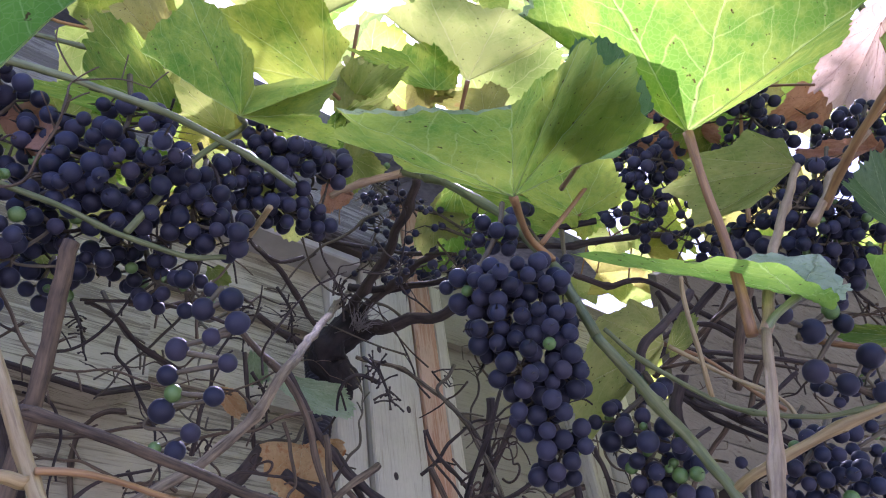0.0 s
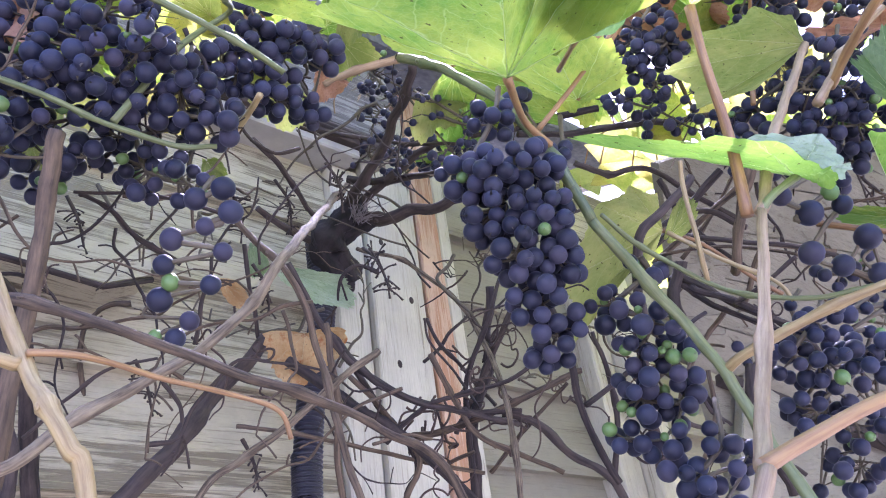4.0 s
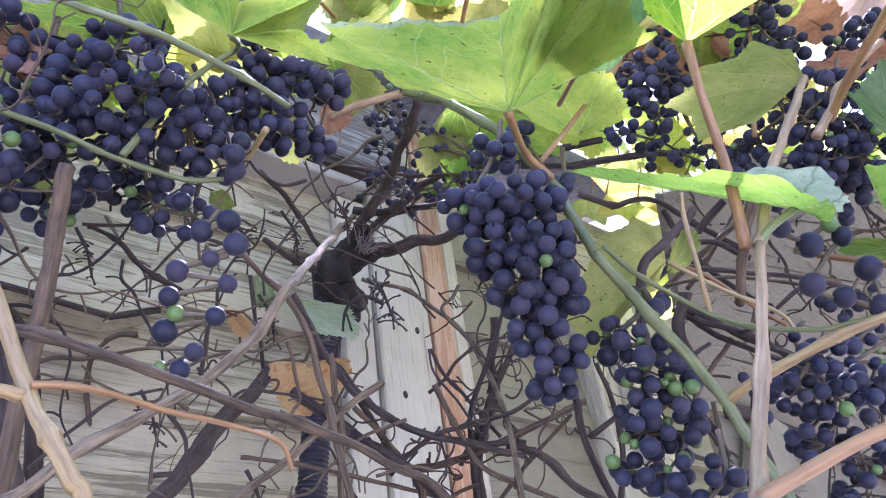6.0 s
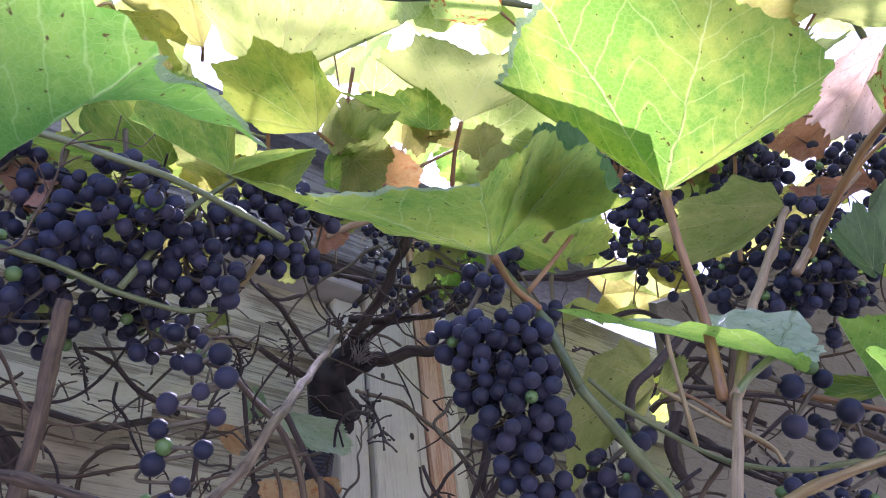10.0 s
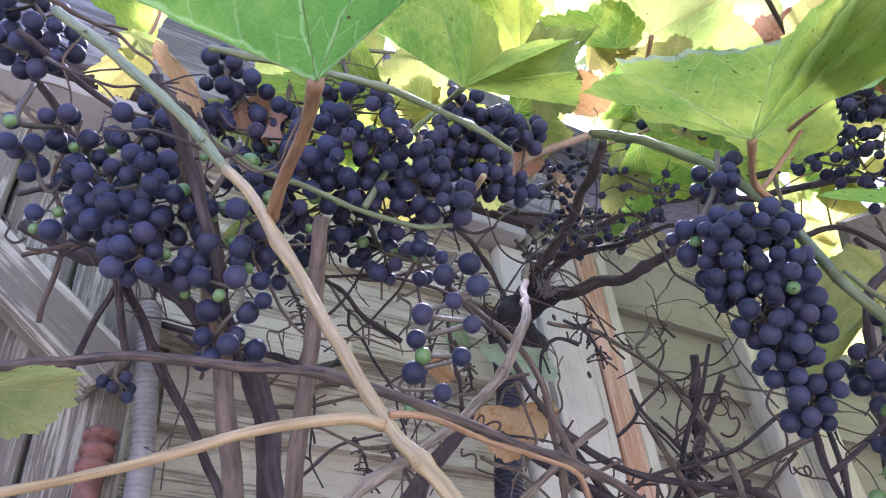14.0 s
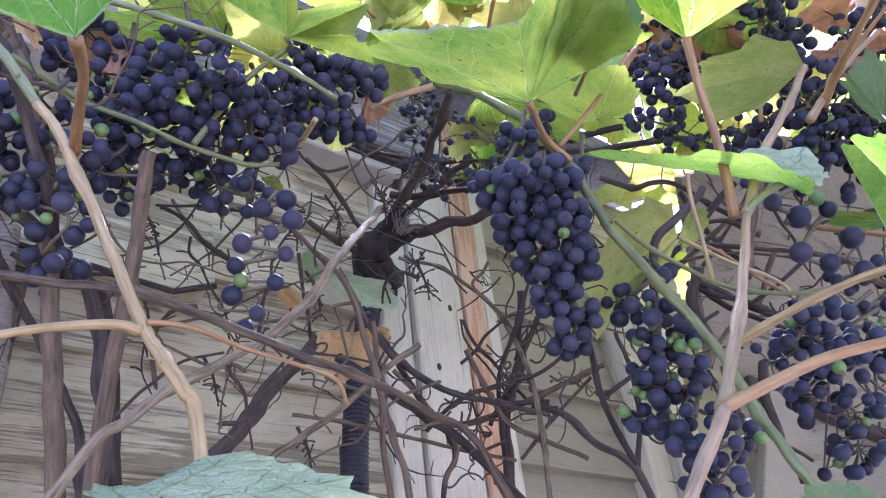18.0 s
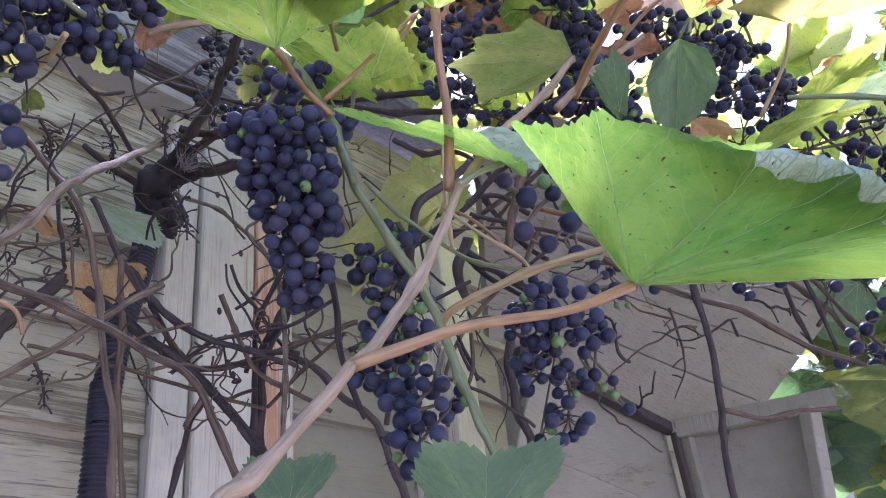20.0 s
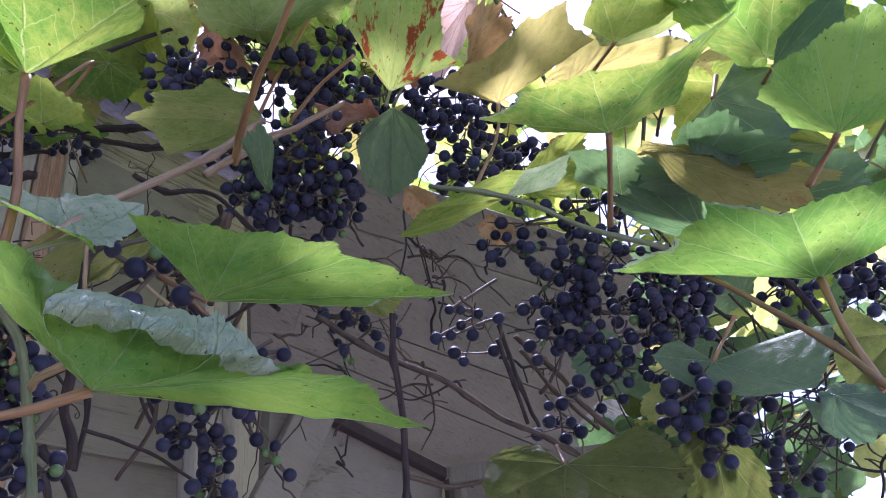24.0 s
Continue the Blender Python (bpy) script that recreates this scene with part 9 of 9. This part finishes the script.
for i in range(26):
    spot = Vector((rng.uniform(-0.1, 0.14), rng.uniform(0.30, 0.46), rng.uniform(1.80, 2.02)))
    twig(spot, (rng.uniform(-1, 1), rng.uniform(-0.4, 0.4), rng.uniform(-1, 0.6)), rng.uniform(0.06, 0.16), rng.uniform(0.0007, 0.0016), 500 + i, (DARKBARK, BARK)[i % 2])

for i in range(60):
    spot = Vector((rng.uniform(0.95, 1.25), rng.uniform(-0.32, 0.05), rng.uniform(1.68, 2.0)))
    twig(spot, (rng.uniform(-1, 1), rng.uniform(-0.8, 0.8), rng.uniform(-1, 0.8)), rng.uniform(0.12, 0.3), rng.uniform(0.0012, 0.0026), 700 + i, DARKBARK)

# canes of the roof of leaves
rng = random.Random(5)
for i in range(26):
    x, y, z = rng.uniform(-0.5, 1.6), rng.uniform(-0.8, 0.45), 2.08 + rng.uniform(0, 0.25)
    a = rng.uniform(-0.6, 0.6)
    if 0.72 * x + 0.7 * y < 0.05:
        continue
    pts = [(x + k * 0.16 * math.cos(a), y + k * 0.16 * math.sin(a), z + rng.uniform(-0.03, 0.03)) for k in range(5)]
    cane("vine_cane", pts, 0.0035, 0.002, BARK if i % 2 else GREEN, "thin vine cane of the canopy overhead", 3)


def ribbed_pipe(name, points, radius, pitch, material, label):
    """A corrugated pipe."""
    line = spline(points, 40)
    lengths = [0.0]
    for a, b in zip(line, line[1:]):
        lengths.append(lengths[-1] + (b - a).length)
    total = lengths[-1]
    bm = bmesh.new()
    n = int(total / pitch * 6)
    fine, k = [], 0
    for i in range(n + 1):
        s = total * i / n
        while k < len(line) - 2 and lengths[k + 1] < s:
            k += 1
        fine.append(line[k].lerp(line[k + 1], (s - lengths[k]) / max(lengths[k + 1] - lengths[k], 1e-9)))
    tube(bm, fine, lambda s: radius * (1 + 0.26 * abs(math.sin(s * n / 6 * math.pi)) - 0.2), 14)
    ob = new(name, to_mesh(bm, name, material))
    return tagged(ob, label, "pipe")

ribbed_pipe("conduit", [(0.0249, 0.5650, 1.9600), (0.0282, 0.5650, 1.9096), (0.0342, 0.5650, 1.8646), (0.0376, 0.5650, 1.8036), (0.0376, 0.5650, 1.7036), (0.0376, 0.5650, 0.3000)], 0.0085, 0.0042, CONDUIT, "grey corrugated plastic conduit running up the wall")
ribbed_pipe("conduit", [(0.3706, 0.5800, 2.0458), (0.3688, 0.5750, 1.9631), (0.3488, 0.5700, 1.8649), (0.3416, 0.5700, 1.7798), (0.3416, 0.5700, 1.6798), (0.3416, 0.5700, 0.3000)], 0.0125, 0.0045, BLACKPIPE, "black corrugated plastic conduit beside the corner board")

fitting = thing("pipe_fitting", (0.0093, 0.5700, 1.8519), "rusty iron pipe fitting fixed to the worn trim", "fitting")
bm = bmesh.new()
tube(bm, [Vector(p) - Vector((0.0093, 0.5700, 1.8519)) for p in [(0.0093, 0.5700, 1.8519), (0.0079, 0.5700, 1.8288), (0.0065, 0.5700, 1.8056), (0.0065, 0.5700, 1.7556), (0.0065, 0.5700, 0.3000)]], lambda s: 0.0085, 12, 0.1)
part("pipe", bm, RUST, fitting)
for k in range(3):
    bm = bmesh.new()
    q = Vector((-0.0028, 0.0000, -0.0463)) * (0.25 * k + 0.02)
    tube(bm, [q, q + Vector((-0.0028, 0.0000, -0.0463)) * 0.12], lambda s: 0.0115, 12, 0.08)
    part("collar", bm, RUST, fitting)
